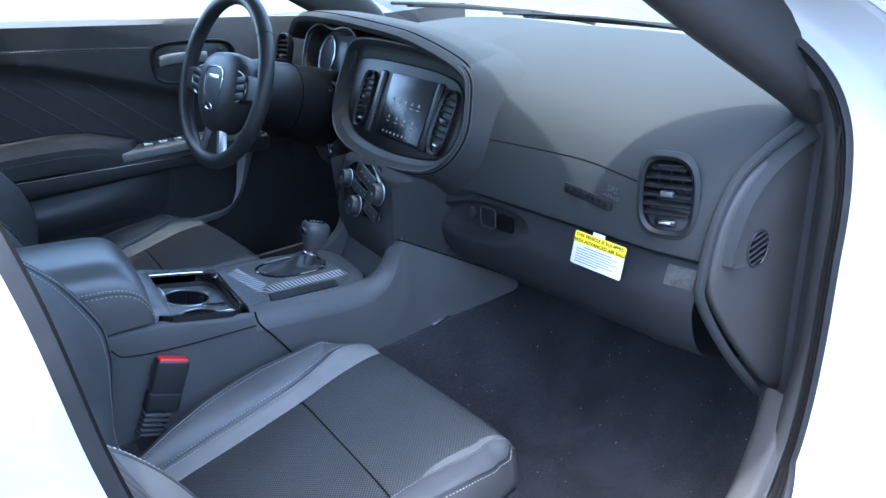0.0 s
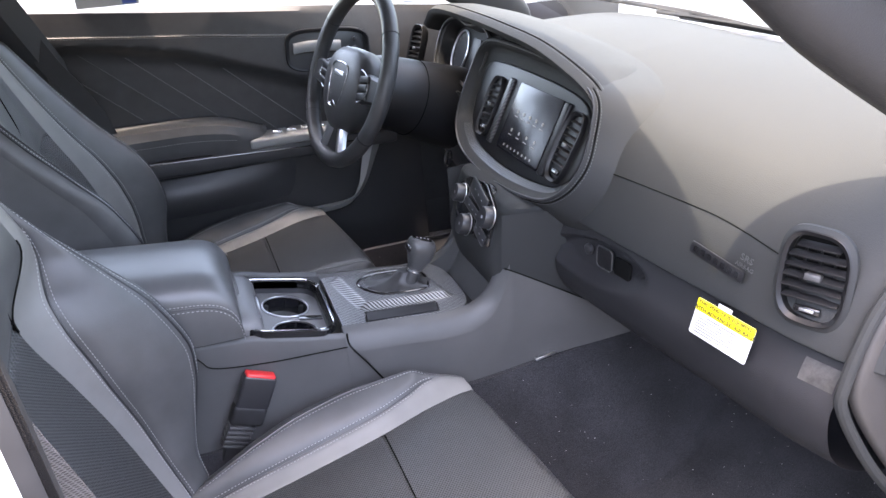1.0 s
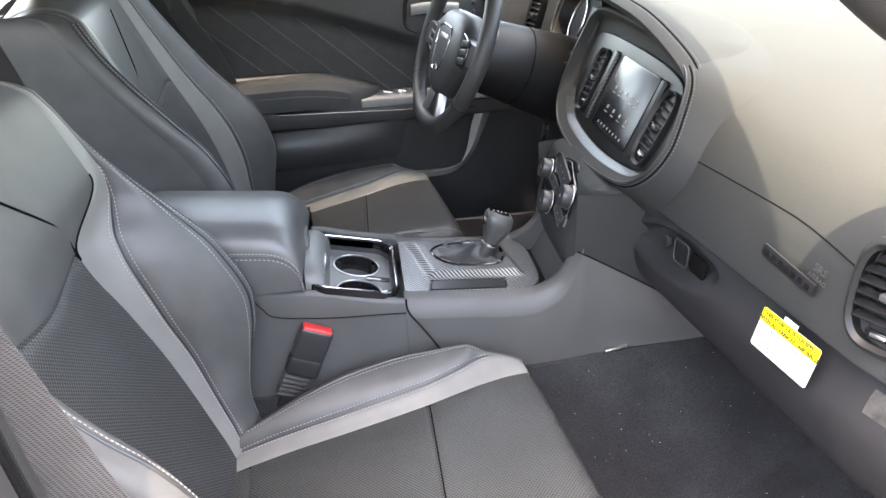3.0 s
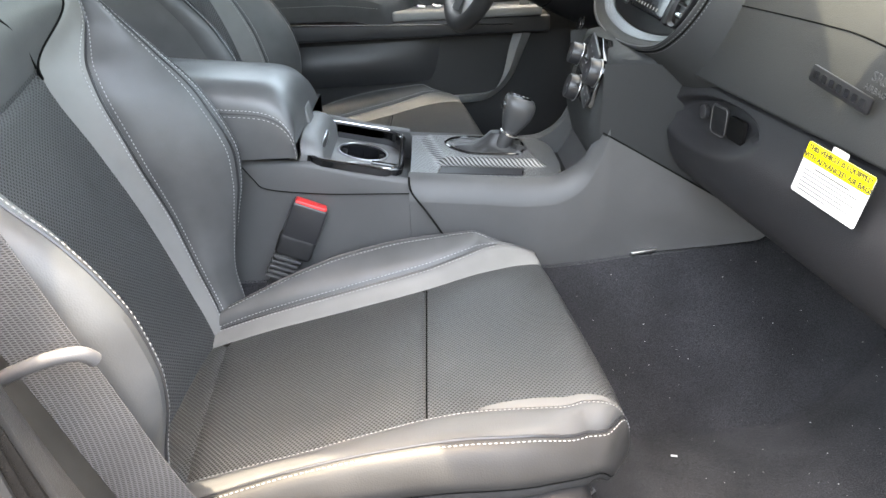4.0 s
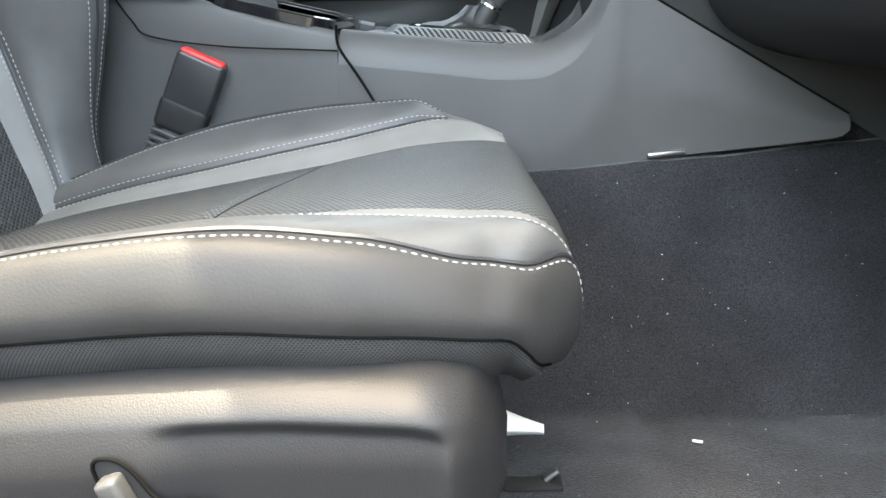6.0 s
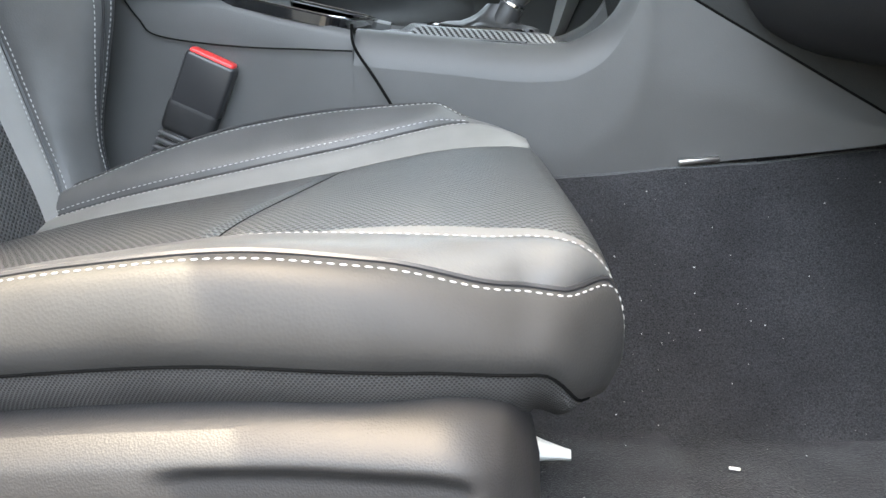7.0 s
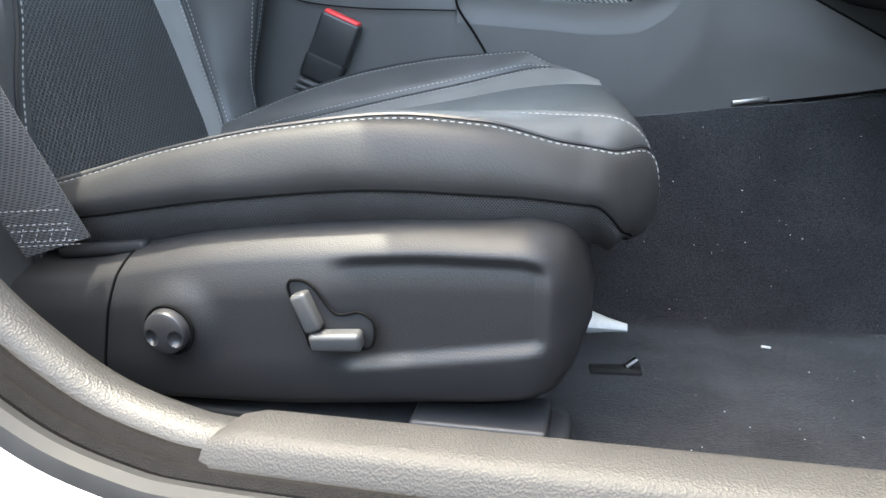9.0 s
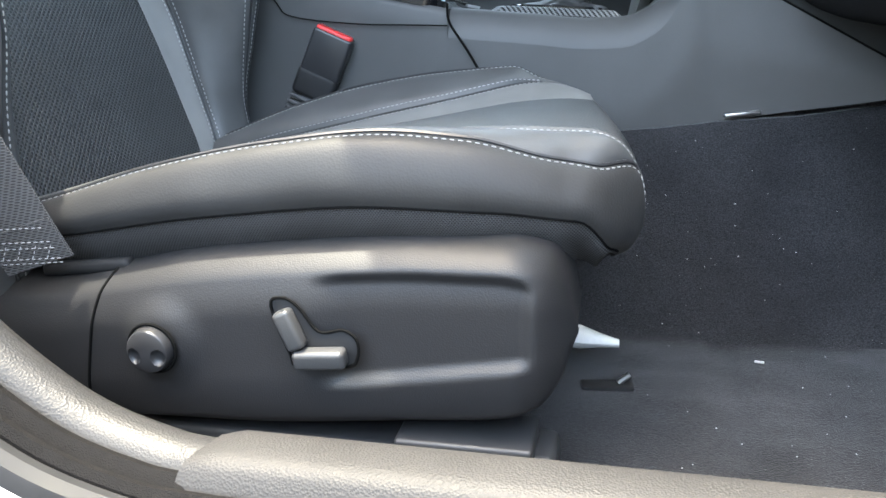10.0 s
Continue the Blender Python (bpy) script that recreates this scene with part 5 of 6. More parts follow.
# cup holder tray with chrome line
mc = axes((0.014, CY - 0.025, 0.3675), (1, 0, -0.225), (0, 1, 0))
cup_o, cup_i = rrect(0.150, 0.200, 0.034, 6), rrect(0.136, 0.186, 0.029, 6)
part("cup_frame", ringplate(cup_o, cup_i, 0.004, 0.001, mc), PIANO, con, "gloss black cup holder frame")
part("chrome_line", tube([mc @ Vector((p[0], p[1], 0.0052)) for p in rrect(0.141, 0.191, 0.031, 6)], 0.0009, 6, True), CHROME, con, "thin chrome line")
part("tray_wall", grid([[mc @ Vector((p[0], p[1], h)) for p in cup_i] for h in (0.002, -0.022)], close_u=True), SMOOTH, con)


def holed(outline, holes, top, m):
    """A flat sheet with several openings through it."""
    bm = bmesh.new()
    loops = [[bm.verts.new(m @ Vector((p[0], p[1], top))) for p in ring] for ring in (outline, *holes)]
    bmesh.ops.triangle_fill(bm, edges=[bm.edges.new((vs[i - 1], vs[i])) for vs in loops for i in range(len(vs))], use_beauty=True)
    bm.verts.index_update()
    vf = [v.co.copy() for v in bm.verts], [[v.index for v in f.verts] for f in bm.faces]
    bm.free()
    return vf


CUPS = ((0.010, 0.038, 0.0395), (0.014, -0.054, 0.0375))
rings_c = [[(cx + q[0] * r, cy_ + q[1] * r) for q in disc(1.0, 40)] for cx, cy_, r in CUPS]
part("tray_floor", holed(cup_i, rings_c, -0.0215, mc), GUIDE, con, "satin grey cup holder deck")
for (cx, cy_, r), ring in zip(CUPS, rings_c):
    mm = mc @ Matrix.Translation((cx, cy_, -0.0215))
    part("cup_ring", tube([mm @ Vector((q[0] * r, q[1] * r, 0.0006)) for q in disc(1.0, 48)], 0.0016, 8, True), SATIN, con, "bright cup ring")
    part("cup_well", grid([[mm @ Vector((q[0] * r * s_, q[1] * r * s_, h)) for q in disc(1.0, 40)] for s_, h in ((1, 0.0), (0.97, -0.004), (0.93, -0.045), (0.86, -0.052), (0.5, -0.0525), (0.01, -0.0525))], close_u=True), PIANO, con, "gloss black cup well")
    for q in range(3):
        a = q * 2.094 + 0.5
        part("cup_finger", local(rbox((0.010, 0.007, 0.022), 0.002, None, 2), mm @ pose((r - 0.003) * math.cos(a), (r - 0.003) * math.sin(a), -0.016, 0, 0, math.degrees(a))), RUBBER, con)
part("deck_step", local(rbox((0.040, 0.012, 0.003), 0.001), mc @ Matrix.Translation((0.046, -0.006, -0.0205))), PIANO, con)
# push latch of the armrest
rows = []
for y in np.linspace(-0.090, 0.090, 30):
    f = math.sqrt(max(0.02, 1 - abs(y / 0.0905) ** 6))
    rows.append([mc @ Vector((px, y, h)) for px, h in ((-0.090, -0.020), (-0.090, 0.022 * f), (-0.074, 0.027 * f), (-0.060, 0.026 * f), (-0.049, 0.018 * f), (-0.042, 0.004 * f), (-0.036, -0.020))])
part("latch_block", loft(rows), GUIDE, con, "satin grey upright behind the cups", 50)
part("latch_button", loft([[mc @ Vector((-0.0470 + 0.0035 * k_ * math.cos(a), -0.030 + y, 0.0125 + 0.0100 * k_ * math.sin(a))) for a in np.linspace(0, 2 * math.pi, 14, endpoint=False)] for y, k_ in ((-0.034, 0.15), (-0.030, 0.6), (-0.02, 0.9), (0.0, 1.0), (0.02, 0.9), (0.030, 0.6), (0.034, 0.15))]), SATIN, con, "satin silver latch button")
part("lid_latch", local(rbox((0.009, 0.044, 0.036), 0.004, None, 3), pose(-0.0585, CY - 0.012, 0.418, 0, -10, 0)), GUIDE, con, "grey lid latch lever")
# padded lid
rows = []
for x in list(np.linspace(-0.40, -0.126, 24)) + list(-0.126 + 0.068 * np.sin(np.linspace(0.06, math.pi / 2, 22))):
    f = max(0.0, (x + 0.128) / 0.070)
    rnd = max(0.0, 1 - min(1.0, f) ** 3.2) ** 0.42
    zt = 0.392 + (0.494 + 0.02 * (-(x + 0.09)) / 0.2 - 0.392) * (0.42 + 0.58 * rnd)
    y0, y1, zb = CY - 0.146, CY + 0.138, 0.392
    rows.append([(x, y0 + 0.004, zb), (x, y0, zb + 0.02), (x, y0 - 0.001, zt - 0.046), (x, y0 + 0.001, zt - 0.030), (x, y0 + 0.007, zt - 0.015), (x, y0 + 0.020, zt - 0.005), (x, y0 + 0.05, zt - 0.0005), (x, CY - 0.02, zt),
                 (x, y1 - 0.09, zt - 0.010), (x, y1 - 0.050, zt - 0.026), (x, y1 - 0.022, zt - 0.042), (x, y1 - 0.006, zt - 0.058), (x, y1, zt - 0.07), (x, y1, zb + 0.02), (x, y1 - 0.004, zb)])
part("armrest_lid", loft(rows), LID_LIT, con, "padded black leather armrest lid", 50)
st = [(p[3][0], p[3][1] - 0.0015, p[3][2] - 0.004) for p in rows]
part("lid_stitching", join(dashes(st, 0.0038, 0.0016, 0.00050), dashes([(a, b - 0.0012, c - 0.009) for a, b, c in st])), THREAD, con, "pale double stitching", kind="stuff")
part("lid_welt", tube([(a, b + 0.0005, c - 0.0045) for a, b, c in st], 0.0014, 6), LEATHER, con)
# carbon-look plate with boot, tray and open bin
mp = axes((0.205, CY, 0.3325), (1, 0, -0.075), (0, 1, 0))


def swell(v, lo, hi, w):
    """1 between lo and hi, easing to 0 over w on both sides."""
    f = lambda t: (lambda q: q * q * (3 - 2 * q))(min(max(t, 0.0), 1.0))
    return f((v - lo) / w + 1) * f((hi - v) / w + 1)


def plate_h(u, v):
    """Height of the shifter plate: a low mound under the boot, a sunk tray beside it."""
    mound = swell(u + 0.22 * (v - 0.02), -0.066, 0.072, 0.020) * swell(v, -0.040, 0.070, 0.013)
    tray = swell(u - 0.15 * (v + 0.075), -0.062, 0.062, 0.003) * swell(v, -0.090, -0.062, 0.003)
    return 0.002 + 0.010 * mound - 0.014 * tray


rows = []
for w in np.linspace(-1, 1, 110):
    us = np.linspace(-0.108, 0.126 - 0.026 * abs(w) ** 4, 130)
    line = [mp @ Vector((u, 0.0985 * w, plate_h(u, 0.0985 * w))) for u in us]
    rows.append([mp @ Vector((us[0], 0.0985 * w, -0.006))] + line + [mp @ Vector((us[-1] + 0.002, 0.0985 * w, -0.008))])
rows = [[p - Vector((0, 0.001, 0.008)) for p in rows[0]]] + rows + [[p + Vector((0, 0.001, -0.008)) for p in rows[-1]]]
part("shifter_plate", grid(rows), CARBON, con, "carbon-look shifter plate with a mound and a sunk tray", 50)
tray_line = [(-0.0642, -0.0900), (0.0597, -0.0900), (0.0639, -0.0620), (-0.0600, -0.0620)]
part("small_tray", loft([[mp @ Vector((p[0] * k, -0.076 + (p[1] + 0.076) * k, h)) for p in tray_line] for h, k in ((0.0030, 1.0), (-0.008, 0.99), (-0.011, 0.95), (-0.0115, 0.4))]), SMOOTH, con, "dark tray beside the boot", 40)
part("tray_rim", tube([mp @ Vector((u, -0.0585, plate_h(u, -0.0585) + 0.0002)) for u in np.linspace(-0.064, 0.066, 30)], 0.0010, 6), SMOOTH, con, "edge of a small tray")
# leather boot and lever
boot_frame = spline([(-0.052, 0.020), (-0.040, 0.050), (0.0, 0.060), (0.058, 0.056), (0.072, 0.034), (0.068, -0.010), (0.046, -0.026), (-0.020, -0.022)], 5, True)
part("boot_frame", tube([mp @ Vector((p[0], p[1], 0.0125)) for p in boot_frame], 0.0026, 8, True), PIANO, con, "gloss black boot frame")
rings = []
for h, r, dx in ((0.011, 0.98, 0.0), (0.0135, 0.90, 0.0), (0.0155, 0.76, 0.001), (0.018, 0.60, 0.003), (0.0225, 0.46, 0.006), (0.029, 0.35, 0.009), (0.040, 0.27, 0.014)):
    ring = []
    for k, p in enumerate(boot_frame):
        f = min(1.0, (0.99 - r) * 6) * (r - 0.25)
        wv = 1 + 0.20 * f * math.sin(k * 1.25 + h * 300) + 0.10 * f * math.sin(k * 2.3)
        ring.append(mp @ Vector((0.020 + dx + (p[0] - 0.012) * r * wv, 0.018 - 0.018 * (1 - r) + (p[1] - 0.018) * r * wv, h + 0.0045 * f * math.sin(k * 1.25 + 5 * r))))
    rings.append(ring)
part("shifter_boot", loft(rings), BOOT, con, "creased black leather boot", 50)
lev = axes((0.2380, 0.020, 0.3420), (0.874, 0.0, -0.486), (0, 1, 0))
part("lever_collar", turned([(0.0150, 0.0), (0.0152, 0.010), (0.0150, 0.020), (0.0138, 0.030), (0.0130, 0.040)], lev, 24), BOOT, con, "leather-wrapped lever collar")
part("collar_ring", turned([(0.0140, 0.0285), (0.0152, 0.0295), (0.0152, 0.0325), (0.0140, 0.0335)], lev, 28), CHROME, con, "chrome ring under the knob")
kn = axes((0.2545, 0.020, 0.3695), (0.933, 0.0, -0.36), (0, 1, 0)) @ Matrix.Scale(0.95, 4)
rings = []
for h, x0, x1, hw in ((0.002, -0.0125, 0.0125, 0.0125), (0.008, -0.0150, 0.0155, 0.0150), (0.018, -0.0190, 0.0205, 0.0185), (0.030, -0.0225, 0.0255, 0.0220), (0.044, -0.0262, 0.0275, 0.0240), (0.054, -0.0272, 0.0262, 0.0230), (0.060, -0.0255, 0.0225, 0.0190), (0.063, -0.0180, 0.0150, 0.0120), (0.0635, -0.006, 0.005, 0.004)):
    rings.append([kn @ Vector(((x0 + x1) / 2 + (x1 - x0) / 2 * math.copysign(abs(math.cos(t)) ** 0.75, math.cos(t)), hw * math.copysign(abs(math.sin(t)) ** 0.75, math.sin(t)), h)) for t in np.linspace(0, 2 * math.pi, 32, endpoint=False)])
part("shift_knob", loft(rings), KNOB, con, "black leather shift knob", 50)
part("knob_top", plate(spline([(-0.019, -0.008), (0.0, -0.012), (0.014, -0.009), (0.016, 0.0), (0.014, 0.009), (0.0, 0.012), (-0.019, 0.008)], 4, True), 0.002, kn @ Matrix.Translation((-0.001, 0, 0.0622)), 0.0008), PIANO, con, "gloss black shift pattern plate")
for k in range(4):
    part("shift_mark", plate(rrect(0.0030, 0.0042, 0.0006, 2), 0.0003, kn @ Matrix.Translation((-0.014 + 0.0075 * k, 0, 0.0642)), 0.0001, 1), PRINT, con)
part("knob_button", local(rbox((0.008, 0.026, 0.012), 0.003), kn @ Matrix.Translation((-0.0245, 0, 0.043))), PIANO, con, "gloss black lever button")
part("bin_floor", rbox((0.09, 0.19, 0.01), 0.003, pose(0.335, CY, 0.296)), RUBBER, con)

# ---- dashboard ----
dash = thing("dashboard", (0.6, CY, 0.35), "dark grey soft plastic dashboard with passenger airbag seam", "dashboard")


def dash_dx(y):
    """The dash face runs forward towards both doors."""
    d = abs(y - CY)
    return 0.12 * (d - 0.32) + 0.25 * max(0, d - 0.60) ** 1.2


def ease(v):
    v = min(1.0, max(0.0, v))
    return v * v * (3 - 2 * v)


def dash_k(y):
    d = abs(y - CY)
    return cr(d, (0.0, 0.2, 0.45, 0.58, 0.70), (1.04, 1.03, 0.97, 0.90, 0.78))


UPPER = [(0.512, 0.493), (0.492, 0.4935), (0.4845, 0.497), (0.484, 0.503), (0.4865, 0.52), (0.491, 0.540), (0.498, 0.563), (0.506, 0.584), (0.520, 0.607), (0.543, 0.632), (0.578, 0.656), (0.630, 0.676), (0.70, 0.691), (0.78, 0.700), (0.86, 0.702), (0.93, 0.700), (0.985, 0.690)]
UP_S = spline(UPPER, 4)


def dash_pt(p, y):
    back = ease((y + 0.175) / 0.07) * ease((0.60 - y) / 0.05) * (1 - ease((p[1] - 0.60) / 0.09))
    return (p[0] + dash_dx(y) + 0.10 * back, y, 0.493 + (p[1] - 0.493) * dash_k(y))


ys = np.linspace(-0.672, 0.712, 120)
rows = []
for y in ys:
    e = max(0.0, (abs(y - CY) - 0.655) / 0.04)
    rows.append([(q[0] + 0.03 * e**2, q[1], q[2] - 0.012 * e**2) for q in (dash_pt(p, y) for p in UP_S)])
part("upper_pad", grid(rows), DASH, dash, "soft grained upper pad", 60)


def seam_pt(y):
    """Where the airbag seam crosses the pad at y."""
    zline = cr(y, (-0.56, -0.534, -0.414, -0.247, -0.126, -0.10), (0.572, 0.578, 0.590, 0.588, 0.570, 0.560))
    pts = [dash_pt(p, y) for p in UP_S]
    for p, q in zip(pts, pts[1:]):
        if p[2] <= zline < q[2]:
            k = (zline - p[2]) / (q[2] - p[2])
            return tuple(p[i] + (q[i] - p[i]) * k for i in range(3))
    return pts[-1]


part("airbag_seam", tube([(a - 0.0002, b, c + 0.0001) for a, b, c in (seam_pt(y) for y in np.linspace(-0.545, -0.118, 90))], 0.0008, 6), GAP, dash)
# lower half: glove box door and surround
LOWER = [(0.540, 0.489), (0.510, 0.4885), (0.502, 0.4855), (0.498, 0.480), (0.490, 0.46), (0.479, 0.43), (0.482, 0.395), (0.495, 0.362), (0.52, 0.338), (0.57, 0.318), (0.66, 0.305), (0.80, 0.30)]
LO_S = spline(LOWER, 9)


def scoop(y, z):
    """How far the hand hollow of the glove box goes in; its upper edge is crisp."""
    u, v = (y + 0.222) / 0.124, (z - 0.443 + 0.10 * (y + 0.222)) / 0.035
    r = math.sqrt(u * u + v * v)
    return 0.020 * (1 - ease((r - (0.72 if v > 0 else 0.45)) / (0.26 if v > 0 else 0.6)))


rows = []
for y in np.linspace(-0.645, -0.13, 200):
    rows.append([(p[0] + dash_dx(y) + scoop(y, p[1]), y, p[1]) for p in LO_S])
part("glove_box", grid(rows), SHADED_GLOVE, dash, "glove box door, shade of the pad in its dark colour", 60)
part("driver_lower_panel", grid([[(p[0] + dash_dx(y) + 0.01, y, p[1]) for p in LO_S] for y in np.linspace(0.17, 0.70, 30)]), PLASTIC, dash)
# oval pull recess with its latch
mg = axes((0.4905, -0.232, 0.452), (0.116, -0.99, 0.10), (0.05, 0, 1))
part("latch_lever", plate(rrect(0.036, 0.034, 0.007, 4), 0.0050, mg @ pose(0.006, 0.0, 0, 0, 0, -4), 0.0025, 3), VENT, dash, "glove box latch")
part("lever_line", tube([mg @ pose(0.006, 0.0, 0.0045, 0, 0, -4) @ Vector((p[0], p[1], 0)) for p in rrect(0.038, 0.036, 0.008, 4)], 0.0008, 6, True), KNOB, dash)
part("latch_pocket", plate(rrect(0.036, 0.028, 0.004, 3), 0.0045, mg @ pose(0.048, -0.005, 0, 0, 0, -6), 0.0008), GAP, dash)
part("lock_slot", turned([(0.009, 0), (0.009, 0.005), (0.007, 0.0062), (0.002, 0.0058)], mg @ Matrix.Translation((-0.036, 0.004, 0)), 22), SMOOTH, dash)
# model badge plate: plain raised bars on a dark plate
bdg = axes((0.5005, -0.4735, 0.5495), (0.19, -0.965, -0.17), (0.10, 0.0, 1))
badge = part("badge_plate", plate(rrect(0.082, 0.0155, 0.003), 0.0022, bdg, 0.0008), VENT, dash, "narrow dark badge plate")
for k in range(7):
    part("badge_bar", plate(rrect(0.0070, 0.0075, 0.0015, 2), 0.0004, bdg @ Matrix.Translation((-0.0315 + 0.0105 * k, 0, 0.0022)), 0.0001, 1), PIANO, badge)
part("airbag_lettering", join(text_vf("SRS", 0.012, bdg @ Matrix.Translation((0.036, 0.0230, -0.0008))), text_vf("AIRBAG", 0.0075, bdg @ Matrix.Translation((0.036, 0.0125, -0.0008)))), KNOB, dash)
# side air vent
mv = axes((0.5310, -0.592, 0.574), (0.42, -0.90, 0.02), (0.20, 0.0, 1))
vo = [(0.037 * math.copysign(abs(math.cos(a)) ** 0.62, math.cos(a)), 0.0525 * math.copysign(abs(math.sin(a)) ** 0.62, math.sin(a)) - 0.004 * math.cos(a)) for a in np.linspace(0, 2 * math.pi, 56, endpoint=False)]
vi = [(p[0] * 0.86, p[1] * 0.88) for p in vo]


def vent(parent, m, outer, inner, n_slats, name="air_vent"):
    v = part(name, ringplate(outer, inner, 0.006, 0.003, m), VENT, parent, "black air vent")
    hgt = max(p[1] for p in inner)
    wid = max(p[0] for p in inner)
    part("vent_throat", plate(inner, 0.001, m @ Matrix.Translation((0, 0, -0.014)), 0.0004), GAP, v)
    for k in range(n_slats):
        y = -hgt * 0.62 + 1.52 * hgt * (k + 0.5) / n_slats
        w = wid * max(0.2, (1 - abs(y / hgt) ** 3.2)) ** 0.6
        part("slat", local(rbox((2 * w, 0.0022, 0.012), 0.0008, None, 2), m @ pose(0, y, -0.001, 24, 0, 0)), VENT, v)
    for k in range(3):
        part("vane", local(rbox((0.0015, hgt * 1.5, 0.006), 0.0005, None, 1), m @ pose(-wid * 0.5 + wid * 0.5 * k, 0, -0.010)), VENT, v)
    part("vent_tab", local(rbox((wid * 0.55, 0.008, 0.012), 0.002), m @ pose(0, hgt * 0.05, 0.002)), KNOB, v, "satin grey vent tab")
    part("vent_wheel", local(rbox((wid * 0.9, 0.009, 0.006), 0.0026), m @ pose(0, -hgt * 0.78, 0.001)), PIANO, v)
    part("wheel_mark", local(rbox((wid * 0.5, 0.0035, 0.002), 0.0008), m @ pose(0, -hgt * 0.78, 0.0045)), SATIN, v)
    return v


vent(dash, mv, vo, vi, 6)
# pod swelling round the side vent
part("vent_surround", ringplate([(p[0] * 1.11, p[1] * 1.09) for p in vo], vo, 0.001, 0.006, mv), DASH, dash)

# end cap of the dash towards the door, with its demister grille
cap_line = spline([(0.742, 0.632), (0.655, 0.622), (0.596, 0.596), (0.558, 0.548), (0.541, 0.478), (0.556, 0.428), (0.62, 0.335), (0.690, 0.252), (0.722, 0.236), (0.735, 0.30), (0.742, 0.45), (0.748, 0.58)], 5, True)
part("end_cap", loft([[(0.655 + (p[0] - 0.655) * k, y, 0.465 + (p[1] - 0.465) * k) for p in cap_line] for k, y in ((1.0, -0.650), (1.0, -0.656), (0.985, -0.6605), (0.955, -0.6630), (0.90, -0.6638), (0.75, -0.6641), (0.5, -0.6642), (0.25, -0.6642), (0.04, -0.6642))]), CAP, dash, "dark plastic dash end cap", 60)
lip = spline([(0.70, -0.655, 0.645), (0.60, -0.657, 0.612), (0.552, -0.657, 0.56), (0.531, -0.655, 0.48), (0.538, -0.653, 0.435), (0.60, -0.652, 0.338), (0.685, -0.65, 0.235)], 8)
part("end_lip", tube(lip, 0.0070, 10), DASH, dash)
me_ = axes((0.627, -0.664, 0.495), (1, 0, 0), (0, 0, 1))
gr = part("demister_ring", tube([me_ @ Vector((0.021 * math.cos(a), 0.0255 * math.sin(a), 0.001)) for a in np.linspace(0, 2 * math.pi, 36, endpoint=False)], 0.0018, 8, True), SMOOTH, dash)
part("demister_hole", plate([(0.0205 * math.cos(a), 0.025 * math.sin(a)) for a in np.linspace(0, 2 * math.pi, 36, endpoint=False)], 0.0012, me_ @ Matrix.Translation((0, 0, -0.0005)), 0.0003), GAP, gr)
for k in range(5):
    q = -0.018 + 0.009 * k
    part("demister_bar", local(rbox((2 * 0.020 * math.sqrt(max(0.05, 1 - (q / 0.025) ** 2)), 0.0018, 0.004), 0.0007, None, 1), me_ @ pose(0, q, 0.0012, 20, 0, 14)), SMOOTH, gr)
part("scuff_patch", grid([[(p[0] + dash_dx(y) - 0.0012, y, p[1]) for p in spline([(0.4965, 0.478), (0.491, 0.465), (0.4865, 0.448)], 4)] for y in np.linspace(-0.638, -0.598, 6)]), SCUFF, dash, "scuffed greyish patch")

# warning label tucked under the upper pad
lab = thing("airbag_label", (0.49, -0.51, 0.45), "white and yellow airbag warning label hanging from the glove box", "label")
ml = axes((0.492, -0.5055, 0.4715), (0.22, -0.96, -0.09), (0.20, 0.0, 0.97))
part("label_paper", plate(rrect(0.085, 0.049, 0.003), 0.0006, ml @ Matrix.Translation((0, 0, 0.0015)), 0.0002), PAPER, lab, "white label paper")
part("label_band", plate(rrect(0.085, 0.0165, 0.002), 0.0003, ml @ Matrix.Translation((0, 0.01625, 0.0022)), 0.0001), YELLOW, lab, "yellow band")
part("label_notch", plate(rrect(0.020, 0.0075, 0.001), 0.0003, ml @ Matrix.Translation((-0.004, 0.0265, 0.0016)), 0.0001), PAPER, lab)
part("label_heading", join(text_vf("THIS VEHICLE IS EQUIPPED", 0.0068, ml @ Matrix.Translation((0, 0.0200, 0.0030)), 0.0003, 0.00008), text_vf("WITH ADVANCED AIR BAGS", 0.0070, ml @ Matrix.Translation((0, 0.0120, 0.0030)), 0.0003, 0.00008)), INK_DARK, lab)
for k in range(7):
    wq = (0.046, 0.070, 0.062, 0.072, 0.058, 0.066, 0.040)[k]
    part("text_bar", plate(rrect(wq, 0.0011, 0.0003, 1), 0.0002, ml @ Matrix.Translation((-0.036 + wq / 2 + (0.012 if k == 0 else 0), 0.0035 - 0.0038 * k, 0.0022)), 0.00005, 1), INK_DARK if k == 0 else INK, lab)

# ---- centre stack: surround, screen, vents, climate panel ----
TILT_X = 0.49


def mstack(y, z, fwd=0.0):
    """A pose on the leaning face of the centre stack: x to the passenger, y up the face, z towards the cabin."""
    return axes((0.445 + TILT_X * (z - 0.554) + fwd, y, z), (0, -1, 0), (TILT_X, 0, 1))


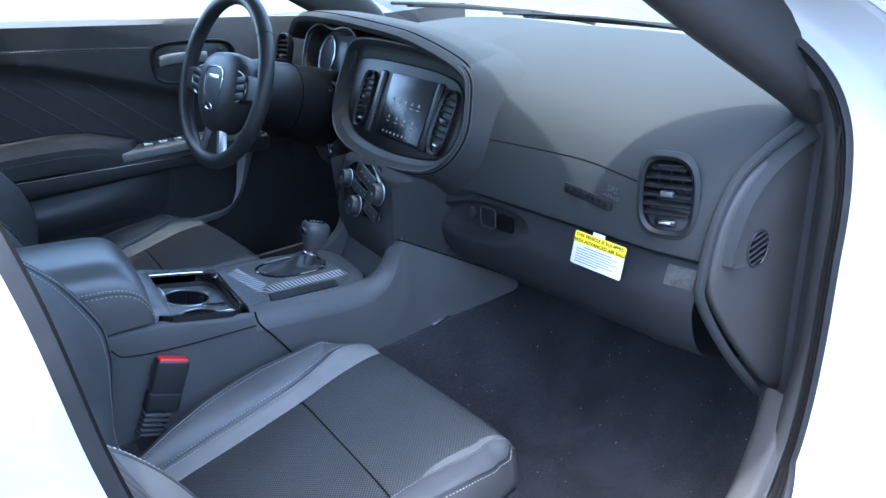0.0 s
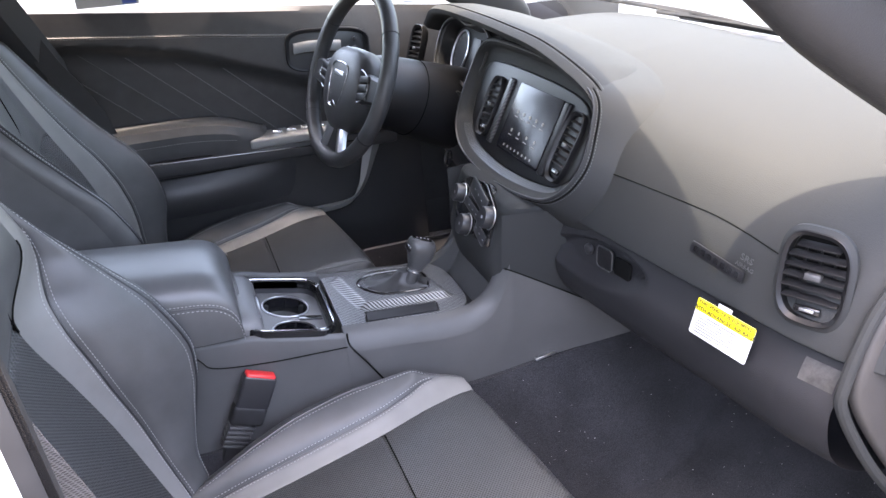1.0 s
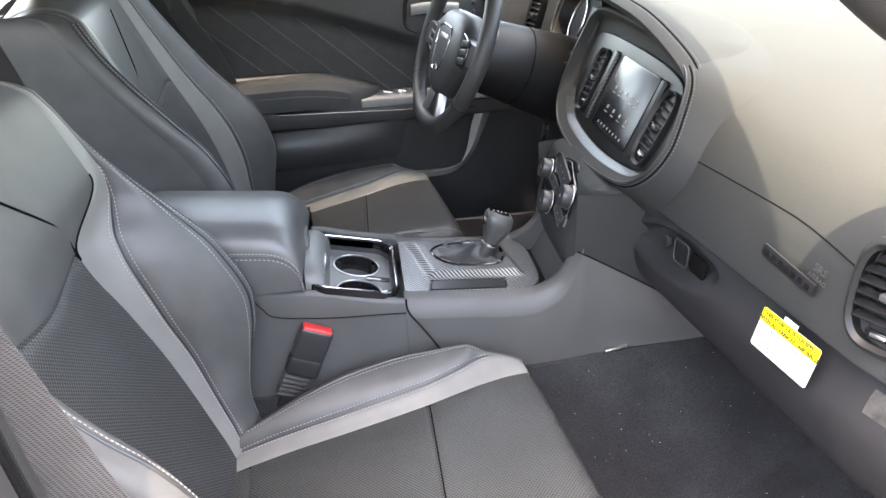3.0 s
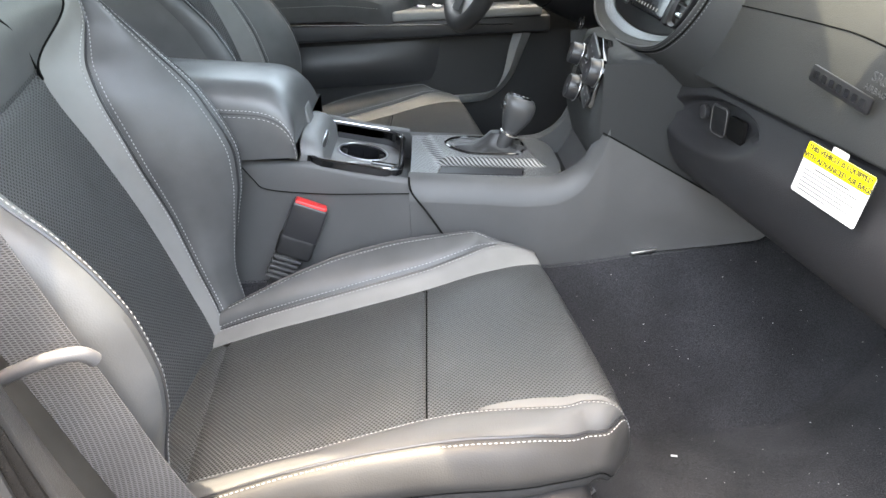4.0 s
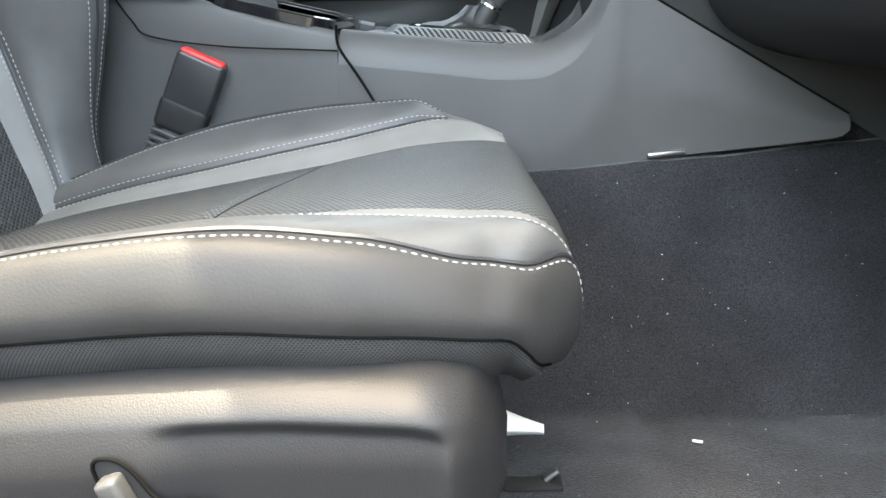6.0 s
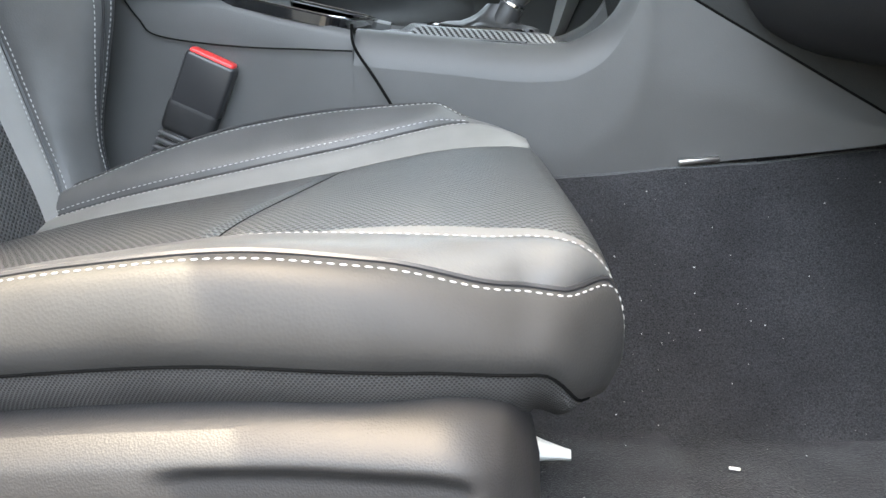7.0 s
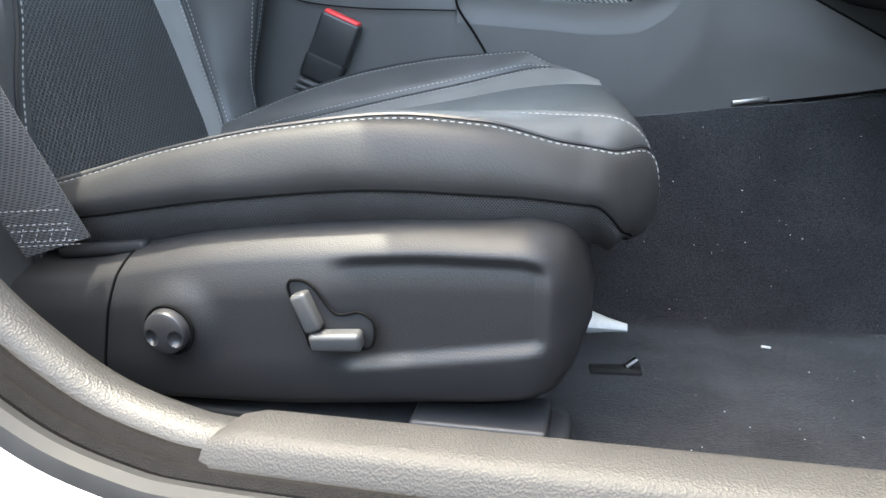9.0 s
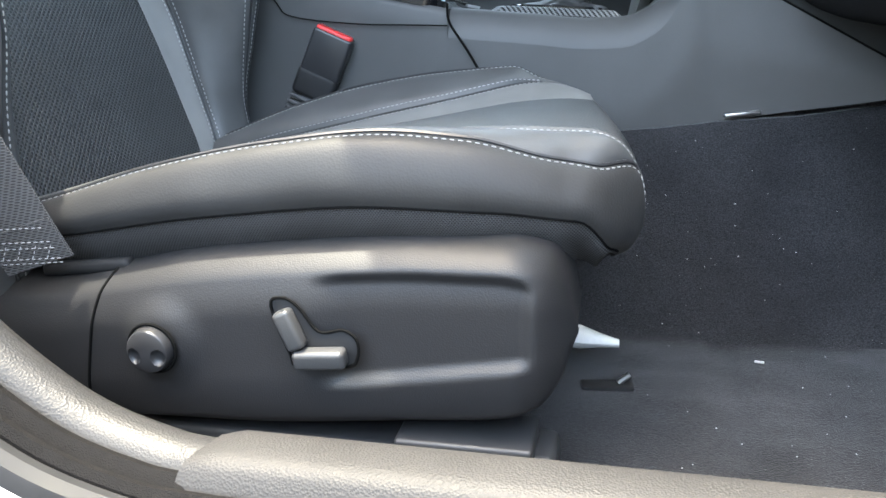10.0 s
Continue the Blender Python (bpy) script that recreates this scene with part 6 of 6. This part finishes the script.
ms0 = mstack(CY, 0.60)
K = math.sqrt(1 + TILT_X**2)
loc = lambda y, z: (CY - y, (z - 0.60) * K)
outer = spline([loc(*p) for p in ((0.31, 0.655), (0.30, 0.695), (0.24, 0.712), (0.037, 0.712), (-0.10, 0.700), (-0.165, 0.680), (-0.195, 0.635), (-0.206, 0.592), (-0.180, 0.548), (-0.117, 0.519), (0.031, 0.503), (0.18, 0.509), (0.262, 0.535), (0.30, 0.58))], 6, True)
inner = spline([loc(*p) for p in ((0.285, 0.650), (0.275, 0.672), (0.22, 0.682), (0.037, 0.684), (-0.085, 0.678), (-0.135, 0.662), (-0.158, 0.625), (-0.166, 0.592), (-0.150, 0.560), (-0.105, 0.541), (0.031, 0.528), (0.165, 0.533), (0.235, 0.552), (0.272, 0.585))], 6, True)
ctr = thing("centre_stack", (0.45, CY, 0.40), "black centre stack with touch screen, vents and climate knobs", "centre stack")
low = [min(1.0, max(0.0, (0.578 - (0.60 + p[1] / K)) / 0.030)) for p in outer]
low = [v * v * (3 - 2 * v) for v in low]


def between(i, w, h):
    """A point of the stack's ring, w of the way from its lip to its panel."""
    return ms0 @ Vector((outer[i][0] * (1 - w) + inner[i][0] * w, outer[i][1] * (1 - w) + inner[i][1] * w, h))


seq = range(len(outer))
rings = [[ms0 @ Vector((p[0] * s, p[1] * s, h)) for p in outer] for s, h in ((1.50, -0.150), (1.30, -0.088), (1.20, -0.056), (1.12, -0.029), (1.065, -0.0115), (1.03, -0.0035), (1.012, 0.0), (1.008, -0.0012), (1.003, 0.0015), (0.995, 0.0028), (0.985, 0.002))]
mid = [[between(i, w0 * (1 - low[i]) + w1 * low[i], h0 * (1 - low[i]) + h1 * low[i]) for i in seq] for w0, h0, w1, h1 in ((0.20, -0.003, 0.20, -0.002), (0.24, -0.007, 0.30, -0.005), (0.28, -0.013, 0.46, -0.0085), (0.34, -0.018, 0.70, -0.013), (0.66, -0.021, 1.0, -0.0205), (1.0, -0.024, 1.06, -0.030))]
part("stack_surround", grid(rings + mid, close_u=True), DASH, ctr, "thick soft surround", 60)
part("surround_groove", tube([ms0 @ Vector((p[0] * 1.028, p[1] * 1.028, -0.0026)) for p in outer], 0.0013, 6, True), GAP, ctr)
part("surround_lip", tube([ms0 @ Vector((p[0] * 0.990, p[1] * 0.990, 0.0018)) for p in outer], 0.0020, 8, True), SMOOTH, ctr)
part("surround_stitching", join(*(dashes([ms0 @ Vector((p[0] * q, p[1] * q, h)) for p in outer + outer[:1]], 0.0034, 0.0016, 0.0004) for q, h in ((1.018, -0.0006), (1.040, -0.0050)))), DASH_THREAD, ctr, kind="stuff")
part("stack_panel", plate(inner, 0.032, ms0 @ Matrix.Translation((0, 0, -0.052)), 0.004, 4), VENT, ctr, "satin black panel")
bez = [i for i in seq if outer[i][1] / K < -0.052]
part("carbon_bezel", grid([[between(i, w, h) for i in bez] for w, h in ((0.55, -0.0088), (0.70, -0.0118), (0.98, -0.0186))]), CARBON_V, ctr, "carbon-look lower bezel")
scr = part("touch_screen", plate(rrect(0.168, 0.125, 0.006), 0.006, mstack(0.023, 0.6075) @ Matrix.Translation((0, 0, -0.020)), 0.0015), SCREEN, ctr, "dark glossy touch screen")
mscr = mstack(0.023, 0.6075) @ Matrix.Translation((0, 0, -0.0132))
for r_, row in enumerate((5, 4, 8)):
    for k in range(row):
        xx = -0.062 + 0.124 * (k + 0.5) / row
        yy = (0.012, -0.022, -0.052)[r_]
        part("screen_icon", plate(rrect(0.0060 if r_ < 2 else 0.0045, 0.0065 if r_ < 2 else 0.005, 0.002, 2), 0.0003, mscr @ Matrix.Translation((xx, yy, 0)), 0.0001, 1), ICON, scr)
        if r_ < 2:
            part("icon_caption", plate(rrect(0.013, 0.0016, 0.0004, 1), 0.0003, mscr @ Matrix.Translation((xx, yy - 0.009, 0)), 0.0001, 1), ICON, scr)
cvo = [(0.027 * math.copysign(abs(math.cos(a)) ** 0.6, math.cos(a)), 0.060 * math.copysign(abs(math.sin(a)) ** 0.6, math.sin(a)) ) for a in np.linspace(0, 2 * math.pi, 48, endpoint=False)]
cvi = [(p[0] * 0.84, p[1] * 0.90) for p in cvo]
for yy in (0.193, -0.116):
    vent(ctr, mstack(yy, 0.6045) @ Matrix.Translation((0, 0, -0.018)) @ pose(0, 0, 0, 0, 0, 3 if yy > 0 else -3), cvo, cvi, 7)
for yy in (0.145, -0.073):
    part("panel_bar", local(rbox((0.018, 0.128, 0.010), 0.004), mstack(yy, 0.6065) @ Matrix.Translation((0, 0, -0.018))), CARBON_V if yy > 0 else VENT, ctr)
# lower stack face
rows = []
for z in np.linspace(0.325, 0.503, 28):
    x = cr(z, (0.325, 0.36, 0.40, 0.45, 0.50, 0.525), (0.380, 0.367, 0.361, 0.374, 0.393, 0.412))
    w = cr(z, (0.325, 0.40, 0.46, 0.525), (0.112, 0.118, 0.124, 0.134))
    rows.append([(x + 0.09, CY - w - 0.012, z), (x + 0.04, CY - w - 0.004, z), (x + 0.012, CY - w + 0.004, z), (x + 0.002, CY - w + 0.016, z), (x, CY - w + 0.04, z), (x, CY + w - 0.04, z), (x + 0.002, CY + w - 0.016, z), (x + 0.012, CY + w - 0.004, z), (x + 0.09, CY + w + 0.012, z)])
rows.append([(q[0] + 0.03, q[1], 0.5075) for q in rows[-1]])
rows.append([(q[0] + 0.05, q[1], 0.512) for q in rows[-1]])
part("lower_face", grid(rows), DASH, ctr, "", 60)
mh2 = axes((0.3745, 0.018, 0.4625), (0, -1, 0), (0.35, 0, 1)) @ Matrix.Diagonal((0.84, 0.92, 0.85, 1))
cl = part("climate_panel", plate([(-0.098, 0.030), (-0.060, 0.052), (0.028, 0.060), (0.084, 0.034), (0.098, 0.004), (0.100, -0.040), (0.030, -0.046), (-0.06, -0.052), (-0.098, -0.02)], 0.019, mh2 @ Matrix.Translation((0, 0, -0.017)), 0.0015), PIANO, ctr, "black climate control panel")
for px, py, rr in ((-0.070, 0.013, 0.019), (0.086, 0.012, 0.0215), (-0.006, -0.033, 0.0215)):
    kk = part("climate_knob", turned([(rr * 1.02, 0), (rr, 0.004), (rr * 0.95, 0.019), (rr * 0.88, 0.0215), (rr * 0.5, 0.0205)], mh2 @ Matrix.Translation((px, py, 0.003)), 36), SMOOTH, cl, "round black climate knob")
    part("knob_ring", tube([mh2 @ Vector((px + rr * 1.03 * math.cos(a), py + rr * 1.03 * math.sin(a), 0.005)) for a in np.linspace(0, 2 * math.pi, 32, endpoint=False)], 0.0009, 6, True), SATIN, kk)
    part("knob_mark", plate(rrect(0.006, 0.006, 0.002, 3), 0.0004, mh2 @ Matrix.Translation((px, py, 0.0236)), 0.0001, 1), PRINT, kk)
for (x0, y0, x1, y1) in ((-0.040, 0.018, 0.056, 0.048), (-0.05, -0.008, 0.05, 0.008), (0.030, -0.040, 0.090, -0.018)):
    bp_ = part("button_bank", plate(rrect(x1 - x0, y1 - y0, 0.004), 0.003, mh2 @ pose((x0 + x1) / 2, (y0 + y1) / 2, 0.002, 0, 0, -14 if y0 != -0.008 else -8), 0.001), SMOOTH, cl)
    part("bank_line", tube([mh2 @ pose((x0 + x1) / 2, (y0 + y1) / 2, 0.005, 0, 0, -14 if y0 != -0.008 else -8) @ Vector((p[0], p[1], 0)) for p in rrect(x1 - x0, y1 - y0, 0.004)], 0.0005, 6, True), KNOB, bp_)
    for k in range(3):
        part("button_mark", plate(rrect(0.006, 0.002, 0.0006, 2), 0.0003, mh2 @ pose((x0 + x1) / 2, (y0 + y1) / 2, 0.0052, 0, 0, -14 if y0 != -0.008 else -8) @ Matrix.Translation((-0.022 + 0.022 * k, 0, 0)), 0.0001, 1), PRINT, bp_)
part("start_button", turned([(0.017, 0), (0.017, 0.003), (0.014, 0.005), (0.006, 0.0045)], axes((0.405, 0.232, 0.492), (0, -1, 0), (0.3, 0, 1)), 28), PIANO, ctr, "round start button")

# ---- driver's place: instrument hood, cluster, column, wheel, pedals ----
hood_ = thing("instrument_cluster", (0.5, 0.42, 0.60), "instrument cluster under a stitched dash hood", "instrument cluster")
brow = spline([(0.499, -0.192, 0.640), (0.502, -0.172, 0.672), (0.506, -0.120, 0.700), (0.508, 0.04, 0.731), (0.503, 0.20, 0.744), (0.500, 0.34, 0.750), (0.500, 0.50, 0.750), (0.505, 0.60, 0.737), (0.51, 0.665, 0.70)], 8)
rows = []
for i, p in enumerate(brow):
    e = math.sin(math.pi * i / (len(brow) - 1)) ** 0.5
    q = max(0.0, 1 - i / 18.0)
    rows.append([(p[0] + 0.16 - 0.10 * q, p[1] + 0.02 * q, p[2] - 0.022 - 0.05 * q), (p[0] + 0.09 - 0.05 * q, p[1] + 0.01 * q, p[2] - 0.002 - 0.035 * q), (p[0] + 0.04 - 0.015 * q, p[1], p[2] + 0.004 - 0.012 * q), (p[0] + 0.012, p[1], p[2] + 0.003), (p[0], p[1], p[2] - 0.004), (p[0] + 0.002, p[1], p[2] - 0.013), (p[0] + 0.012, p[1], p[2] - 0.019), (p[0] + 0.05, p[1], p[2] - 0.030), (p[0] + 0.11, p[1], p[2] - 0.055)])
part("dash_hood", grid(rows), DASH, hood_, "", 60)
part("hood_groove", tube([(p[0] + 0.020, p[1], p[2] + 0.0036) for p in brow], 0.0013, 6), GAP, hood_)
part("hood_stitching", join(dashes([(p[0] + 0.015, p[1], p[2] + 0.0038) for p in brow], 0.0034, 0.0016, 0.0004), dashes([(p[0] + 0.025, p[1], p[2] + 0.0040) for p in brow], 0.0034, 0.0016, 0.0004)), DASH_THREAD, hood_, kind="stuff")
clu_o = spline([(-0.19, 0.0), (-0.185, 0.065), (-0.10, 0.092), (0.0, 0.083), (0.10, 0.092), (0.185, 0.065), (0.19, 0.0), (0.15, -0.055), (0.06, -0.05), (0.0, -0.035), (-0.06, -0.05), (-0.15, -0.055)], 5, True)
mcl = axes((0.520, 0.440, 0.645), (0, -1, 0), (0.40, 0, 1)) @ Matrix.Diagonal((0.72, 0.84, 0.84, 1))
part("cluster_frame", grid([[mcl @ Vector((p[0] * s, p[1] * s, h)) for p in clu_o] for s, h in ((1.08, -0.05), (1.06, 0.004), (1.02, 0.010), (0.97, 0.004), (0.92, -0.03))], close_u=True), VENT, hood_)
part("dial_backing", plate(clu_o, 0.002, mcl @ Matrix.Translation((0, 0, -0.034)), 0.0005), RUBBER, hood_)
part("cluster_brow", tube([mcl @ Vector((p[0] * 1.03, p[1] * 1.03, 0.011)) for p in clu_o], 0.003, 8, True), SMOOTH, hood_)
part("lower_brow", loft([[mcl @ Vector((x, -0.070 - 0.012 * (x / 0.10) ** 2 + v, h)) for v, h in ((-0.012, -0.03), (0.004, 0.0), (0.008, 0.022), (0.004, 0.026), (-0.006, 0.012), (-0.016, -0.02))] for x in np.linspace(-0.11, 0.11, 17)]), SMOOTH, hood_, "small brow over the column")
for sx_ in (-0.098, 0.098):
    part("gauge_ring", tube([mcl @ Vector((sx_ + 0.058 * math.cos(a), 0.012 + 0.058 * math.sin(a), -0.026)) for a in np.linspace(0, 2 * math.pi, 44, endpoint=False)], 0.0022, 8, True), SATIN, hood_, "satin gauge ring")
    dl = part("gauge_dial", turned([(0.055, 0), (0.054, 0.001), (0.02, 0.001)], mcl @ Matrix.Translation((sx_, 0.012, -0.031)), 36), VENT, hood_)
    for k in range(11):
        a = radians(-30 + 24 * k)
        part("dial_mark", local(rbox((0.008, 0.0016, 0.0006), 0, None), mcl @ pose(sx_ + 0.047 * math.cos(a), 0.012 + 0.047 * math.sin(a), -0.0295, 0, 0, math.degrees(a))), ICON, dl)
part("centre_display", plate(rrect(0.062, 0.085, 0.006), 0.003, mcl @ Matrix.Translation((0, 0.018, -0.032)), 0.001), VENT, hood_)
vent(hood_, axes((0.475, 0.635, 0.640), (0.25, -1, 0), (0.35, 0, 1)), cvo, cvi, 7, "side_vent")

wh = thing("steering_wheel", (0.30, 0.40, 0.62), "black leather flat-spoked steering wheel with chrome-edged hub", "steering wheel")
mw = axes((0.255, 0.408, 0.645), (0.17, -1, 0.0), (0.40, 0.03, 1))
R = 0.178
rim = [mw @ Vector((R * math.cos(a), R * math.sin(a) * (0.985 if math.sin(a) < -0.5 else 1), 0)) for a in np.linspace(0, 2 * math.pi, 72, endpoint=False)]
part("rim", tube(rim, 0.0165, 14, True), BOOT, wh, "black leather rim")
for a in (35, 145, 215, 325):
    ar = radians(a)
    c = Vector((R * math.cos(ar), R * math.sin(ar), 0))
    part("rim_seam", tube([mw @ (c + 0.0168 * (Vector((math.cos(ar), math.sin(ar), 0)) * math.cos(t) + Vector((0, 0, 1)) * math.sin(t))) for t in np.linspace(0, 2 * math.pi, 20, endpoint=False)], 0.0008, 5, True), RUBBER, wh)
mhub = mw @ Matrix.Translation((0, -0.020, 0.003))
hubo = spline([(-0.070, 0.045), (-0.040, 0.066), (0.0, 0.070), (0.040, 0.066), (0.070, 0.045), (0.076, 0.0), (0.060, -0.045), (0.032, -0.075), (0.0, -0.082), (-0.032, -0.075), (-0.060, -0.045), (-0.076, 0.0)], 4, True)
part("hub", loft([[mhub @ Vector((p[0] * s, p[1] * s * 0.86, h)) for p in hubo] for s, h in ((1.12, -0.05), (1.32, -0.034), (1.36, -0.014), (1.30, 0.003), (1.10, 0.013), (0.72, 0.0185), (0.2, 0.0205))]), BOOT, wh, "smooth black airbag hub", 60)
emb = spline([(-0.036, 0.040), (0.0, 0.046), (0.036, 0.040), (0.040, 0.01), (0.030, -0.028), (0.016, -0.044), (-0.016, -0.044), (-0.030, -0.028), (-0.040, 0.01)], 5, True)
part("hub_chrome", tube([mhub @ Vector((p[0], p[1], 0.0195)) for p in emb], 0.0014, 8, True), CHROME, wh, "chrome hub outline")
part("emblem_bar", plate(rrect(0.046, 0.009, 0.002), 0.002, mhub @ Matrix.Translation((0, 0.024, 0.019)), 0.0006), SATIN, wh, "plain satin emblem bar")
part("emblem_foot", plate(spline([(-0.013, -0.004), (0.0, 0.003), (0.013, -0.004), (0.008, -0.009), (-0.008, -0.009)], 4, True), 0.002, mhub @ Matrix.Translation((0, -0.036, 0.0185)), 0.0006), CHROME, wh)
for s_ in (-1, 1):
    part("spoke", loft([[mhub @ Vector((s_ * x, y0 + dy, h)) for dy, h in ((-w, -0.012), (-w, 0.0), (-w * 0.8, 0.006), (w * 0.8, 0.006), (w, 0.0), (w, -0.012))] for x, y0, w in ((0.060, 0.004, 0.036), (0.10, 0.010, 0.030), (0.14, 0.012, 0.026), (0.170, 0.012, 0.024))]), SMOOTH, wh)
    for k in range(3):
        part("spoke_button", local(rbox((0.040, 0.015, 0.006), 0.003), mhub @ pose(s_ * 0.104, 0.028 - 0.017 * k, 0.008, 0, 0, s_ * 8)), VENT, wh)
    part("spoke_edge", tube([mhub @ Vector((s_ * (0.072 + 0.055 * math.cos(t)), 0.012 + 0.033 * math.sin(t), 0.0085)) for t in np.linspace(-1.2, 1.8, 16)], 0.0012, 6), SATIN, wh)
for s_ in (-1, 1):
    part("lower_spoke", loft([[mw @ Vector((s_ * x + w_ * a, y, h)) for a, h in ((-1, -0.010), (-1, 0.002), (-0.6, 0.007), (0.6, 0.007), (1, 0.002), (1, -0.010))] for x, y, w_ in ((0.024, -0.085, 0.010), (0.030, -0.115, 0.009), (0.040, -0.145, 0.009), (0.052, -0.168, 0.011))]), SATIN, wh, "satin silver lower spoke")
part("spoke_web", loft([[mw @ Vector((x * s, y, h)) for s, h in ((-1, -0.014), (-1, -0.004), (1, -0.004), (1, -0.014))] for x, y in ((0.024, -0.07), (0.030, -0.11), (0.040, -0.145), (0.050, -0.168))]), SMOOTH, wh)
part("column_shroud", loft([[mw @ Vector((a * math.cos(t), -0.012 + b * math.sin(t), h)) for t in np.linspace(0, 2 * math.pi, 24, endpoint=False)] for a, b, h in ((0.072, 0.066, -0.045), (0.080, 0.076, -0.075), (0.084, 0.082, -0.15), (0.094, 0.094, -0.27))]), VENT, wh, "black column shroud", 50)
part("shroud_seam", tube([mw @ Vector((0.0855 * math.cos(t), -0.012 + 0.083 * math.sin(t), -0.15)) for t in np.linspace(0, 2 * math.pi, 36, endpoint=False)], 0.0009, 5, True), GAP, wh)
part("stalk", tube([mw @ Vector((-0.055, 0.02, -0.055)), mw @ Vector((-0.13, 0.035, -0.05)), mw @ Vector((-0.165, 0.042, -0.045))], lambda k: 0.008 + 0.002 * k, 10), SMOOTH, wh)
for s_ in (-1, 1):
    part("shift_paddle", plate(spline([(s_ * 0.085, 0.045), (s_ * 0.125, 0.055), (s_ * 0.130, 0.0), (s_ * 0.11, -0.03), (s_ * 0.09, -0.01)], 4, True), 0.004, mw @ Matrix.Translation((0, 0, -0.036)), 0.0015), SATIN, wh)

ped = thing("pedals", (0.85, 0.42, 0.1), "black rubber brake and accelerator pedals", "pedals")
part("brake_pedal", rbox((0.012, 0.11, 0.06), 0.006, pose(0.80, 0.38, 0.20, 0, -35, 0)), RUBBER, ped)
part("brake_arm", tube([(0.81, 0.38, 0.21), (0.86, 0.38, 0.36)], 0.008, 8), SMOOTH, ped)
part("accelerator", rbox((0.012, 0.05, 0.13), 0.006, pose(0.84, 0.24, 0.16, 0, -30, 0)), RUBBER, ped)
mat_ = thing("floor_mat", (0.42, 0.43, 0.0), "grey carpet floor mat before the driver seat", "floor mat")
part("mat", local(plate(rrect(0.52, 0.42, 0.06), 0.008, Matrix.Identity(4), 0.003), pose(0.44, 0.42, 0.006, 0, -2, 0)), CARPET, mat_)
# Light grey trim; the sun on it is put into its pale colour.
sill_l = thing("far_sill_trim", (0.2, 0.70, 0.2), "light grey trim curving along the far door sill, coloured paler as if sunlit", "sill trim")
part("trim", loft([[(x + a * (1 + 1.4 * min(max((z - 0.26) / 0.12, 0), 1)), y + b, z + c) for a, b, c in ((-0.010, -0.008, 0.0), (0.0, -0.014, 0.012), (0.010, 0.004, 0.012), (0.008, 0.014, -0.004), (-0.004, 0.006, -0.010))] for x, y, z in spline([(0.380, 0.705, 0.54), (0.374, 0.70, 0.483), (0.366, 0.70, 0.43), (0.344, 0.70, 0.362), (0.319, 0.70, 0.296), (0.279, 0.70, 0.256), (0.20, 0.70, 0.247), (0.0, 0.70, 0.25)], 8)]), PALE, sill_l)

# ---- small things on the floor ----
clip_ = thing("white_plastic_tab", (0.30, -0.35, 0.0), "rolled piece of white plastic film under the seat front", "plastic scrap")
part("tab", loft([[(x, -0.355 + 0.9 * (0.31 - x) * 0.2 + w * math.cos(a), 0.028 - 0.25 * (x - 0.26) * 0.2 + h * math.sin(a)) for a in np.linspace(0, 2 * math.pi, 12, endpoint=False)] for x, w, h in ((0.25, 0.016, 0.012), (0.275, 0.015, 0.011), (0.292, 0.010, 0.007), (0.305, 0.006, 0.005), (0.312, 0.005, 0.004))]), WHITE_PLASTIC, clip_)
brk = thing("metal_bracket", (0.31, -0.40, 0.0), "small dark bracket plate bolted to the carpet", "bracket")
part("bracket_plate", local(plate(rrect(0.048, 0.018, 0.003), 0.003, Matrix.Identity(4), 0.001), pose(0.302, -0.400, 0.001, 0, 0, 6)), RUBBER, brk)
part("bracket_pin", tube([(0.312, -0.396, 0.004), (0.322, -0.394, 0.012)], 0.003, 8), SATIN, brk)
edge = thing("exposed_metal_edge", (0.44, -0.115, 0.215), "bare bright metal edge showing under the console", "metal strip")
part("strip", rbox((0.040, 0.006, 0.005), 0.0015, pose(0.442, -0.124, 0.219, 0, -6, 4)), SATIN, edge)
rnd = random.Random(4)
bits = []
for k in range(90):
    x, y = rnd.uniform(0.32, 0.85), rnd.uniform(-0.64, -0.16)
    s_ = rnd.uniform(0.0003, 0.0007)
    bits.append(rbox((s_ * rnd.uniform(1, 3), s_, s_ * 0.8), 0, pose(x, y, carpet_z(x, y) + 0.0006, rnd.uniform(0, 40), rnd.uniform(0, 40), rnd.uniform(0, 180))))
crumbs = part("crumbs", join(*bits), PAPER)
tagged(crumbs, "pale crumbs and lint scattered on the carpet", "crumbs", kind="stuff")
cb = part("paper_scrap", rbox((0.009, 0.0028, 0.002), 0.0008, pose(0.446, -0.330, 0.004, 0, 0, -12)), PAPER)
tagged(cb, "tiny white paper scrap on the carpet", "scrap")
